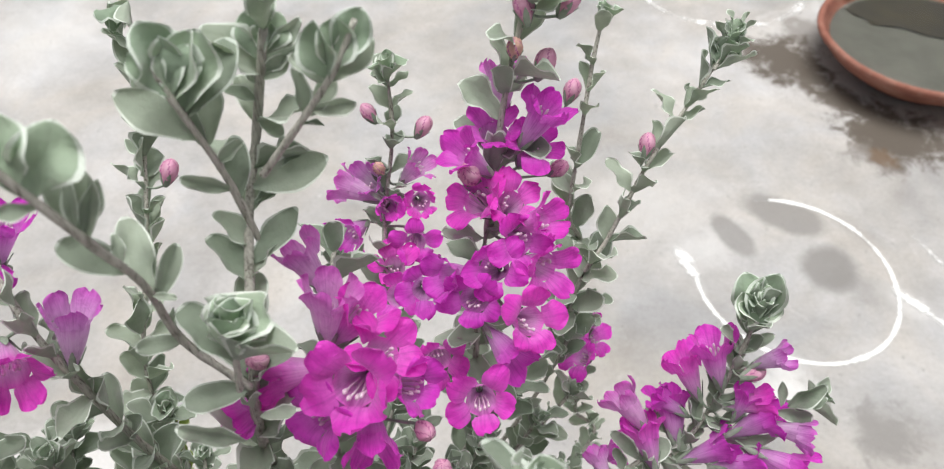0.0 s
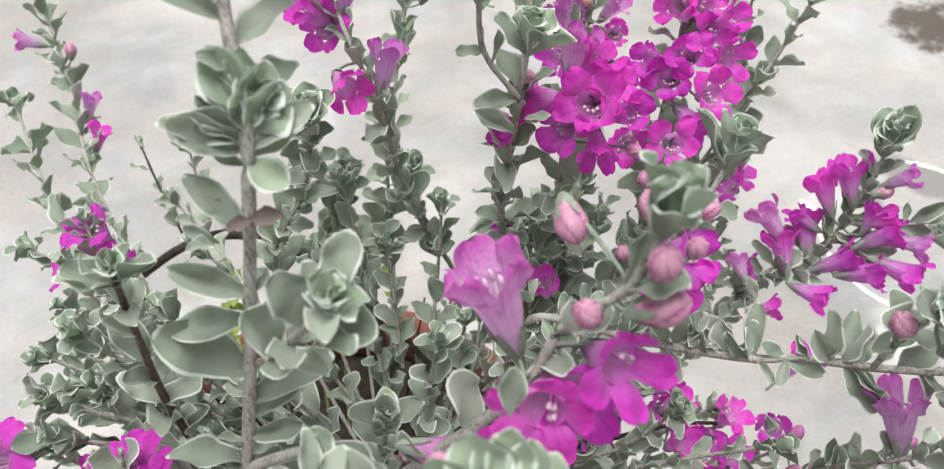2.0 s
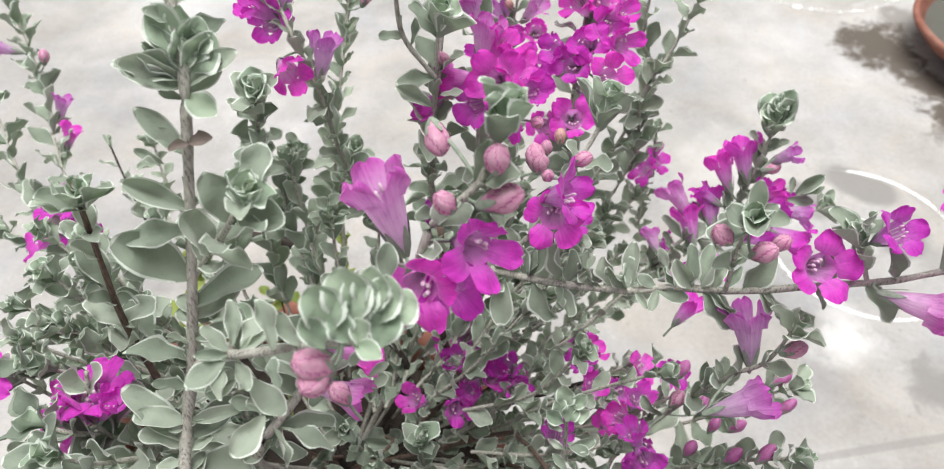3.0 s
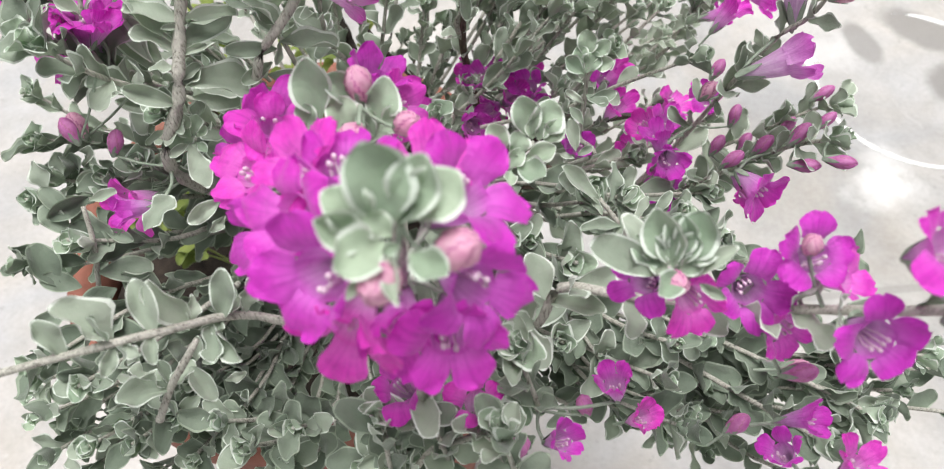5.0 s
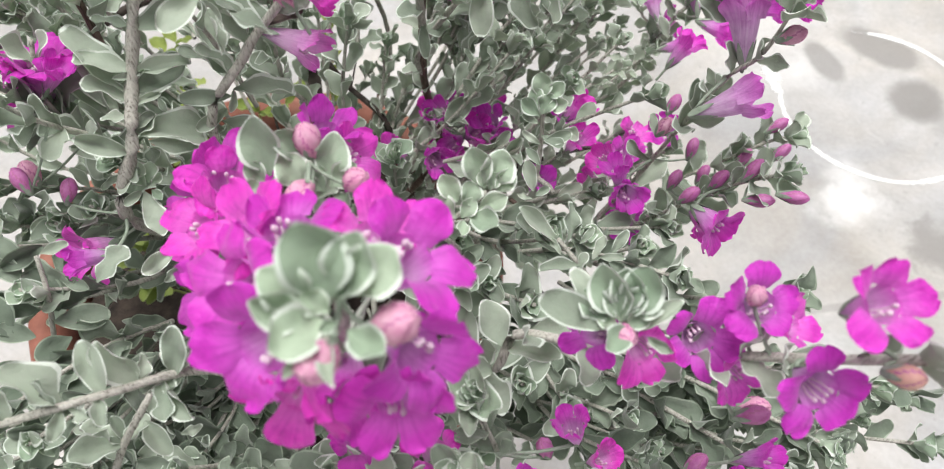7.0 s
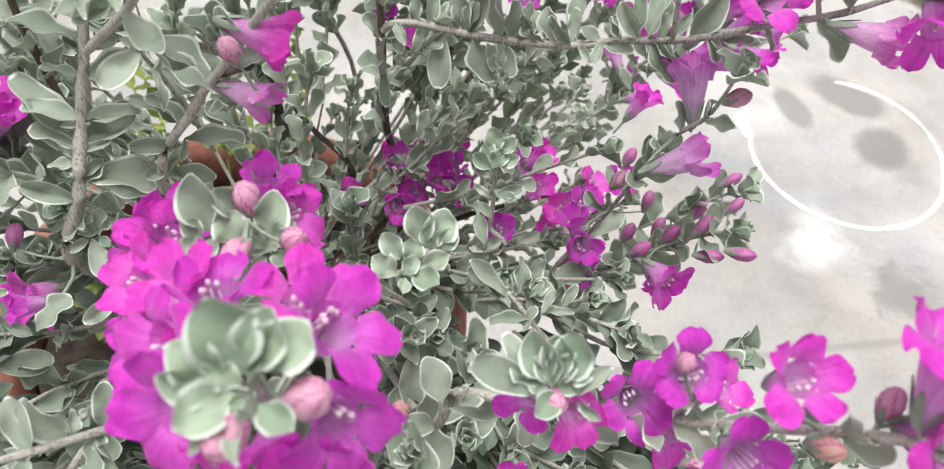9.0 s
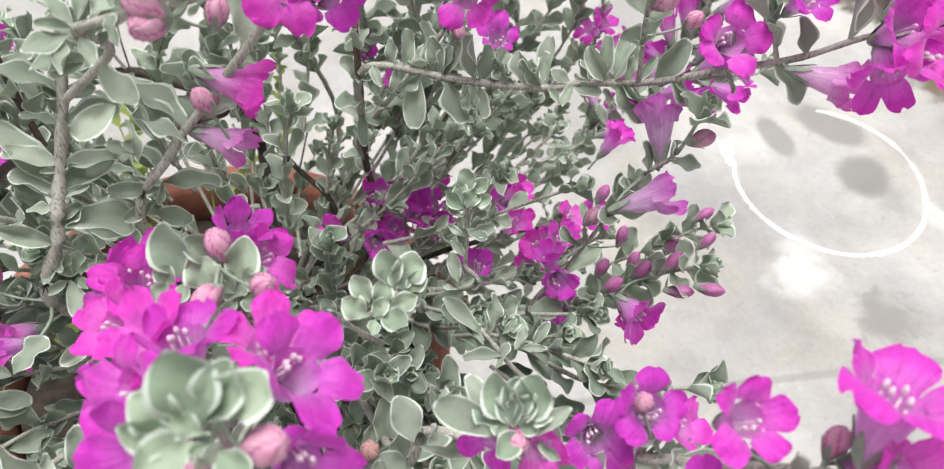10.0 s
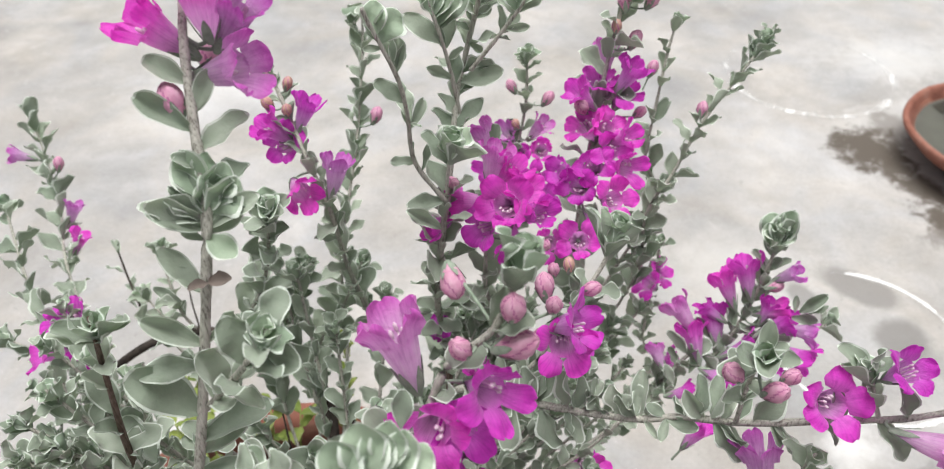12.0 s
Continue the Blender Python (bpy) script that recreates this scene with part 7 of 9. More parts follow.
single_leaf('curled', 0.0304, -0.0748, 0.7477, -0.70, -0.54, 0.46, 0.71, -0.41, 0.60, 0.0147)
single_leaf('curled', 0.0298, -0.0753, 0.7478, -0.72, -0.00, 0.69, 0.15, 0.03, 0.68, 0.0119)
single_leaf('curled', 0.0339, -0.0678, 0.7481, 0.81, -0.57, -0.17, 0.46, -0.56, 0.87, 0.0123)
single_leaf('curled', 0.0350, -0.0659, 0.7482, 0.02, 0.80, 0.59, 0.41, -0.19, 0.75, 0.0078)
single_leaf('curled', 0.0432, -0.0683, 0.7435, 0.94, 0.32, 0.11, 0.13, -0.05, 0.49, 0.0061)
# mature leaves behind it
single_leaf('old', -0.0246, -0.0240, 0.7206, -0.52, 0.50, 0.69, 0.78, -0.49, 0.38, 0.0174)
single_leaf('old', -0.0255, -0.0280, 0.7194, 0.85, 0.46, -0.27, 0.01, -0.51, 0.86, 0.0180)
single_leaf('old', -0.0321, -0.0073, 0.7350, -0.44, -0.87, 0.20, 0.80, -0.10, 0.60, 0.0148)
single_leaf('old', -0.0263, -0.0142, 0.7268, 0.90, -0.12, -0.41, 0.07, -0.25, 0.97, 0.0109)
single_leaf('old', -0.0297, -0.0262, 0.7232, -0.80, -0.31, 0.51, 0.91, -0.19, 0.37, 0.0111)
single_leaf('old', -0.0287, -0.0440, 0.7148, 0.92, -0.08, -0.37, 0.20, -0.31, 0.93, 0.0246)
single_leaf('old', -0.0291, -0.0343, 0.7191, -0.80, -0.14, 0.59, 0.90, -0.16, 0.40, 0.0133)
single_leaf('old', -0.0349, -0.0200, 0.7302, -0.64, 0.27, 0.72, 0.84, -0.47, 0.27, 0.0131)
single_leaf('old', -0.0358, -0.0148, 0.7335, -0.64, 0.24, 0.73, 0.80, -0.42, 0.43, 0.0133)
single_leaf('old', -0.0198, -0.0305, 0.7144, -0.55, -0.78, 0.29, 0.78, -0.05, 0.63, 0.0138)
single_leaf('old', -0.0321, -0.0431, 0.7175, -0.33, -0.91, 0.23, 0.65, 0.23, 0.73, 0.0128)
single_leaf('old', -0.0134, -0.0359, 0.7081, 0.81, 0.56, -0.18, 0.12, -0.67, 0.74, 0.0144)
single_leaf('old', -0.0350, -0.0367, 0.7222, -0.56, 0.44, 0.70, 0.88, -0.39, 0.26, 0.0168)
single_leaf('curled', -0.0047, -0.0306, 0.7698, 0.79, 0.56, -0.26, 0.10, -0.58, 0.81, 0.0078)
single_leaf('curled', 0.0091, -0.0321, 0.7592, 0.37, 0.89, 0.27, 0.13, -0.81, 0.57, 0.0137)
single_leaf('curled', 0.0269, -0.0164, 0.7574, -0.57, -0.82, 0.10, 0.68, -0.06, 0.73, 0.0122)
single_leaf('curled', 0.0289, -0.0197, 0.7543, -0.32, -0.95, -0.02, 0.64, 0.07, 0.77, 0.0072)
stem([(-0.0351, -0.0311, 0.6925), (-0.0280, -0.0281, 0.7146), (-0.0256, -0.0226, 0.7286), (-0.0276, -0.0150, 0.7410)], 0.0011, 0.0008, gap=0)
# low shoot with a pale tip
stem([(0.050, 0.030, 0.620), (0.091, -0.075, 0.713), (0.106, -0.077, 0.740), (0.118, -0.075, 0.751), (0.123, -0.071, 0.759)], 0.001056, 0.000792, gap=0.009, size=0.012, start=0.35, tip=9, tip_size=0.0105, single=True)
bloom(0.0975, -0.0700, 0.7633, -0.26, -0.10, 0.96, 0.66)
bloom(0.1172, -0.0676, 0.7562, 0.16, 0.04, 0.99, 0.65)
bloom(0.1414, -0.0671, 0.7353, 0.49, -0.13, 0.86, 0.60, BELL)
bloom(0.1534, -0.0511, 0.7442, -0.21, 0.09, 0.97, 0.62, BELL)
bloom(0.1656, -0.0501, 0.7191, 0.40, -0.15, 0.90, 0.59, BELL)
bloom(0.2096, -0.0502, 0.7374, 0.72, -0.04, 0.70, 0.63, BELL)
bloom(0.2024, -0.0592, 0.7324, -0.52, -0.03, 0.85, 0.60, BELL)
bloom(0.2163, -0.0663, 0.7500, 0.27, 0.16, 0.95, 0.58)
bloom(-0.0067, -0.0197, 0.7501, -0.71, -0.58, 0.40, 0.62, BELL)
bloom(-0.0271, 0.0356, 0.7774, 0.53, 0.37, 0.76, 0.61, BELL)
bud(0.1983, -0.0496, 0.7634, 0.85, 0.02, 0.53, 0.97, DEEP, 0.85)
bud(-0.0275, -0.0018, 0.7647, -0.46, 0.38, 0.80, 0.97, DEEP, 0.85)
bud(-0.0182, 0.0033, 0.7548, 0.25, 0.51, 0.82, 0.97, DEEP, 0.85)
bud(0.1915, -0.0510, 0.7272, 0.51, 0.32, 0.80, 0.97, DEEP, 0.85)
bud(0.1294, -0.0742, 0.7442, 0.28, 0.30, 0.91, 0.97, DEEP, 0.85)
bud(0.1470, -0.0502, 0.7216, -0.33, 0.20, 0.92, 0.97, DEEP, 0.85)
bud(0.1886, 0.1110, 0.7143, 0.43, 0.58, 0.69, 0.97, DEEP, 0.85)
# stems at the left
stem([(-0.020, 0.110, 0.580), (-0.033, 0.038, 0.743), (-0.040, 0.041, 0.768), (-0.040, 0.046, 0.780)], 0.001144, 0.000792, gap=0.0115, size=0.017, start=0.3, spread=1.1, kind='mixed')
bloom(-0.0394, 0.0428, 0.7739, -0.13, 0.24, 0.96, 1.04)
bloom(-0.0477, 0.0336, 0.7662, -0.56, -0.60, 0.57, 0.97)
bud(-0.0370, 0.0106, 0.7519, -0.23, 0.22, 0.95, 1.06)
bloom(-0.0167, -0.0084, 0.7343, -0.34, -0.81, 0.48, 0.88)
bloom(-0.0375, 0.0413, 0.7745, 0.11, 0.28, 0.95, 1.03)
bloom(-0.0828, 0.0379, 0.7751, -0.12, -0.50, 0.85, 1.05)
bloom(0.0700, 0.0385, 0.8190, 0.85, 0.10, -0.35, 0.86, BELL)
bloom(0.0640, 0.0330, 0.8000, 0.92, -0.10, -0.20, 0.84, PALE)
bud(0.0414, 0.0387, 0.8023, -0.28, 0.29, 0.91, 0.88)
bud(0.0558, 0.0417, 0.8099, 0.40, -0.13, 0.91, 0.88)
# far left stems
stem([(-0.050, 0.160, 0.560), (-0.135, 0.193, 0.625), (-0.190, 0.248, 0.650), (-0.217, 0.283, 0.665), (-0.235, 0.319, 0.678), (-0.253, 0.348, 0.699), (-0.274, 0.378, 0.729)], 0.001232, 0.000704, gap=0.0095, size=0.0195, start=0.4, tip=9, tip_size=0.014, tight=0.6)
bloom(-0.2705, 0.3417, 0.7093, -0.90, -0.21, 0.39, 0.80, PALE)
bud(-0.2388, 0.3410, 0.7039, 0.06, 0.49, 0.87, 1.14)
bloom(-0.2229, 0.3180, 0.6826, 0.29, 0.47, 0.84, 0.84, PALE)
bloom(-0.2139, 0.3010, 0.6693, 0.35, 0.45, 0.82, 0.81, BELL)
bloom(-0.1223, 0.1635, 0.7424, -0.21, -0.10, 0.97, 1.05)
bloom(-0.1350, 0.1506, 0.7294, -0.75, -0.37, 0.55, 1.02)
bloom(-0.1106, 0.1538, 0.7295, 0.65, -0.68, 0.33, 0.85)
stem([(-0.050, 0.140, 0.560), (-0.136, 0.157, 0.660), (-0.157, 0.180, 0.705), (-0.186, 0.215, 0.720), (-0.215, 0.256, 0.740)], 0.001144, 0.000704, gap=0.0095, size=0.017, start=0.3, tip=7, tip_size=0.011)
stem([(-0.040, 0.130, 0.570), (-0.105, 0.153, 0.697), (-0.122, 0.160, 0.731), (-0.127, 0.168, 0.748)], 0.001144, 0.000704, gap=0.009, size=0.0125, start=0.3, tip=6, tip_size=0.01)
# dark woody branches
stem([(0.000, 0.140, 0.520), (-0.024, 0.229, 0.577), (-0.031, 0.239, 0.600), (-0.043, 0.248, 0.623), (-0.082, 0.257, 0.621), (-0.123, 0.266, 0.620), (-0.160, 0.259, 0.610), (-0.201, 0.242, 0.584)], 0.004928, 0.002816, gap=0, mat=WOOD)
stem([(-0.123, 0.266, 0.620), (-0.131, 0.279, 0.633), (-0.136, 0.290, 0.643)], 0.000704, 0.000528, gap=0, mat=WOOD)
stem([(-0.156, 0.260, 0.610), (-0.180, 0.289, 0.640), (-0.192, 0.305, 0.655)], 0.001056, 0.000704, gap=0.012, size=0.0125, start=0.2, mat=WOOD)
stem([(-0.125, 0.266, 0.620), (-0.134, 0.267, 0.642), (-0.142, 0.280, 0.669), (-0.144, 0.289, 0.684)], 0.001056, 0.000704, gap=0.008, size=0.011, start=0.2, tip=7, tip_size=0.01)
stem([(0.000, 0.140, 0.520), (0.097, 0.147, 0.602), (0.128, 0.149, 0.622), (0.158, 0.155, 0.632), (0.184, 0.153, 0.642)], 0.001936, 0.00088, gap=0, mat=WOOD)
stem([(0.000, 0.140, 0.520), (0.046, 0.157, 0.616), (0.018, 0.174, 0.647), (-0.020, 0.209, 0.656)], 0.0022, 0.001408, gap=0, mat=WOOD)
# brown inner stems
stem([(0.000, 0.140, 0.520), (0.100, 0.126, 0.610), (0.117, 0.106, 0.645), (0.135, 0.074, 0.668)], 0.00176, 0.001056, gap=0, mat=BROWN)
stem([(0.000, 0.140, 0.520), (0.082, 0.153, 0.616), (0.096, 0.166, 0.661), (0.113, 0.164, 0.699)], 0.001232, 0.000792, gap=0.011, size=0.011, start=0.4)
# green shoot
stem([(-0.010, 0.200, 0.540), (-0.019, 0.262, 0.593), (-0.021, 0.275, 0.619), (-0.023, 0.285, 0.635)], 0.001056, 0.000704, gap=0.006, size=0.01, start=0.3, tip=6, tip_size=0.008, kind='lime')
bloom(0.0843, 0.1786, 0.7100, -0.10, -0.17, 0.98, 0.86, BELL)
bloom(0.1347, 0.1586, 0.7579, 0.22, -0.38, 0.90, 0.79)
bloom(0.0591, 0.2056, 0.7080, 0.54, -0.47, 0.70, 0.79, BELL)
bud(0.1164, 0.1658, 0.7515, -0.21, -0.03, 0.98, 0.97)
# small leafy shoots that fill the shrub's body
# Low shoots use the darker leaf colour that also holds their shade.
stem([(-0.010, 0.097, 0.692), (-0.029, 0.093, 0.728), (-0.044, 0.086, 0.770)], 0.0011, 0.0007, gap=0.0103, size=0.0109, start=0.02, tip=7, tip_size=0.0096, per=4, spread=0.7)
stem([(0.013, 0.052, 0.697), (0.006, 0.035, 0.727), (-0.000, 0.008, 0.769)], 0.0011, 0.0007, gap=0.0121, size=0.0127, start=0.02, tip=8, tip_size=0.0094, per=4, spread=0.7)
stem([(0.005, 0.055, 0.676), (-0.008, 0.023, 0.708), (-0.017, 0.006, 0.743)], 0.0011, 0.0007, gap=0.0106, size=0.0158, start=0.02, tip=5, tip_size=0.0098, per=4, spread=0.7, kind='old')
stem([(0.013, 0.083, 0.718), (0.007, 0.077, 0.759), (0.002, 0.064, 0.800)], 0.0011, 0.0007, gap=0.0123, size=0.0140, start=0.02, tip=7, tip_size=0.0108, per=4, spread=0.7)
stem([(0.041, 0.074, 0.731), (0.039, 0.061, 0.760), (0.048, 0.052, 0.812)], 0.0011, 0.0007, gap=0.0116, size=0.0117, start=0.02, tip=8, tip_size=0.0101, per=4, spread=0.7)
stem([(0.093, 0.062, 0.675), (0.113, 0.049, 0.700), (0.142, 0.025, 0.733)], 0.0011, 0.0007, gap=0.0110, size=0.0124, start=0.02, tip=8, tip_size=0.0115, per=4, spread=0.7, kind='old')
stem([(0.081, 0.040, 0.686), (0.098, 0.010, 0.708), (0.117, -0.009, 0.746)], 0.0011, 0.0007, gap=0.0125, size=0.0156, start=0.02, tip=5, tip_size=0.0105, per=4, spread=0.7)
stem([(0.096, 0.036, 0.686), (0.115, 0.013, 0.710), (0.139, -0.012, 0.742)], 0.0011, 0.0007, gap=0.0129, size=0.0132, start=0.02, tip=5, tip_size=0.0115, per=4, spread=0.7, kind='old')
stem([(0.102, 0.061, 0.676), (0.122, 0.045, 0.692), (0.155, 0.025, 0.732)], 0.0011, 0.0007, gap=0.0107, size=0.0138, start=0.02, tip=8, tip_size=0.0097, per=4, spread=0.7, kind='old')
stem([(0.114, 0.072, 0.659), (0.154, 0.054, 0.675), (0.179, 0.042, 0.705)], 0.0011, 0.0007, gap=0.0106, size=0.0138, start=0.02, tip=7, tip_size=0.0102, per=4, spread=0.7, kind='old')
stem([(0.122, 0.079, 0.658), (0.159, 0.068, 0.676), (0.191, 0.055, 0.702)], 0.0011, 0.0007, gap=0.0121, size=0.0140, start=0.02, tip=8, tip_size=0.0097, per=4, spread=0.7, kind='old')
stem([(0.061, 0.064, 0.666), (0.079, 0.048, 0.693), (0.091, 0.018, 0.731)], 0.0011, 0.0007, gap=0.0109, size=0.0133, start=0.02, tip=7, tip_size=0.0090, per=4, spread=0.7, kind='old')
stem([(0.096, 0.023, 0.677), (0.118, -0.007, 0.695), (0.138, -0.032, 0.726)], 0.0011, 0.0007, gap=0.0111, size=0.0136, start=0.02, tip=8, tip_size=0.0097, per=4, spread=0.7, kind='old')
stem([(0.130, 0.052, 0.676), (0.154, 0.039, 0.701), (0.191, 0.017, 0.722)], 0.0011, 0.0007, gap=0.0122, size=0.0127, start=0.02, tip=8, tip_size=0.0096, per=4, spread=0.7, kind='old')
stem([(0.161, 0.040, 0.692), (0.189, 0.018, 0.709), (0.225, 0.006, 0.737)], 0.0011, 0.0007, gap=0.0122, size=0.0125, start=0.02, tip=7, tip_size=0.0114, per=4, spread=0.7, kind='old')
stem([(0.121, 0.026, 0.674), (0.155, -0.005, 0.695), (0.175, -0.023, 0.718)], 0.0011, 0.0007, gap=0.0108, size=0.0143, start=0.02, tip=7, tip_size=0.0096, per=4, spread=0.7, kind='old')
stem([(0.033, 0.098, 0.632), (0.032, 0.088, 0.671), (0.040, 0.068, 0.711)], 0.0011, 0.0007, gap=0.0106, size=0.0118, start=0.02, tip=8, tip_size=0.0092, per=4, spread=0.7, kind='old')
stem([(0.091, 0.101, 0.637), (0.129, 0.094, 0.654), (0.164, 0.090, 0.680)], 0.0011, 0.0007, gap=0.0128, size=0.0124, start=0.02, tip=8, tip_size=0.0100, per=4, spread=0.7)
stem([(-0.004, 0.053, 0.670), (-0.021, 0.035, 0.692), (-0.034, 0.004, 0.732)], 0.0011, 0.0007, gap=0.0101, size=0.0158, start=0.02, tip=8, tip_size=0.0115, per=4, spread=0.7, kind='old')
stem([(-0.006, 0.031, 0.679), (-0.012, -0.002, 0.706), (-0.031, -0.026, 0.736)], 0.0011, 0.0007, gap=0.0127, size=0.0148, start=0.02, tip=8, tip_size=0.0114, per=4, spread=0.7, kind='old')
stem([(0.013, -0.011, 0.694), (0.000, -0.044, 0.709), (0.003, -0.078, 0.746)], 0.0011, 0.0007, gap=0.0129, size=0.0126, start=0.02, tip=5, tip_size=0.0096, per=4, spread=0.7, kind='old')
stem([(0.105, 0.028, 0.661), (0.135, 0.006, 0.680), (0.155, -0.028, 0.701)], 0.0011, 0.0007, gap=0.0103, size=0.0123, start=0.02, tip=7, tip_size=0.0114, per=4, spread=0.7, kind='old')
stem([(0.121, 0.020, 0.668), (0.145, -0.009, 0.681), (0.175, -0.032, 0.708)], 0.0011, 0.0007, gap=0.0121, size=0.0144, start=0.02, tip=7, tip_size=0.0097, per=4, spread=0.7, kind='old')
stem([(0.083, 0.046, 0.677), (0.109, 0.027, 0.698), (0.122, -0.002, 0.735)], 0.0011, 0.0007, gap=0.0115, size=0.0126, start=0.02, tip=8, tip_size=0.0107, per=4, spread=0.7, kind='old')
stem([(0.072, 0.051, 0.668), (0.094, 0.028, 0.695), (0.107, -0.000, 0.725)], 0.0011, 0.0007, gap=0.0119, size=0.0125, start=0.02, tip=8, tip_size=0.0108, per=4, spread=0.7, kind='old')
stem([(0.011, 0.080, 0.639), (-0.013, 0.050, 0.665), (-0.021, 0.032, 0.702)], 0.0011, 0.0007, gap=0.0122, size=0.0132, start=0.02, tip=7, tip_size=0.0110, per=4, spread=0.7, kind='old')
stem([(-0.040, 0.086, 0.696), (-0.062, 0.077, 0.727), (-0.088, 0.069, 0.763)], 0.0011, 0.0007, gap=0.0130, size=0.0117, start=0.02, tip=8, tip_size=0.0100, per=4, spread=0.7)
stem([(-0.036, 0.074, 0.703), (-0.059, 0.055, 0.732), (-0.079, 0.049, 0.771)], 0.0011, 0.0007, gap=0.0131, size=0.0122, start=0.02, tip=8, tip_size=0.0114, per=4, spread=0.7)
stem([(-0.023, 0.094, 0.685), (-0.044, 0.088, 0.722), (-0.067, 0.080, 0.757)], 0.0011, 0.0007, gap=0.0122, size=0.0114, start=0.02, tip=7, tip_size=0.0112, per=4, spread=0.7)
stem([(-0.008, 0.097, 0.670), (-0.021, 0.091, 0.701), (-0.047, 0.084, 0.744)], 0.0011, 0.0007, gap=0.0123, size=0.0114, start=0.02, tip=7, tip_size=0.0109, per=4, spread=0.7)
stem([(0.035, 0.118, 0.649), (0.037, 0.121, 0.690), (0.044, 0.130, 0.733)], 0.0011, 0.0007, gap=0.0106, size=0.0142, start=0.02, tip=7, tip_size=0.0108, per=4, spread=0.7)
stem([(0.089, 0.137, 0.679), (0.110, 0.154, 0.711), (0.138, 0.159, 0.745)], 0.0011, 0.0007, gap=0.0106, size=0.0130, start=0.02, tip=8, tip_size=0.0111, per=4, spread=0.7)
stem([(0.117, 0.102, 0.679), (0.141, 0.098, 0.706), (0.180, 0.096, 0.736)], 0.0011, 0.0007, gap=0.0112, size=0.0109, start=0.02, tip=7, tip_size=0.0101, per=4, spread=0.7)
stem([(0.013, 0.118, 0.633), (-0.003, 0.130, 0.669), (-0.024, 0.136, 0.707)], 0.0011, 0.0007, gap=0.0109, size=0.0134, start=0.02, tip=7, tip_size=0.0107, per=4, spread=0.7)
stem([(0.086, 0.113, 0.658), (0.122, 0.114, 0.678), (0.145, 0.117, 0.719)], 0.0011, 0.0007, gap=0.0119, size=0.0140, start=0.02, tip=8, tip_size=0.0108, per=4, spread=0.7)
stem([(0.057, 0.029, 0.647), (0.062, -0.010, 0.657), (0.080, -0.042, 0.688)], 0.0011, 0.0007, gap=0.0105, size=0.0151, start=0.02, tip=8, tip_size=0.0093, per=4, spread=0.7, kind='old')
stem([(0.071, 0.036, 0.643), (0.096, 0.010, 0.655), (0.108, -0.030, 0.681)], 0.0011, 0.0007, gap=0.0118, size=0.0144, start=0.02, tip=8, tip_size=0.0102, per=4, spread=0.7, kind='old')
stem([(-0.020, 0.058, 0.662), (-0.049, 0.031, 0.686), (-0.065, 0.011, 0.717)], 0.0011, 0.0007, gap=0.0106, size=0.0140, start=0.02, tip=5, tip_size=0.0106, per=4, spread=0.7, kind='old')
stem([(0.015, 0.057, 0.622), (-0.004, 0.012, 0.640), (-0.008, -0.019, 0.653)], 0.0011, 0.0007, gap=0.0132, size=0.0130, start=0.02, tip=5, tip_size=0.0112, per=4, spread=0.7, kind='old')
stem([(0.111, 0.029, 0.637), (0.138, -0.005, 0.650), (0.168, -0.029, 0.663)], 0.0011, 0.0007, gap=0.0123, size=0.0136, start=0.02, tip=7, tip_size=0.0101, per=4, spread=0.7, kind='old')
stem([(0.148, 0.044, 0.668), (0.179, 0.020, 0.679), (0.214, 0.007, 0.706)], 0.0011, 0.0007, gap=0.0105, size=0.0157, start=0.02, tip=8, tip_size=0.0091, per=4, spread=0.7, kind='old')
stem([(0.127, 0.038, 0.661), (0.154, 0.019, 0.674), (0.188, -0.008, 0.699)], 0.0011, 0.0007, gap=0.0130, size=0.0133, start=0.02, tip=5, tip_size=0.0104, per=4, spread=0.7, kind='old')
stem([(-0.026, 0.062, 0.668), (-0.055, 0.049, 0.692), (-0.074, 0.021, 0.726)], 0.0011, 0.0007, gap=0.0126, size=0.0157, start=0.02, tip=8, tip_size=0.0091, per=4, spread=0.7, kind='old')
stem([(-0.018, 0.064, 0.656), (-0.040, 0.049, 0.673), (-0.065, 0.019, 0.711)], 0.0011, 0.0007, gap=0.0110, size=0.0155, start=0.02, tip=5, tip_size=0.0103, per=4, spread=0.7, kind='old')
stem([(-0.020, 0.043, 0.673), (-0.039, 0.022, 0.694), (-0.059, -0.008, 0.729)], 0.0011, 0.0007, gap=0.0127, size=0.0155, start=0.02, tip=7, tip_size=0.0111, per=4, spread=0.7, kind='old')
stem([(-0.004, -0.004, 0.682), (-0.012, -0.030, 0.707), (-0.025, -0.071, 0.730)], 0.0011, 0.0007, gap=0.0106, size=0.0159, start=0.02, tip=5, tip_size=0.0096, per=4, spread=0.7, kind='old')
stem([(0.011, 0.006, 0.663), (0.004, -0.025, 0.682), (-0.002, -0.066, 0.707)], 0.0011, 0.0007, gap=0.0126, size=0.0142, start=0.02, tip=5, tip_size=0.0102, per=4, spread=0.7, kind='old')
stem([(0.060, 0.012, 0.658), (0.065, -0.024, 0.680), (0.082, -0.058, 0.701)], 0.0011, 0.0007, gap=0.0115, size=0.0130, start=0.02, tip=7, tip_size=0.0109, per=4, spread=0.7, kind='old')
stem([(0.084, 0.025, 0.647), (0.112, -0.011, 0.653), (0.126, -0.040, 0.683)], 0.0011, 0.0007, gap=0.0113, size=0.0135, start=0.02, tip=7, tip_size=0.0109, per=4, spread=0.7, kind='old')
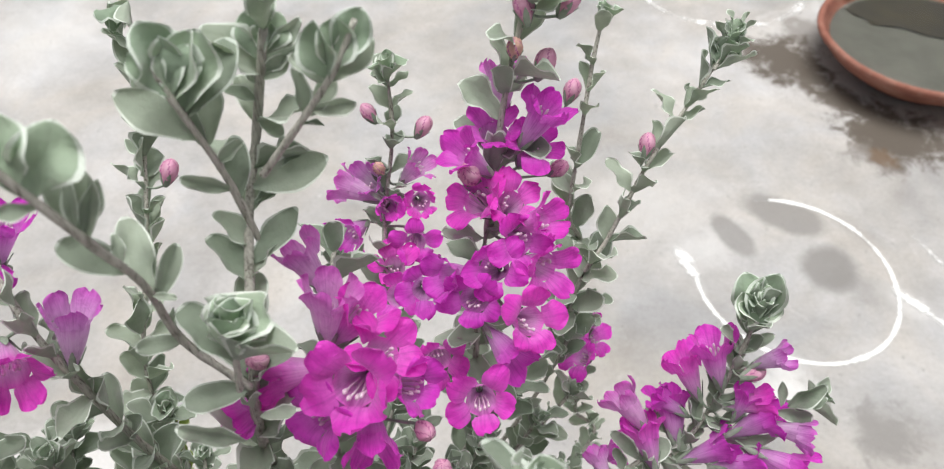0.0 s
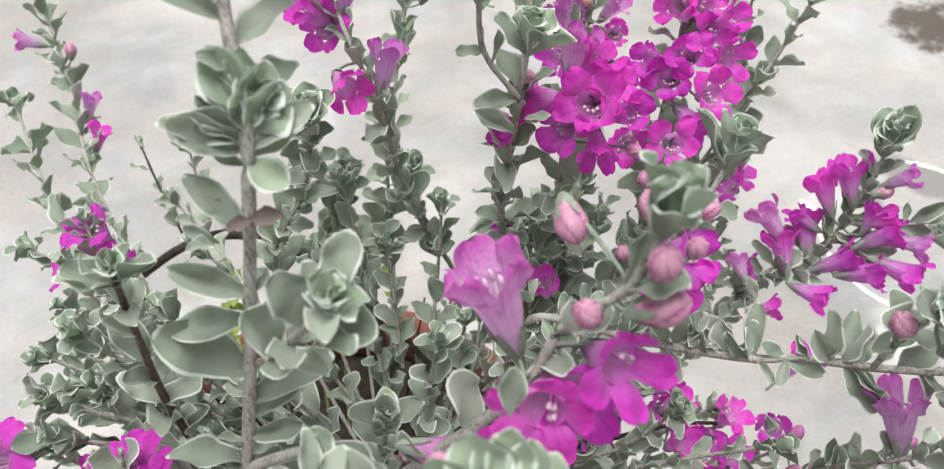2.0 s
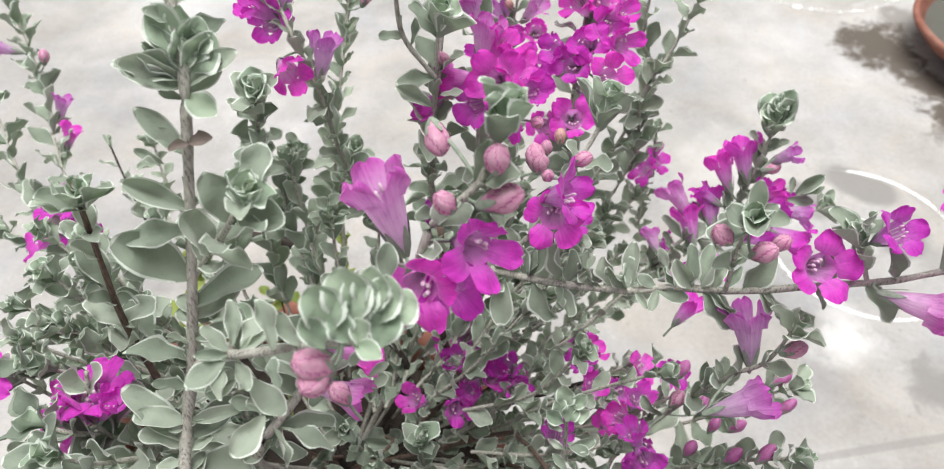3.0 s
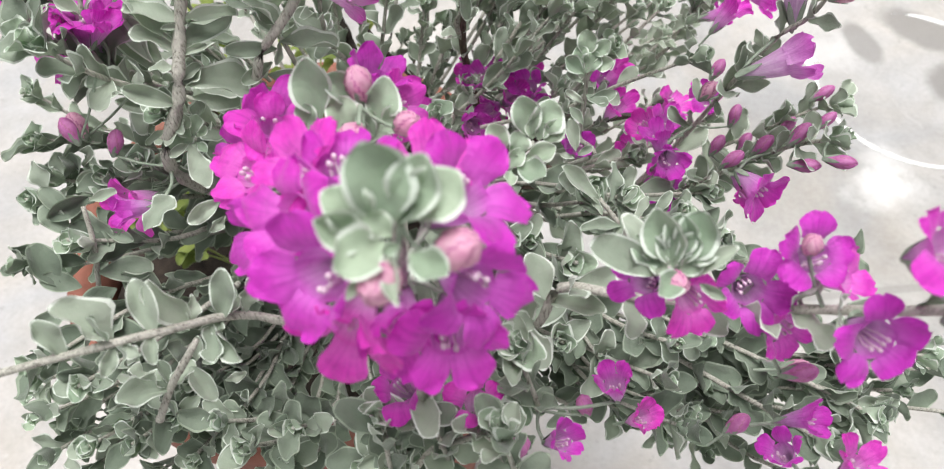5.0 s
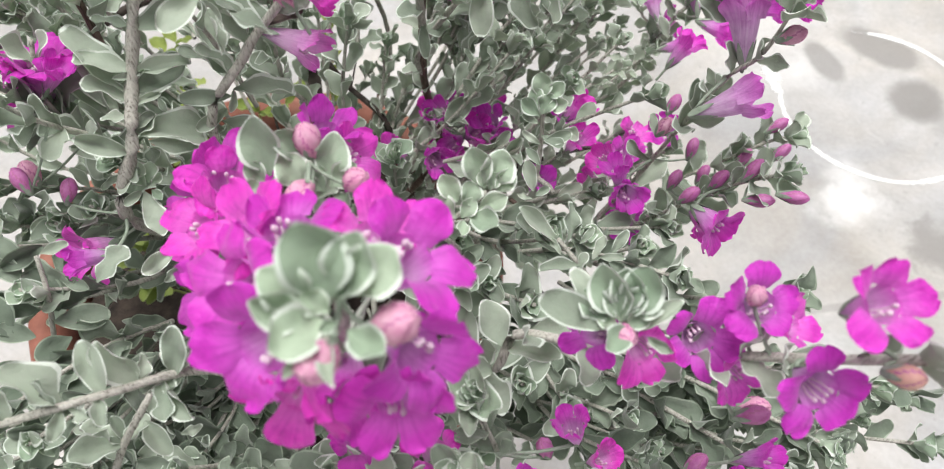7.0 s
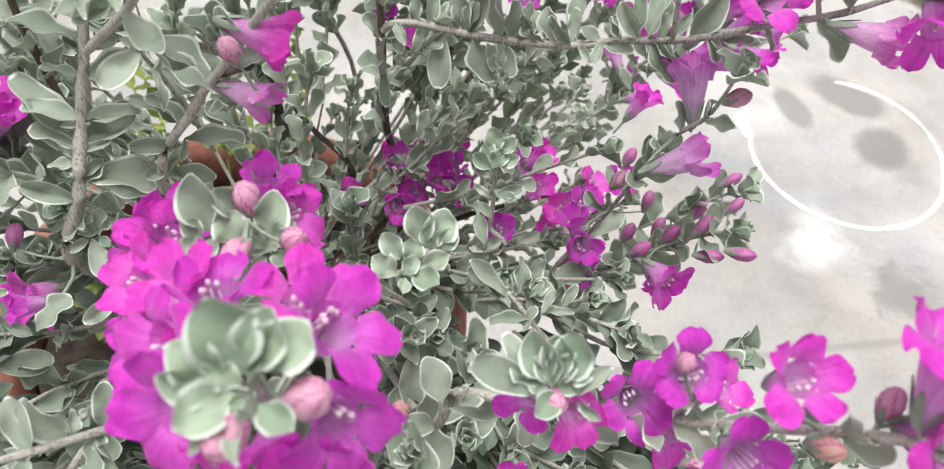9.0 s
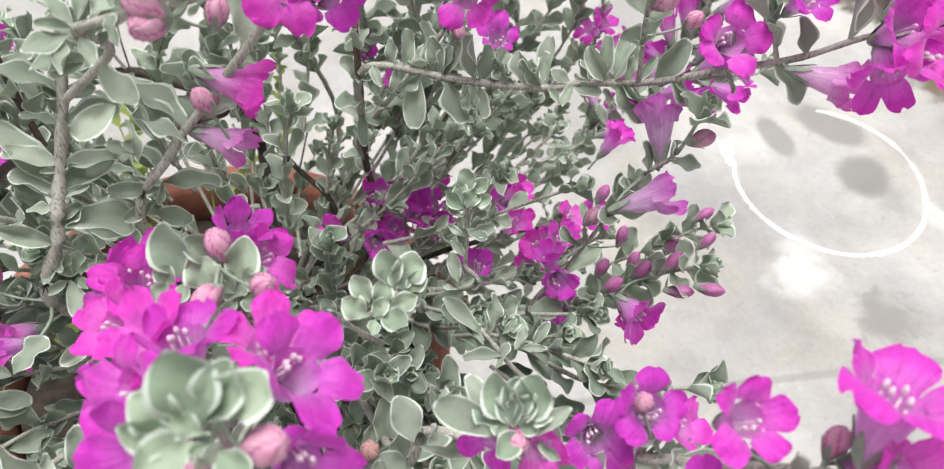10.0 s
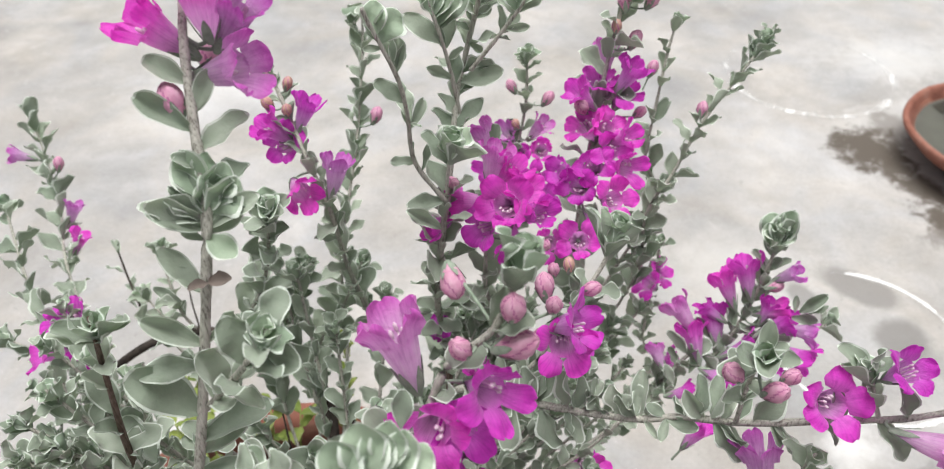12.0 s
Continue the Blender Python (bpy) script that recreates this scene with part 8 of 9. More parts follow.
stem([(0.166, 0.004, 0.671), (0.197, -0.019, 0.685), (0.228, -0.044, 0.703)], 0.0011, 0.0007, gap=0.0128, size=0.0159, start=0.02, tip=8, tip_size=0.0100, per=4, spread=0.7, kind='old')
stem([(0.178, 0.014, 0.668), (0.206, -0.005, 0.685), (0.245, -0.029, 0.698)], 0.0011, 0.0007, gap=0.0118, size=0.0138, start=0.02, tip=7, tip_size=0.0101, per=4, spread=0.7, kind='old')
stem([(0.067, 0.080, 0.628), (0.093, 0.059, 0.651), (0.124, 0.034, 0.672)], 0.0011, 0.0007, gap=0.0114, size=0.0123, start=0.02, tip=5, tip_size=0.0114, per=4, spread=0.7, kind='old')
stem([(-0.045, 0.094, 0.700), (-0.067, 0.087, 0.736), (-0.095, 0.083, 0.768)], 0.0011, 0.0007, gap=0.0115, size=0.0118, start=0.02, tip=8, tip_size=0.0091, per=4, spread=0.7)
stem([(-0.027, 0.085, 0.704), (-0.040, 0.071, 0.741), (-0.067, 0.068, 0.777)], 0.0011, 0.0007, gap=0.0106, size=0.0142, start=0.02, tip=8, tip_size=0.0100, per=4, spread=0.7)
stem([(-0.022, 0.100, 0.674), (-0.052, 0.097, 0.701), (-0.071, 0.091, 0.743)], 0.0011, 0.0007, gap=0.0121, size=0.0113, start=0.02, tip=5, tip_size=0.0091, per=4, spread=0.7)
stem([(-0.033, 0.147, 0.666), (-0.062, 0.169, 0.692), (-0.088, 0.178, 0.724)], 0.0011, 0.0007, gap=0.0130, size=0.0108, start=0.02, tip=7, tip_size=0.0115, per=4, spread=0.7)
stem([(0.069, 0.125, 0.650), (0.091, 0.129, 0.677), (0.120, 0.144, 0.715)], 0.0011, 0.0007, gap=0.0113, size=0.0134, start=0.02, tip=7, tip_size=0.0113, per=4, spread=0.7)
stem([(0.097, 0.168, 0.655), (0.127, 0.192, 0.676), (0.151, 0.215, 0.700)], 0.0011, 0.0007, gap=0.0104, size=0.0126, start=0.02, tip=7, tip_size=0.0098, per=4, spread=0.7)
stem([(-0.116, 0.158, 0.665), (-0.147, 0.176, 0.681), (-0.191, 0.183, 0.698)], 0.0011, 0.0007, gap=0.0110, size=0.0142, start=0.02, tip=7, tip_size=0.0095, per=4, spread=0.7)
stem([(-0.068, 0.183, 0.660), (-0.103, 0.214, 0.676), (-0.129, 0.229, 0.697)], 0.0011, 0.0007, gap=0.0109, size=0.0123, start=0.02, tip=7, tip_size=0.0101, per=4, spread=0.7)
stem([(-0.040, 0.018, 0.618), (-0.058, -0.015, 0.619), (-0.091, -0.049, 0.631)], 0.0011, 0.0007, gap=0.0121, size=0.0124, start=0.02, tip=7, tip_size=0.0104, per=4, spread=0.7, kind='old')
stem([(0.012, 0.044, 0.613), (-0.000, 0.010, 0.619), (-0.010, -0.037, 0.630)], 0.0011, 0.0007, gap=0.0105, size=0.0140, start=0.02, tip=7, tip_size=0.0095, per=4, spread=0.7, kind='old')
stem([(0.135, 0.042, 0.616), (0.164, 0.018, 0.620), (0.206, -0.004, 0.626)], 0.0011, 0.0007, gap=0.0132, size=0.0124, start=0.02, tip=5, tip_size=0.0098, per=4, spread=0.7, kind='old')
stem([(-0.002, 0.021, 0.616), (-0.021, -0.013, 0.622), (-0.030, -0.058, 0.630)], 0.0011, 0.0007, gap=0.0129, size=0.0137, start=0.02, tip=7, tip_size=0.0115, per=4, spread=0.7, kind='old')
stem([(0.080, 0.035, 0.614), (0.101, -0.006, 0.612), (0.127, -0.034, 0.627)], 0.0011, 0.0007, gap=0.0114, size=0.0143, start=0.02, tip=5, tip_size=0.0102, per=4, spread=0.7, kind='old')
stem([(0.139, 0.028, 0.616), (0.173, 0.001, 0.616), (0.206, -0.023, 0.626)], 0.0011, 0.0007, gap=0.0114, size=0.0141, start=0.02, tip=7, tip_size=0.0099, per=4, spread=0.7, kind='old')
stem([(-0.002, 0.008, 0.611), (-0.010, -0.037, 0.605), (-0.028, -0.072, 0.620)], 0.0011, 0.0007, gap=0.0125, size=0.0143, start=0.02, tip=7, tip_size=0.0105, per=4, spread=0.7, kind='old')
stem([(0.040, 0.023, 0.609), (0.039, -0.018, 0.606), (0.051, -0.061, 0.618)], 0.0011, 0.0007, gap=0.0123, size=0.0128, start=0.02, tip=7, tip_size=0.0102, per=4, spread=0.7, kind='old')
stem([(0.085, 0.023, 0.609), (0.110, -0.017, 0.605), (0.129, -0.049, 0.617)], 0.0011, 0.0007, gap=0.0107, size=0.0126, start=0.02, tip=7, tip_size=0.0101, per=4, spread=0.7, kind='old')
stem([(-0.048, 0.050, 0.629), (-0.085, 0.029, 0.639), (-0.112, 0.001, 0.654)], 0.0011, 0.0007, gap=0.0109, size=0.0146, start=0.02, tip=8, tip_size=0.0109, per=4, spread=0.7, kind='old')
stem([(-0.006, 0.033, 0.628), (-0.025, -0.004, 0.643), (-0.040, -0.040, 0.654)], 0.0011, 0.0007, gap=0.0120, size=0.0131, start=0.02, tip=8, tip_size=0.0111, per=4, spread=0.7, kind='old')
stem([(-0.019, 0.010, 0.630), (-0.044, -0.031, 0.631), (-0.054, -0.064, 0.652)], 0.0011, 0.0007, gap=0.0114, size=0.0137, start=0.02, tip=8, tip_size=0.0093, per=4, spread=0.7, kind='old')
stem([(0.021, 0.027, 0.626), (0.012, -0.015, 0.634), (0.013, -0.054, 0.651)], 0.0011, 0.0007, gap=0.0110, size=0.0158, start=0.02, tip=8, tip_size=0.0094, per=4, spread=0.7, kind='old')
stem([(0.145, 0.036, 0.635), (0.180, 0.006, 0.638), (0.215, -0.008, 0.656)], 0.0011, 0.0007, gap=0.0110, size=0.0153, start=0.02, tip=7, tip_size=0.0098, per=4, spread=0.7, kind='old')
stem([(0.126, 0.025, 0.635), (0.156, -0.003, 0.639), (0.187, -0.030, 0.657)], 0.0011, 0.0007, gap=0.0116, size=0.0125, start=0.02, tip=8, tip_size=0.0108, per=4, spread=0.7, kind='old')
stem([(0.172, 0.008, 0.638), (0.211, -0.024, 0.641), (0.240, -0.040, 0.656)], 0.0011, 0.0007, gap=0.0128, size=0.0145, start=0.02, tip=7, tip_size=0.0102, per=4, spread=0.7, kind='old')
stem([(0.052, 0.141, 0.626), (0.072, 0.164, 0.639), (0.092, 0.199, 0.674)], 0.0011, 0.0007, gap=0.0108, size=0.0140, start=0.02, tip=8, tip_size=0.0111, per=4, spread=0.7)
stem([(0.085, 0.163, 0.637), (0.111, 0.197, 0.648), (0.141, 0.215, 0.674)], 0.0011, 0.0007, gap=0.0104, size=0.0138, start=0.02, tip=5, tip_size=0.0111, per=4, spread=0.7)
stem([(0.097, 0.164, 0.630), (0.124, 0.192, 0.633), (0.160, 0.214, 0.659)], 0.0011, 0.0007, gap=0.0121, size=0.0136, start=0.02, tip=5, tip_size=0.0113, per=4, spread=0.7)
stem([(0.107, 0.160, 0.627), (0.136, 0.178, 0.635), (0.175, 0.205, 0.651)], 0.0011, 0.0007, gap=0.0125, size=0.0124, start=0.02, tip=7, tip_size=0.0091, per=4, spread=0.7)
stem([(0.054, 0.168, 0.621), (0.076, 0.202, 0.626), (0.085, 0.243, 0.647)], 0.0011, 0.0007, gap=0.0130, size=0.0115, start=0.02, tip=5, tip_size=0.0098, per=4, spread=0.7)
stem([(0.035, 0.138, 0.610), (0.046, 0.180, 0.614), (0.048, 0.217, 0.638)], 0.0011, 0.0007, gap=0.0106, size=0.0119, start=0.02, tip=8, tip_size=0.0094, per=4, spread=0.7, kind='old')
stem([(0.028, 0.138, 0.604), (0.016, 0.179, 0.608), (0.020, 0.222, 0.616)], 0.0011, 0.0007, gap=0.0132, size=0.0114, start=0.02, tip=5, tip_size=0.0093, per=4, spread=0.7, kind='old')
stem([(0.085, 0.180, 0.631), (0.105, 0.217, 0.640), (0.135, 0.243, 0.659)], 0.0011, 0.0007, gap=0.0113, size=0.0126, start=0.02, tip=7, tip_size=0.0099, per=4, spread=0.7)
stem([(-0.052, 0.110, 0.641), (-0.094, 0.110, 0.657), (-0.128, 0.110, 0.679)], 0.0011, 0.0007, gap=0.0106, size=0.0134, start=0.02, tip=7, tip_size=0.0098, per=4, spread=0.7)
stem([(-0.057, 0.095, 0.644), (-0.103, 0.085, 0.656), (-0.132, 0.083, 0.682)], 0.0011, 0.0007, gap=0.0102, size=0.0129, start=0.02, tip=7, tip_size=0.0094, per=4, spread=0.7)
stem([(-0.018, 0.076, 0.639), (-0.053, 0.062, 0.661), (-0.076, 0.036, 0.686)], 0.0011, 0.0007, gap=0.0111, size=0.0139, start=0.02, tip=8, tip_size=0.0098, per=4, spread=0.7, kind='old')

stem([(0.057, 0.155, 0.661), (0.068, 0.171, 0.686), (0.085, 0.202, 0.726)], 0.0011, 0.0007, gap=0.0124, size=0.0135, start=0.02, tip=8, tip_size=0.0100, per=4, spread=0.7)
stem([(0.045, 0.150, 0.619), (0.051, 0.187, 0.635), (0.073, 0.222, 0.655)], 0.0011, 0.0007, gap=0.0131, size=0.0111, start=0.02, tip=5, tip_size=0.0100, per=4, spread=0.7)
stem([(0.113, 0.188, 0.627), (0.147, 0.222, 0.626), (0.173, 0.245, 0.647)], 0.0011, 0.0007, gap=0.0109, size=0.0115, start=0.02, tip=5, tip_size=0.0099, per=4, spread=0.7)
stem([(0.040, 0.162, 0.613), (0.046, 0.196, 0.616), (0.056, 0.243, 0.634)], 0.0011, 0.0007, gap=0.0118, size=0.0122, start=0.02, tip=7, tip_size=0.0104, per=4, spread=0.7, kind='old')
stem([(0.124, 0.178, 0.625), (0.155, 0.201, 0.623), (0.191, 0.227, 0.644)], 0.0011, 0.0007, gap=0.0118, size=0.0125, start=0.02, tip=7, tip_size=0.0103, per=4, spread=0.7)
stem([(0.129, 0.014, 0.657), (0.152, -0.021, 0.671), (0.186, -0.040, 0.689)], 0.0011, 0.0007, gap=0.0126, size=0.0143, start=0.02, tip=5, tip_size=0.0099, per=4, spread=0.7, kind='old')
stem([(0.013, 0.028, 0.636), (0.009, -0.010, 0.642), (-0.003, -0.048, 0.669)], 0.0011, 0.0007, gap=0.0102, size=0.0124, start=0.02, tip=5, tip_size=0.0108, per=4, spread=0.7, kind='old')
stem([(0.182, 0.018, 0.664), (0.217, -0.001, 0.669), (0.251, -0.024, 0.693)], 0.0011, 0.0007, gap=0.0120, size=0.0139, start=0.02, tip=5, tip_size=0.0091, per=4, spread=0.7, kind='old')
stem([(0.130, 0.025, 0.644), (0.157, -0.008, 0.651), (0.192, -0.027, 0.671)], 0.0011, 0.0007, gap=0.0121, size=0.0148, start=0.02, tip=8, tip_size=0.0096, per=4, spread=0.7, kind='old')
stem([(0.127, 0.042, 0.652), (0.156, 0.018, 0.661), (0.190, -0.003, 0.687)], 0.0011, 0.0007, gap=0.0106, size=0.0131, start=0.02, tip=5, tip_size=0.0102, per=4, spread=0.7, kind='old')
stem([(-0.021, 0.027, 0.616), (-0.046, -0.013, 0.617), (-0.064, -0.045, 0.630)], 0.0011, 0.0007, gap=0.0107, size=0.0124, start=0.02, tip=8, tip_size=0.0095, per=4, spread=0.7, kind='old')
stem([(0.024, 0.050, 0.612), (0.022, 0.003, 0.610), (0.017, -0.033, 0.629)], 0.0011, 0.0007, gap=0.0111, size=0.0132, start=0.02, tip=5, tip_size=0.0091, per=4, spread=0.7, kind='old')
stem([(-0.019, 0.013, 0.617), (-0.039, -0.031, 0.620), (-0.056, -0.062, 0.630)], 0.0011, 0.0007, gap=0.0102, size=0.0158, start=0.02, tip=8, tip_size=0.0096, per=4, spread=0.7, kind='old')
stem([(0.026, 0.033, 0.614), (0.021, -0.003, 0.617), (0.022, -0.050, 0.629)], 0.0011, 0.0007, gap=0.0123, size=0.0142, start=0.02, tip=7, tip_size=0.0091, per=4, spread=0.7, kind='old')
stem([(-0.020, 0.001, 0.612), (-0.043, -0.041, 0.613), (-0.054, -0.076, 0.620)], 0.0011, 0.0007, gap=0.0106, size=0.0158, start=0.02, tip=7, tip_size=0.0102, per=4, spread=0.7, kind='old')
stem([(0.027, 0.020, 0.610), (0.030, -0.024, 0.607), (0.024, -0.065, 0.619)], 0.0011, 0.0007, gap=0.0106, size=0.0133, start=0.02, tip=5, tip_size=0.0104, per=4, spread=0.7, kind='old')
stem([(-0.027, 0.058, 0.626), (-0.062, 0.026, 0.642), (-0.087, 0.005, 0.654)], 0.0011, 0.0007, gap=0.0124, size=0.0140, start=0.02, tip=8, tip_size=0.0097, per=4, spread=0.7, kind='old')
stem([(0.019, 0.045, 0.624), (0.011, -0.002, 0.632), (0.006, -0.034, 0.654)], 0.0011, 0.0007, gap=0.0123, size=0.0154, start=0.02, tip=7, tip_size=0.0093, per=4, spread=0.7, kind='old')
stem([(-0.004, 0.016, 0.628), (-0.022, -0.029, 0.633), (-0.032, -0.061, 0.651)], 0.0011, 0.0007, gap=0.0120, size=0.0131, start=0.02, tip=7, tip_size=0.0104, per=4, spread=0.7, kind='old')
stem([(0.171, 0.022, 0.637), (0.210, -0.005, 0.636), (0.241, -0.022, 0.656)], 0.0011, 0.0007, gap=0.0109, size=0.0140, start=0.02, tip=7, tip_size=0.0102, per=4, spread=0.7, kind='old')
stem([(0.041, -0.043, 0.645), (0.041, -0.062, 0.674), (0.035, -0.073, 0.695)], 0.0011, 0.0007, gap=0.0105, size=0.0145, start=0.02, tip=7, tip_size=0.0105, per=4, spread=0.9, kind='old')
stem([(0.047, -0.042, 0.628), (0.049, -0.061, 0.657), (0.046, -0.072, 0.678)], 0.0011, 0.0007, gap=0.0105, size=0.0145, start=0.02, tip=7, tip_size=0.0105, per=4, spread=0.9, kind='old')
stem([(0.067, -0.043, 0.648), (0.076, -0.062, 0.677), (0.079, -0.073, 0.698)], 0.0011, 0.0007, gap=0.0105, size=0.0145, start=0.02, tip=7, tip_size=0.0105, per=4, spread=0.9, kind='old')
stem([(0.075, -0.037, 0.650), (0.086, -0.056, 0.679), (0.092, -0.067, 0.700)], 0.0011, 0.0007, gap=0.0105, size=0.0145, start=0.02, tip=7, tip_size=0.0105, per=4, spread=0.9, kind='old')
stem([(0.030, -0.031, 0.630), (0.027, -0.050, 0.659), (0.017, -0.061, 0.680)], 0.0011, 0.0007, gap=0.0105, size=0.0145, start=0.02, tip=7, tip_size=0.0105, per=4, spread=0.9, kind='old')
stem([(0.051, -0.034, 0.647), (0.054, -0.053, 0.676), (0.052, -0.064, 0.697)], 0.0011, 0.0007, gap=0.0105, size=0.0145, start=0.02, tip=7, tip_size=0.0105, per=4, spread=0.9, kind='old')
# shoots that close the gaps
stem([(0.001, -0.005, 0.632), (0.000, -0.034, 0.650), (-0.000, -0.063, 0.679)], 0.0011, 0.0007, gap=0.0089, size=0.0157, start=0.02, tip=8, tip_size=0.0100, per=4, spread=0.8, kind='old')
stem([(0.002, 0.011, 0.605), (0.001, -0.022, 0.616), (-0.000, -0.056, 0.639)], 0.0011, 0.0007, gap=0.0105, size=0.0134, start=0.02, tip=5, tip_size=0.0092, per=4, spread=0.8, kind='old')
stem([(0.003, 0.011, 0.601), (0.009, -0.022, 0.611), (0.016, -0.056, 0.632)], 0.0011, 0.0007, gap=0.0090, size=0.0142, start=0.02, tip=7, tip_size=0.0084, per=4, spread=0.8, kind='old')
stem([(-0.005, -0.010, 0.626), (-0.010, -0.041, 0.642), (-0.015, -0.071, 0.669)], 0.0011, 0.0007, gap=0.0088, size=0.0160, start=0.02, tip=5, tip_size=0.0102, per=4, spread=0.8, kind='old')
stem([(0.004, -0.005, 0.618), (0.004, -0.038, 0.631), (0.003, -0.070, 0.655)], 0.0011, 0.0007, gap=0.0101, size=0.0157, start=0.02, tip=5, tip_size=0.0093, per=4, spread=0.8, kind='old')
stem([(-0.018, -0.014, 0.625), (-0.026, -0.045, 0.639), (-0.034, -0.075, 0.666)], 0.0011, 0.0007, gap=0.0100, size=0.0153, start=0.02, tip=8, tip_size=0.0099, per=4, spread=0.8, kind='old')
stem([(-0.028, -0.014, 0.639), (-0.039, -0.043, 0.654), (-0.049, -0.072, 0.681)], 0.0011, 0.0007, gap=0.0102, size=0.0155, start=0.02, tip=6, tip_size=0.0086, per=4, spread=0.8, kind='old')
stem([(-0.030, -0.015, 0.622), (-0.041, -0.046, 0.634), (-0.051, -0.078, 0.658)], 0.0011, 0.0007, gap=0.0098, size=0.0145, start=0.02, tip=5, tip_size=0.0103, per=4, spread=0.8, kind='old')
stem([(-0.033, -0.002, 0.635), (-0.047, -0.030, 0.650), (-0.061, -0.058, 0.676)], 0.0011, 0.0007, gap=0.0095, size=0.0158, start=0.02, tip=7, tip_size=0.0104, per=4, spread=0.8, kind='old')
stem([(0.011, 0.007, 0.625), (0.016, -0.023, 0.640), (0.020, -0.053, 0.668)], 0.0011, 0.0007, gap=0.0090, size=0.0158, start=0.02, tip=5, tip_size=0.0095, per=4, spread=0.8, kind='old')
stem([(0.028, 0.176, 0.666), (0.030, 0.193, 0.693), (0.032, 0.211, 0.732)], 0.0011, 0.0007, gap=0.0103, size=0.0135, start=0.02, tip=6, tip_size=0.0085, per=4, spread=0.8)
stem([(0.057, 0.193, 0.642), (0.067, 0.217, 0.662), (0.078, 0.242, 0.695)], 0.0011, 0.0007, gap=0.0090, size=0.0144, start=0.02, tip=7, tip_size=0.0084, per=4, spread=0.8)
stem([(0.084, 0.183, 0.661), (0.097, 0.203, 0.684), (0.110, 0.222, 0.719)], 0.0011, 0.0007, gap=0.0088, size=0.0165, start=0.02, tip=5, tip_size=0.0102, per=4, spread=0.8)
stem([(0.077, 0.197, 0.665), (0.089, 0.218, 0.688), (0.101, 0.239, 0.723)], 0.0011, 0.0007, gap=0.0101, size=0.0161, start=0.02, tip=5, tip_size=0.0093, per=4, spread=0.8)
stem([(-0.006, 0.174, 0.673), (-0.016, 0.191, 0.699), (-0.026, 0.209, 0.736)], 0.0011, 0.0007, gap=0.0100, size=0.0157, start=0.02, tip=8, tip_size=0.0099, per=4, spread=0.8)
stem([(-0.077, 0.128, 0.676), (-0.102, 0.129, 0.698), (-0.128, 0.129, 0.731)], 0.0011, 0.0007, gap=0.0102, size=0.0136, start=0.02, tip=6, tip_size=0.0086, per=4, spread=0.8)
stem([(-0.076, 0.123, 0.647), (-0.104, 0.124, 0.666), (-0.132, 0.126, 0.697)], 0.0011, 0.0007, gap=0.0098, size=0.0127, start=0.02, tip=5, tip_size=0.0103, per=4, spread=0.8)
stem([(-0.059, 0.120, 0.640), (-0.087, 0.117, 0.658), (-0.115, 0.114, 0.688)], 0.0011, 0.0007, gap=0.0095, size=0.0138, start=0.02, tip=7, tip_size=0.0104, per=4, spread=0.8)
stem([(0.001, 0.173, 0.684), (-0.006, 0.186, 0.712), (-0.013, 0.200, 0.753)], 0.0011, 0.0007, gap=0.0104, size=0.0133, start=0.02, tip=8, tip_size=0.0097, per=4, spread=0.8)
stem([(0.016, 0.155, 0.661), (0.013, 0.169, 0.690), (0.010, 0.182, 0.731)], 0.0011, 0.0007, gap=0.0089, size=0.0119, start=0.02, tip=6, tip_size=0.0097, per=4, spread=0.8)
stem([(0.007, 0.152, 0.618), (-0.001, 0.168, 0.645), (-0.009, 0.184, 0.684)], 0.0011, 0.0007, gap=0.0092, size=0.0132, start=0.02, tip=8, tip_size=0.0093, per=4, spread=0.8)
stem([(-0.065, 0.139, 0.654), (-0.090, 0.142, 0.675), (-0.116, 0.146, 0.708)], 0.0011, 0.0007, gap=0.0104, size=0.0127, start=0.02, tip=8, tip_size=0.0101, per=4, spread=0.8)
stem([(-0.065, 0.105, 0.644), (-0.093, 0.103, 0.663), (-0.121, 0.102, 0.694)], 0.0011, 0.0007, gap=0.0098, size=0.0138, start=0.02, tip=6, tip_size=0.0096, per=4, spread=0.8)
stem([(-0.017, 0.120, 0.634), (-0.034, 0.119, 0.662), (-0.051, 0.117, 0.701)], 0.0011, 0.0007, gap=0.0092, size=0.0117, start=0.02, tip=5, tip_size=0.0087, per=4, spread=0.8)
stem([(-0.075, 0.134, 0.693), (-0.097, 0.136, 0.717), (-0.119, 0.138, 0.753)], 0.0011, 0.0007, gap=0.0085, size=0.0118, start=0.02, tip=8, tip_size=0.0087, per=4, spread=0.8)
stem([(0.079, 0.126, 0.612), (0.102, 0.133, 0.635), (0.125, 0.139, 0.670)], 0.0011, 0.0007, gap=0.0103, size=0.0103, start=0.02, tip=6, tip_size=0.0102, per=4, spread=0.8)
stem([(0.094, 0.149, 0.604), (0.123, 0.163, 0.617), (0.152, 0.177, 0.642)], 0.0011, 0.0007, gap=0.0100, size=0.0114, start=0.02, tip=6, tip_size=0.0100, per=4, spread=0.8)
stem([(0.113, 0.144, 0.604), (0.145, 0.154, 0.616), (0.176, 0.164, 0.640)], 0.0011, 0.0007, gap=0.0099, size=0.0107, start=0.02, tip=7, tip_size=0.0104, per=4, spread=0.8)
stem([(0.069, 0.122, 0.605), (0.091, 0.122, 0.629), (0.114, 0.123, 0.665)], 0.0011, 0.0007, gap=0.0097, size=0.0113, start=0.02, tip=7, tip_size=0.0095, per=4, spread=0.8)
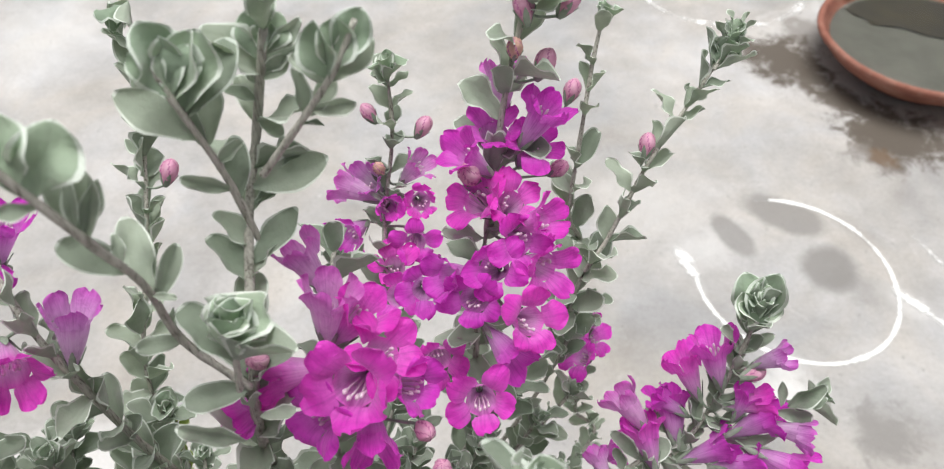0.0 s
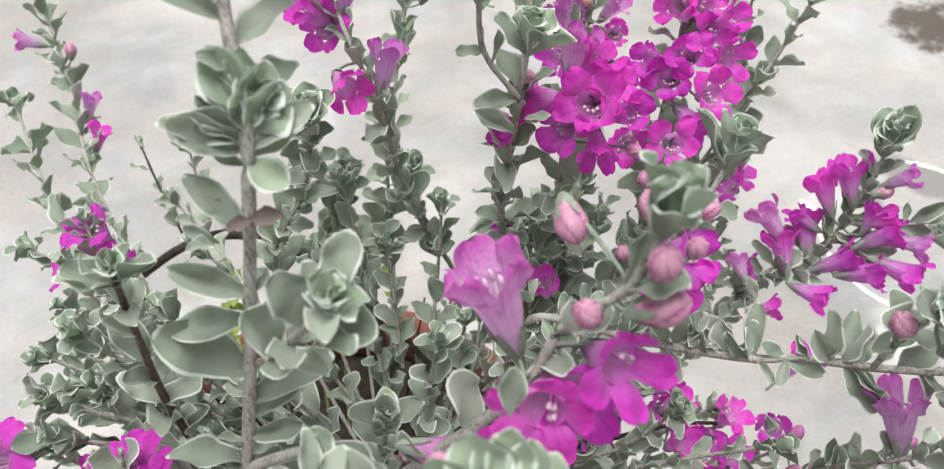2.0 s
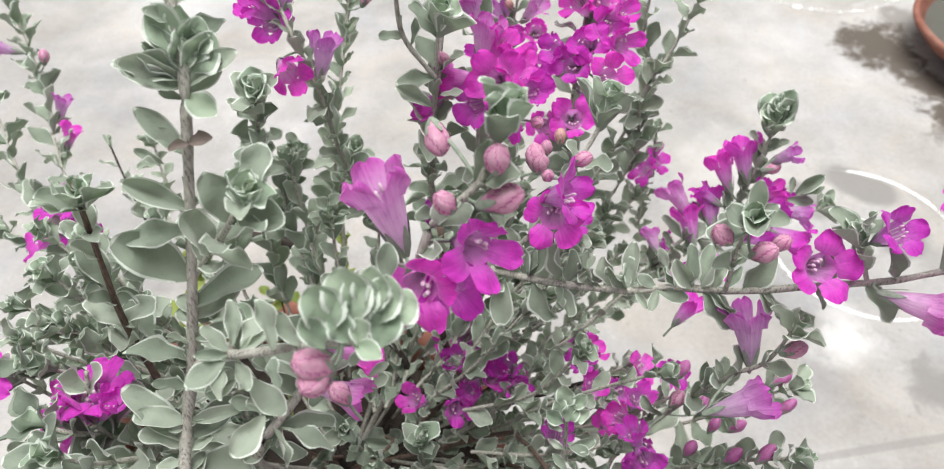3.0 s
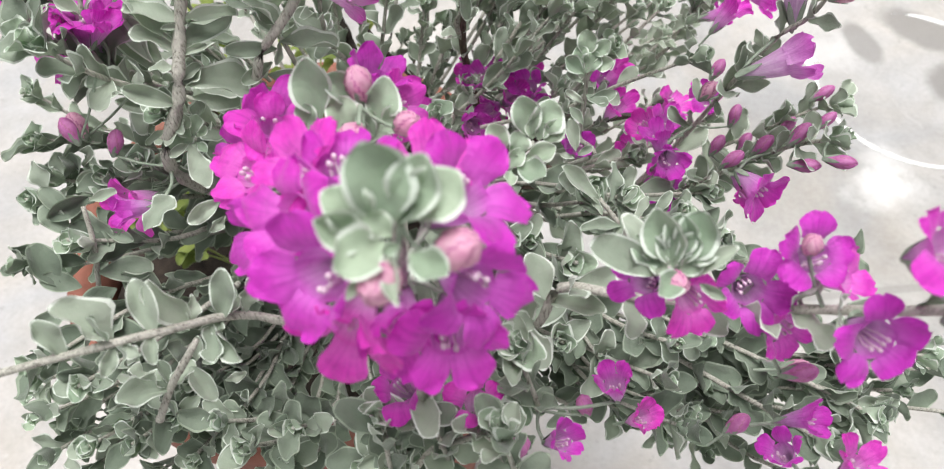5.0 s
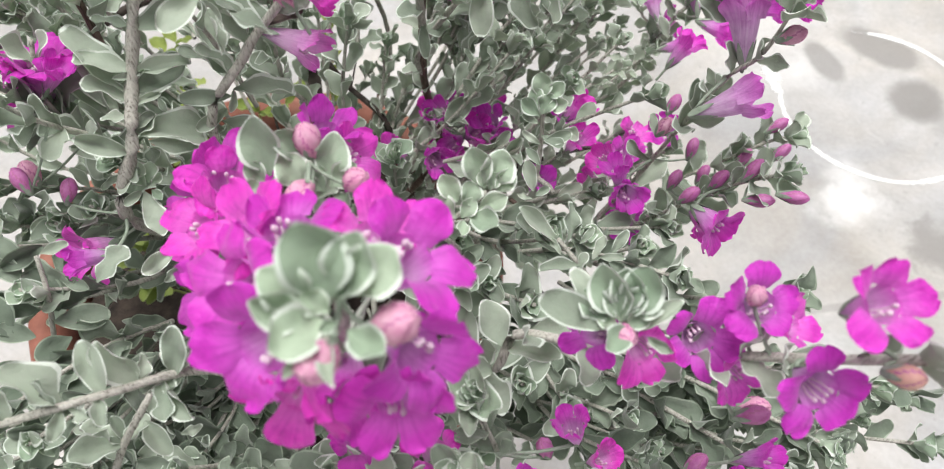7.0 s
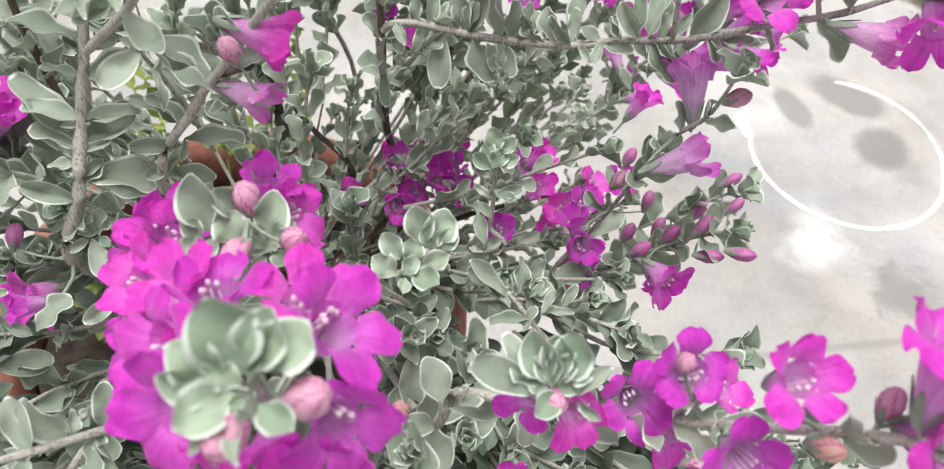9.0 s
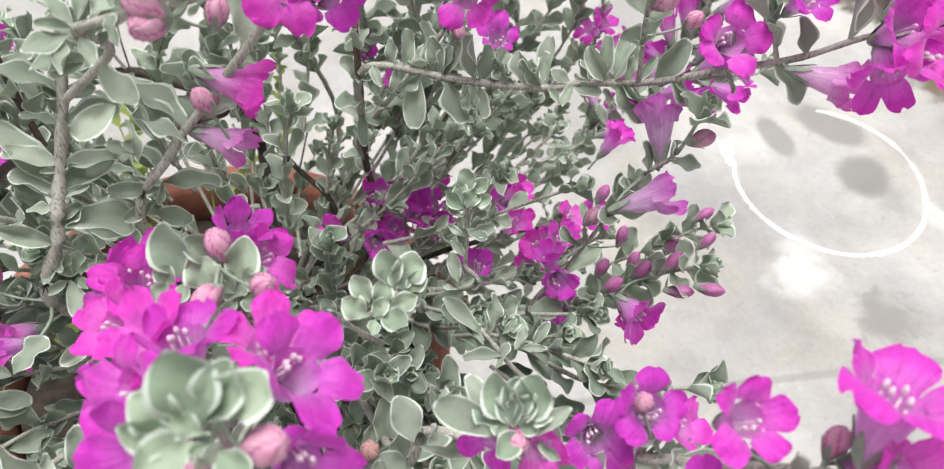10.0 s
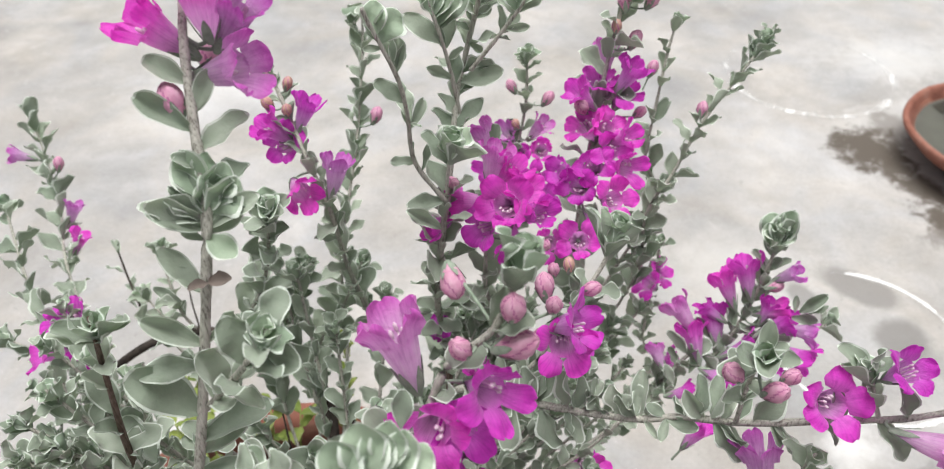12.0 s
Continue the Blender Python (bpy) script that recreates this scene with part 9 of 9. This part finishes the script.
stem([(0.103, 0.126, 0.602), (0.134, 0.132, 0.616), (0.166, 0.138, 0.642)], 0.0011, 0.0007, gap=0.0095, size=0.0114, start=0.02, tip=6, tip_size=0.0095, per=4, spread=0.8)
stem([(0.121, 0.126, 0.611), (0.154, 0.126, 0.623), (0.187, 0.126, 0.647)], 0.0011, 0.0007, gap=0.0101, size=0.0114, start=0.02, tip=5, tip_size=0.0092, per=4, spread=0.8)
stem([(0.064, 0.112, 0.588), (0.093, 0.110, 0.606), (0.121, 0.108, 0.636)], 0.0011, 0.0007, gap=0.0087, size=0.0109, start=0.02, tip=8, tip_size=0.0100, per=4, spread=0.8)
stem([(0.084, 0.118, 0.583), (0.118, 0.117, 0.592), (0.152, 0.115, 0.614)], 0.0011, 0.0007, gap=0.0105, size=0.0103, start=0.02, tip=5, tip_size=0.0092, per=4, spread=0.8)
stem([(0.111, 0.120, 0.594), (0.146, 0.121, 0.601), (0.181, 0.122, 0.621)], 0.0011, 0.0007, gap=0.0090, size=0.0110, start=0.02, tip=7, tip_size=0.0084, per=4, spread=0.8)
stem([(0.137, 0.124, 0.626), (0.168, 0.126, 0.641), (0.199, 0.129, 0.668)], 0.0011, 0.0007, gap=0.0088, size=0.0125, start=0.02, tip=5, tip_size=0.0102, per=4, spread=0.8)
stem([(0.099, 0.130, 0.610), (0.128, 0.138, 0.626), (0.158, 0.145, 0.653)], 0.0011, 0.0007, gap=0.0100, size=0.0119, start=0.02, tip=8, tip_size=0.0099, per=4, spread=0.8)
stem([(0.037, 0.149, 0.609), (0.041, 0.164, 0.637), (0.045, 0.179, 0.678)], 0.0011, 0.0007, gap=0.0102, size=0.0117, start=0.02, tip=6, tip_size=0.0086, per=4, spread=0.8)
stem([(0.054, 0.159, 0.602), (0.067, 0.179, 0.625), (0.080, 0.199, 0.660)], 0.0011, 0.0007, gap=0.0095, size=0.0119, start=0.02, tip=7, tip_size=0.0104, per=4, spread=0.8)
stem([(0.085, 0.149, 0.637), (0.106, 0.159, 0.660), (0.128, 0.169, 0.695)], 0.0011, 0.0007, gap=0.0104, size=0.0114, start=0.02, tip=8, tip_size=0.0097, per=4, spread=0.8)
stem([(0.117, 0.150, 0.649), (0.143, 0.160, 0.668), (0.169, 0.170, 0.699)], 0.0011, 0.0007, gap=0.0089, size=0.0103, start=0.02, tip=6, tip_size=0.0097, per=4, spread=0.8)
stem([(0.049, 0.131, 0.596), (0.063, 0.134, 0.625), (0.077, 0.137, 0.666)], 0.0011, 0.0007, gap=0.0103, size=0.0119, start=0.02, tip=6, tip_size=0.0099, per=4, spread=0.8)
stem([(0.072, 0.172, 0.621), (0.092, 0.190, 0.640), (0.112, 0.209, 0.672)], 0.0011, 0.0007, gap=0.0104, size=0.0110, start=0.02, tip=8, tip_size=0.0101, per=4, spread=0.8)
stem([(0.091, 0.162, 0.645), (0.113, 0.174, 0.667), (0.135, 0.186, 0.700)], 0.0011, 0.0007, gap=0.0092, size=0.0101, start=0.02, tip=5, tip_size=0.0087, per=4, spread=0.8)
stem([(0.086, 0.017, 0.628), (0.113, 0.004, 0.645), (0.140, -0.008, 0.674)], 0.0011, 0.0007, gap=0.0085, size=0.0125, start=0.02, tip=8, tip_size=0.0087, per=4, spread=0.8, kind='old')
stem([(0.101, 0.018, 0.623), (0.131, 0.004, 0.635), (0.161, -0.009, 0.659)], 0.0011, 0.0007, gap=0.0088, size=0.0135, start=0.02, tip=8, tip_size=0.0095, per=4, spread=0.8, kind='old')
stem([(0.114, 0.018, 0.628), (0.147, 0.010, 0.639), (0.179, 0.003, 0.661)], 0.0011, 0.0007, gap=0.0099, size=0.0132, start=0.02, tip=5, tip_size=0.0095, per=4, spread=0.8, kind='old')
stem([(0.134, 0.006, 0.638), (0.165, -0.004, 0.650), (0.196, -0.014, 0.675)], 0.0011, 0.0007, gap=0.0103, size=0.0120, start=0.02, tip=6, tip_size=0.0081, per=4, spread=0.8, kind='old')
stem([(0.150, 0.021, 0.630), (0.185, 0.015, 0.635), (0.220, 0.009, 0.653)], 0.0011, 0.0007, gap=0.0089, size=0.0122, start=0.02, tip=6, tip_size=0.0081, per=4, spread=0.8, kind='old')
stem([(0.166, 0.002, 0.645), (0.200, -0.004, 0.653), (0.235, -0.010, 0.673)], 0.0011, 0.0007, gap=0.0099, size=0.0137, start=0.02, tip=6, tip_size=0.0085, per=4, spread=0.8, kind='old')
stem([(0.181, 0.008, 0.655), (0.215, 0.002, 0.665), (0.248, -0.004, 0.686)], 0.0011, 0.0007, gap=0.0088, size=0.0133, start=0.02, tip=7, tip_size=0.0098, per=4, spread=0.8, kind='old')
stem([(0.197, 0.004, 0.651), (0.232, -0.002, 0.658), (0.266, -0.007, 0.677)], 0.0011, 0.0007, gap=0.0105, size=0.0128, start=0.02, tip=5, tip_size=0.0095, per=4, spread=0.8, kind='old')
stem([(0.214, 0.009, 0.655), (0.249, 0.007, 0.661), (0.285, 0.004, 0.679)], 0.0011, 0.0007, gap=0.0095, size=0.0154, start=0.02, tip=7, tip_size=0.0104, per=4, spread=0.8, kind='old')
stem([(0.214, -0.002, 0.663), (0.247, -0.011, 0.671), (0.281, -0.020, 0.692)], 0.0011, 0.0007, gap=0.0088, size=0.0132, start=0.02, tip=8, tip_size=0.0089, per=4, spread=0.8, kind='old')
stem([(0.183, -0.008, 0.665), (0.215, -0.020, 0.675), (0.247, -0.031, 0.697)], 0.0011, 0.0007, gap=0.0104, size=0.0142, start=0.02, tip=7, tip_size=0.0100, per=4, spread=0.8, kind='old')
stem([(0.160, -0.008, 0.649), (0.192, -0.018, 0.659), (0.224, -0.028, 0.681)], 0.0011, 0.0007, gap=0.0101, size=0.0147, start=0.02, tip=6, tip_size=0.0081, per=4, spread=0.8, kind='old')
stem([(0.140, 0.002, 0.628), (0.174, -0.010, 0.635), (0.207, -0.021, 0.653)], 0.0011, 0.0007, gap=0.0099, size=0.0131, start=0.02, tip=7, tip_size=0.0101, per=4, spread=0.8, kind='old')
stem([(0.106, 0.008, 0.617), (0.139, -0.004, 0.623), (0.173, -0.016, 0.641)], 0.0011, 0.0007, gap=0.0104, size=0.0128, start=0.02, tip=8, tip_size=0.0089, per=4, spread=0.8, kind='old')
stem([(0.096, 0.014, 0.621), (0.122, -0.006, 0.633), (0.148, -0.026, 0.658)], 0.0011, 0.0007, gap=0.0090, size=0.0125, start=0.02, tip=6, tip_size=0.0092, per=4, spread=0.8, kind='old')
stem([(0.197, 0.004, 0.671), (0.230, -0.001, 0.682), (0.264, -0.006, 0.705)], 0.0011, 0.0007, gap=0.0088, size=0.0131, start=0.02, tip=8, tip_size=0.0097, per=4, spread=0.8, kind='old')
stem([(0.174, 0.016, 0.660), (0.207, 0.010, 0.670), (0.240, 0.004, 0.693)], 0.0011, 0.0007, gap=0.0091, size=0.0130, start=0.02, tip=5, tip_size=0.0097, per=4, spread=0.8, kind='old')
stem([(0.121, 0.029, 0.625), (0.155, 0.026, 0.632), (0.190, 0.023, 0.652)], 0.0011, 0.0007, gap=0.0104, size=0.0134, start=0.02, tip=5, tip_size=0.0101, per=4, spread=0.8, kind='old')
bloom(0.1063, 0.1349, 0.6679, -0.18, -0.30, 0.94, 0.83, BELL)
bloom(0.1514, 0.1243, 0.6738, 0.31, -0.15, 0.94, 0.87, BELL)
bloom(0.1752, 0.1248, 0.6651, 0.13, -0.13, 0.98, 0.82, BELL)
bloom(0.1343, 0.0982, 0.6690, 0.04, 0.01, 1.00, 0.84, BELL)
bloom(0.1615, 0.1192, 0.6482, -0.26, -0.43, 0.86, 0.89, BELL)
bloom(0.0828, 0.1140, 0.6568, 0.36, -0.74, 0.57, 0.90, BELL)
bloom(0.1925, 0.1347, 0.6745, -0.14, -0.67, 0.73, 0.82, BELL)
# leafy feet of the flowering stems
stem([(0.092, 0.221, 0.639), (0.104, 0.235, 0.667), (0.109, 0.241, 0.694)], 0.0011, 0.0007, gap=0.0085, size=0.0145, start=0.02, tip=7, tip_size=0.0105, per=4, spread=0.9)
stem([(0.074, 0.218, 0.651), (0.082, 0.232, 0.679), (0.082, 0.238, 0.706)], 0.0011, 0.0007, gap=0.0085, size=0.0145, start=0.02, tip=7, tip_size=0.0105, per=4, spread=0.9)
stem([(0.108, 0.216, 0.630), (0.125, 0.230, 0.657), (0.134, 0.236, 0.685)], 0.0011, 0.0007, gap=0.0085, size=0.0145, start=0.02, tip=7, tip_size=0.0105, per=4, spread=0.9)
stem([(0.127, 0.235, 0.619), (0.149, 0.249, 0.647), (0.163, 0.255, 0.674)], 0.0011, 0.0007, gap=0.0085, size=0.0145, start=0.02, tip=7, tip_size=0.0105, per=4, spread=0.9)
stem([(0.139, 0.250, 0.619), (0.164, 0.264, 0.647), (0.181, 0.270, 0.674)], 0.0011, 0.0007, gap=0.0085, size=0.0145, start=0.02, tip=7, tip_size=0.0105, per=4, spread=0.9)
stem([(0.083, 0.199, 0.645), (0.093, 0.213, 0.673), (0.095, 0.219, 0.700)], 0.0011, 0.0007, gap=0.0085, size=0.0145, start=0.02, tip=7, tip_size=0.0105, per=4, spread=0.9)
stem([(0.102, 0.204, 0.635), (0.117, 0.218, 0.662), (0.124, 0.224, 0.690)], 0.0011, 0.0007, gap=0.0085, size=0.0145, start=0.02, tip=7, tip_size=0.0105, per=4, spread=0.9)
stem([(0.120, 0.212, 0.617), (0.141, 0.226, 0.645), (0.153, 0.232, 0.672)], 0.0011, 0.0007, gap=0.0085, size=0.0145, start=0.02, tip=7, tip_size=0.0105, per=4, spread=0.9)
stem([(0.069, 0.196, 0.658), (0.075, 0.210, 0.686), (0.073, 0.216, 0.713)], 0.0011, 0.0007, gap=0.0085, size=0.0145, start=0.02, tip=7, tip_size=0.0105, per=4, spread=0.9)

# ---- woody foot ----
stem([(0.0, 0.145, 0.465), (0.002, 0.142, 0.495), CROWN], 0.0085, 0.0055, gap=0, mat=WOOD, name="trunk")
for foot_ in ((0.03, 0.155, 0.56), (0.0, 0.13, 0.565), (0.055, 0.135, 0.575), (-0.045, 0.145, 0.56), (0.045, 0.085, 0.615), (0.02, 0.065, 0.62), (-0.02, 0.105, 0.58)):
    stem([(0.0, 0.142, 0.492), (0.45 * foot_[0], 0.142 + 0.45 * (foot_[1] - 0.142), 0.53), foot_], 0.0036, 0.0016, gap=0, mat=WOOD, name="limb")

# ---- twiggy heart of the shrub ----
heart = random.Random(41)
# Inner leaves take the darker colour, which holds the shade of the heart.
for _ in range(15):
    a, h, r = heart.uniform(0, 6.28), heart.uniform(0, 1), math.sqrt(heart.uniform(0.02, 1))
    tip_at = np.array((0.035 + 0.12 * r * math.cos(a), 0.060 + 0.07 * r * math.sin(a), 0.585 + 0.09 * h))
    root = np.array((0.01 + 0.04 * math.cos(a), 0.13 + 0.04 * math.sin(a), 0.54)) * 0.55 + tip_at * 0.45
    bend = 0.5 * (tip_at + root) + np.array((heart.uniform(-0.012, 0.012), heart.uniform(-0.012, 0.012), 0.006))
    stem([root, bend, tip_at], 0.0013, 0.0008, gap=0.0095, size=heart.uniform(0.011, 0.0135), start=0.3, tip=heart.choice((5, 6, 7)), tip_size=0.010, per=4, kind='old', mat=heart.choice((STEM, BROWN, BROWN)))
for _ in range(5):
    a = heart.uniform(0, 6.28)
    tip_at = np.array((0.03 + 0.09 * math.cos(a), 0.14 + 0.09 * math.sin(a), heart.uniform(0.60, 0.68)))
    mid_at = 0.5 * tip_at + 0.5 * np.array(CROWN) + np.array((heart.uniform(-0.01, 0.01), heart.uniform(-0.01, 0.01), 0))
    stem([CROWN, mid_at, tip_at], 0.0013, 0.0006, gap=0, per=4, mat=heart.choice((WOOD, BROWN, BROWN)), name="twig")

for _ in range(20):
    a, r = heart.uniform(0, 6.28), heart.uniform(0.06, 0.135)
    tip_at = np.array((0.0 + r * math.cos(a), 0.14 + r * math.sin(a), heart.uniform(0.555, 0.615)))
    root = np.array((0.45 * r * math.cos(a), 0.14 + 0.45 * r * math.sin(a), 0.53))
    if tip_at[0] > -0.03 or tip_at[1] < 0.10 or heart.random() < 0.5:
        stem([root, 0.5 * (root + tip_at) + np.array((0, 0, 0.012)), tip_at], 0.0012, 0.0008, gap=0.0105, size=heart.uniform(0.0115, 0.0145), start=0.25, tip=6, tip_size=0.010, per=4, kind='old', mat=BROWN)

# ---- pot, soil, weed ----
POT = (-0.045, 0.136)


def terracotta_pot():
    pot = tagged(new("terracotta_pot"), "tall weathered terracotta pot holding the shrub, standing on cement", "plant pot")
    pot.location = (*POT, 0)
    body = revolve(((0.0, 0.0), (0.104, 0.0), (0.108, 0.01), (0.145, 0.455), (0.140, 0.465), (0.130, 0.455), (0.122, 0.35), (0.0, 0.34)), 72, 0.02)
    part("body", mesh_from("body", *body, (TERRACOTTA,)), pot)
    rim = revolve(((0.1455, 0.458), (0.156, 0.465), (0.161, 0.482), (0.161, 0.502), (0.156, 0.513), (0.146, 0.513), (0.140, 0.503), (0.137, 0.465), (0.1455, 0.458)), 72, 0.012)
    part("rim", mesh_from("rim", *rim, (TERRACOTTA,)), pot)


terracotta_pot()


def soil():
    verts, faces, n, rings = [], [], 40, 7
    for k in range(rings):
        for i in range(n):
            a, r = 2 * math.pi * i / n, 0.1355 * (k + 0.02) / (rings - 1)
            z = 0.475 + 0.012 * noise.noise((r * 40 * math.cos(a), r * 40 * math.sin(a), 1.0)) + 0.012 * (1 - k / (rings - 1))
            verts.append((r * math.cos(a), r * math.sin(a), z))
    for k in range(rings - 1):
        faces += [(k * n + i, k * n + (i + 1) % n, (k + 1) * n + (i + 1) % n, (k + 1) * n + i) for i in range(n)]
    ob = tagged(new("potting_soil", mesh_from("potting_soil", verts, faces, (SOIL,))), "dark crumbly potting soil filling the terracotta pot", "soil")
    ob.location = (*POT, 0)


soil()

def weed(x, y, z, count):
    """A lime-green weed shoot rooted in the pot."""
    NUMBER[0] += 1
    rng = random.Random(NUMBER[0])
    tip = np.array((x, y, z))
    foot = np.array((POT[0] + (x - POT[0]) * 0.55, POT[1] + (y - POT[1]) * 0.55, 0.478))
    top = tagged(new("weed"), "small lime-green weed growing from the potting soil", "weed", "weeds in the pot")
    top.location = foot
    path = smooth_path([foot * 0, (tip - foot) * 0.5 + np.array((0, 0, 0.006)), tip - foot], 4)
    v, f = tube(path, 0.0009, 0.0006, rng, 6)
    part("stalk", mesh_from("stalk", v, f, (LIME,)), top)
    for k in range(count):
        a, p = k * 2.4, path[-1 - (k // 2) % 6]
        ob = part("leaf", LEAF_MESHES["lime"][k % 5], top)
        ob.matrix_local = Matrix(leaf_matrix(p, np.array((math.cos(a), math.sin(a), 0.35)), np.array((0, 0, 1.0)), rng.uniform(0.012, 0.019)).tolist())


weed(-0.141, 0.255, 0.577, 7)
weed(-0.134, 0.261, 0.582, 6)
weed(-0.077, 0.248, 0.564, 6)
weed(-0.054, 0.246, 0.561, 5)
weed(-0.133, 0.214, 0.552, 9)
weed(-0.121, 0.219, 0.556, 8)
weed(-0.140, 0.225, 0.563, 8)
weed(-0.128, 0.120, 0.535, 8)
weed(-0.146, 0.104, 0.545, 7)
weed(-0.112, 0.092, 0.530, 8)

# ---- the yard ----
def ground():
    n, size, verts, faces = 60, 60.0, [], []
    steps = [math.copysign(abs(t) ** 3, t) for t in np.linspace(-1, 1, n + 1)]
    for b in steps:
        for a in steps:
            verts.append((a * size + 0.3, b * size + 0.6, 0.0))
    for j in range(n):
        faces += [(j * (n + 1) + i, j * (n + 1) + i + 1, (j + 1) * (n + 1) + i + 1, (j + 1) * (n + 1) + i) for i in range(n)]
    tagged(new("ground", mesh_from("ground", verts, faces, (CEMENT,))), "worn pale grey cement yard with stains and chalk", "ground", kind="structure")


ground()


def chalk_ring(x, y, rx, ry, turn, wide, start, sweep, seed, label, full=1.0):
    """A hand-drawn chalk line along part of an ellipse; its cover fades across the line."""
    rng, rows, cols = random.Random(seed), 120, 5
    verts, faces, cover = [], [], []
    for k in range(rows + 1):
        f = k / rows
        a = radians(start + sweep * f)
        bend = 1 + 0.02 * noise.noise((f * 5, seed, 0))
        w = wide * (1 + 0.35 * noise.noise((f * 11, seed + 7, 0)))
        for c in range(cols):
            t = (c / (cols - 1) - 0.5) * 2
            px, py = (rx * bend + t * w) * math.cos(a), (ry * bend + t * w) * math.sin(a)
            ct, st = math.cos(radians(turn)), math.sin(radians(turn))
            verts.append((x + px * ct - py * st, y + px * st + py * ct, 0.0012))
            cover.append(1.05 * full * (1 - abs(t) ** 1.6) * min(1, f * 14, (1 - f) * 14) * (0.85 + 0.3 * noise.noise((f * 17, seed + 3, 0))))
    for k in range(rows):
        faces += [(k * cols + c, k * cols + c + 1, (k + 1) * cols + c + 1, (k + 1) * cols + c) for c in range(cols - 1)]
    me = mesh_from("chalk_ring", verts, faces, (CHALK,))
    me.attributes.new("cover", "FLOAT", "POINT").data.foreach_set("value", np.array(cover, dtype=np.float32))
    tagged(new("chalk_ring", me), label, "chalk drawing")


def chalk_mark(points, wide, seed, label, full):
    """A short smeared chalk stroke along the points."""
    path, cols = smooth_path([(x, y, 0.0014) for x, y in points], 8), 5
    verts, faces, cover, rows = [], [], [], len(path)
    for k in range(rows):
        d = path[min(k + 1, rows - 1)] - path[max(k - 1, 0)]
        side, f = np.array((-d[1], d[0], 0)) / (np.linalg.norm(d) + 1e-9), k / (rows - 1)
        for c in range(cols):
            t = (c / (cols - 1) - 0.5) * 2
            verts.append(path[k] + side * t * wide * (1 + 0.5 * noise.noise((f * 6, seed, 2.0))))
            cover.append(full * (1 - abs(t) ** 1.5) * min(1, f * 5, (1 - f) * 5))
    for k in range(rows - 1):
        faces += [(k * cols + c, k * cols + c + 1, (k + 1) * cols + c + 1, (k + 1) * cols + c) for c in range(cols - 1)]
    me = mesh_from("chalk_mark", verts, faces, (CHALK,))
    me.attributes.new("cover", "FLOAT", "POINT").data.foreach_set("value", np.array(cover, dtype=np.float32))
    tagged(new("chalk_mark", me), label, "chalk drawing")


def water_bowl(x, y, r):
    bowl = tagged(new("water_bowl"), "shallow terracotta bowl of murky water on damp cement", "bowl")
    bowl.location = (x, y, 0)
    h = r * 0.42
    shell = revolve(((0.0, 0.002), (r * 0.58, 0.002), (r * 0.64, 0.012), (r * 0.86, h * 0.50), (r * 0.965, h * 0.80), (r * 0.99, h * 0.84), (r * 1.005, h * 0.94), (r * 0.995, h), (r * 0.97, h * 1.005),
                     (r * 0.945, h * 0.98), (r * 0.93, h * 0.86), (r * 0.80, h * 0.5), (r * 0.55, h * 0.18), (0.0, h * 0.16)), 96, 0.012)
    part("shell", mesh_from("shell", *shell, (TERRACOTTA,)), bowl)
    bed = revolve(((0.0, h * 0.62), (r * 0.55, h * 0.63), (r * 0.78, h * 0.65), (r * 0.875, h * 0.68)), 64, 0.01)
    part("sediment", mesh_from("sediment", *bed, (SEDIMENT,)), bowl, "grey silt on the bowl's bottom")
    film, n = [], 40
    for k in range(n):
        a = radians(-28 + 160 * k / (n - 1))
        film.append((0.82 * r * math.cos(a), 0.82 * r * math.sin(a), h * 0.70))
    far, along = Vector((math.cos(radians(52)), math.sin(radians(52)), 0)), Vector((math.cos(radians(142)), math.sin(radians(142)), 0))
    for k in range(n):
        f = 0.78 - 1.56 * k / (n - 1)
        p = along * f * r + far * r * (0.14 - 0.10 * f + 0.16 * noise.noise((f * 3.2, 4.0, 0)) + 0.05 * noise.noise((f * 11, 7.0, 0)))
        film.append((p.x, p.y, h * 0.70))
    n = len(film)
    part("algae", mesh_from("algae", film, [tuple(range(n))], (ALGAE,)), bowl, "olive-brown film of algae")
    surf = revolve(((r * 0.905, h * 0.79), (r * 0.45, h * 0.79), (0.0, h * 0.79)), 64)
    part("water", mesh_from("water", *surf, (WATER,)), bowl, "still murky water").visible_shadow = False


chalk_ring(0.673, 0.888, 0.174, 0.161, -91.7, 0.0062, -101, 293, 1, "white chalk ring drawn on the cement, smudged by feet")
chalk_ring(0.769, 1.832, 0.208, 0.208, 0, 0.016, 120, 300, 2, "faded white chalk ring drawn near the water bowl", 0.52)
chalk_mark(((0.480, 0.955), (0.500, 0.930), (0.508, 0.880)), 0.018, 11, "smudged white chalk end beside the drawn ring", 0.85)
chalk_mark(((0.815, 0.860), (0.842, 0.831), (0.862, 0.806), (0.890, 0.760)), 0.013, 12, "smeared white chalk tail running off the ring", 0.8)
chalk_mark(((0.895, 0.985), (0.917, 0.932), (0.935, 0.885)), 0.009, 13, "faint white chalk scuff on the cement", 0.45)
water_bowl(1.094, 1.451, 0.216)
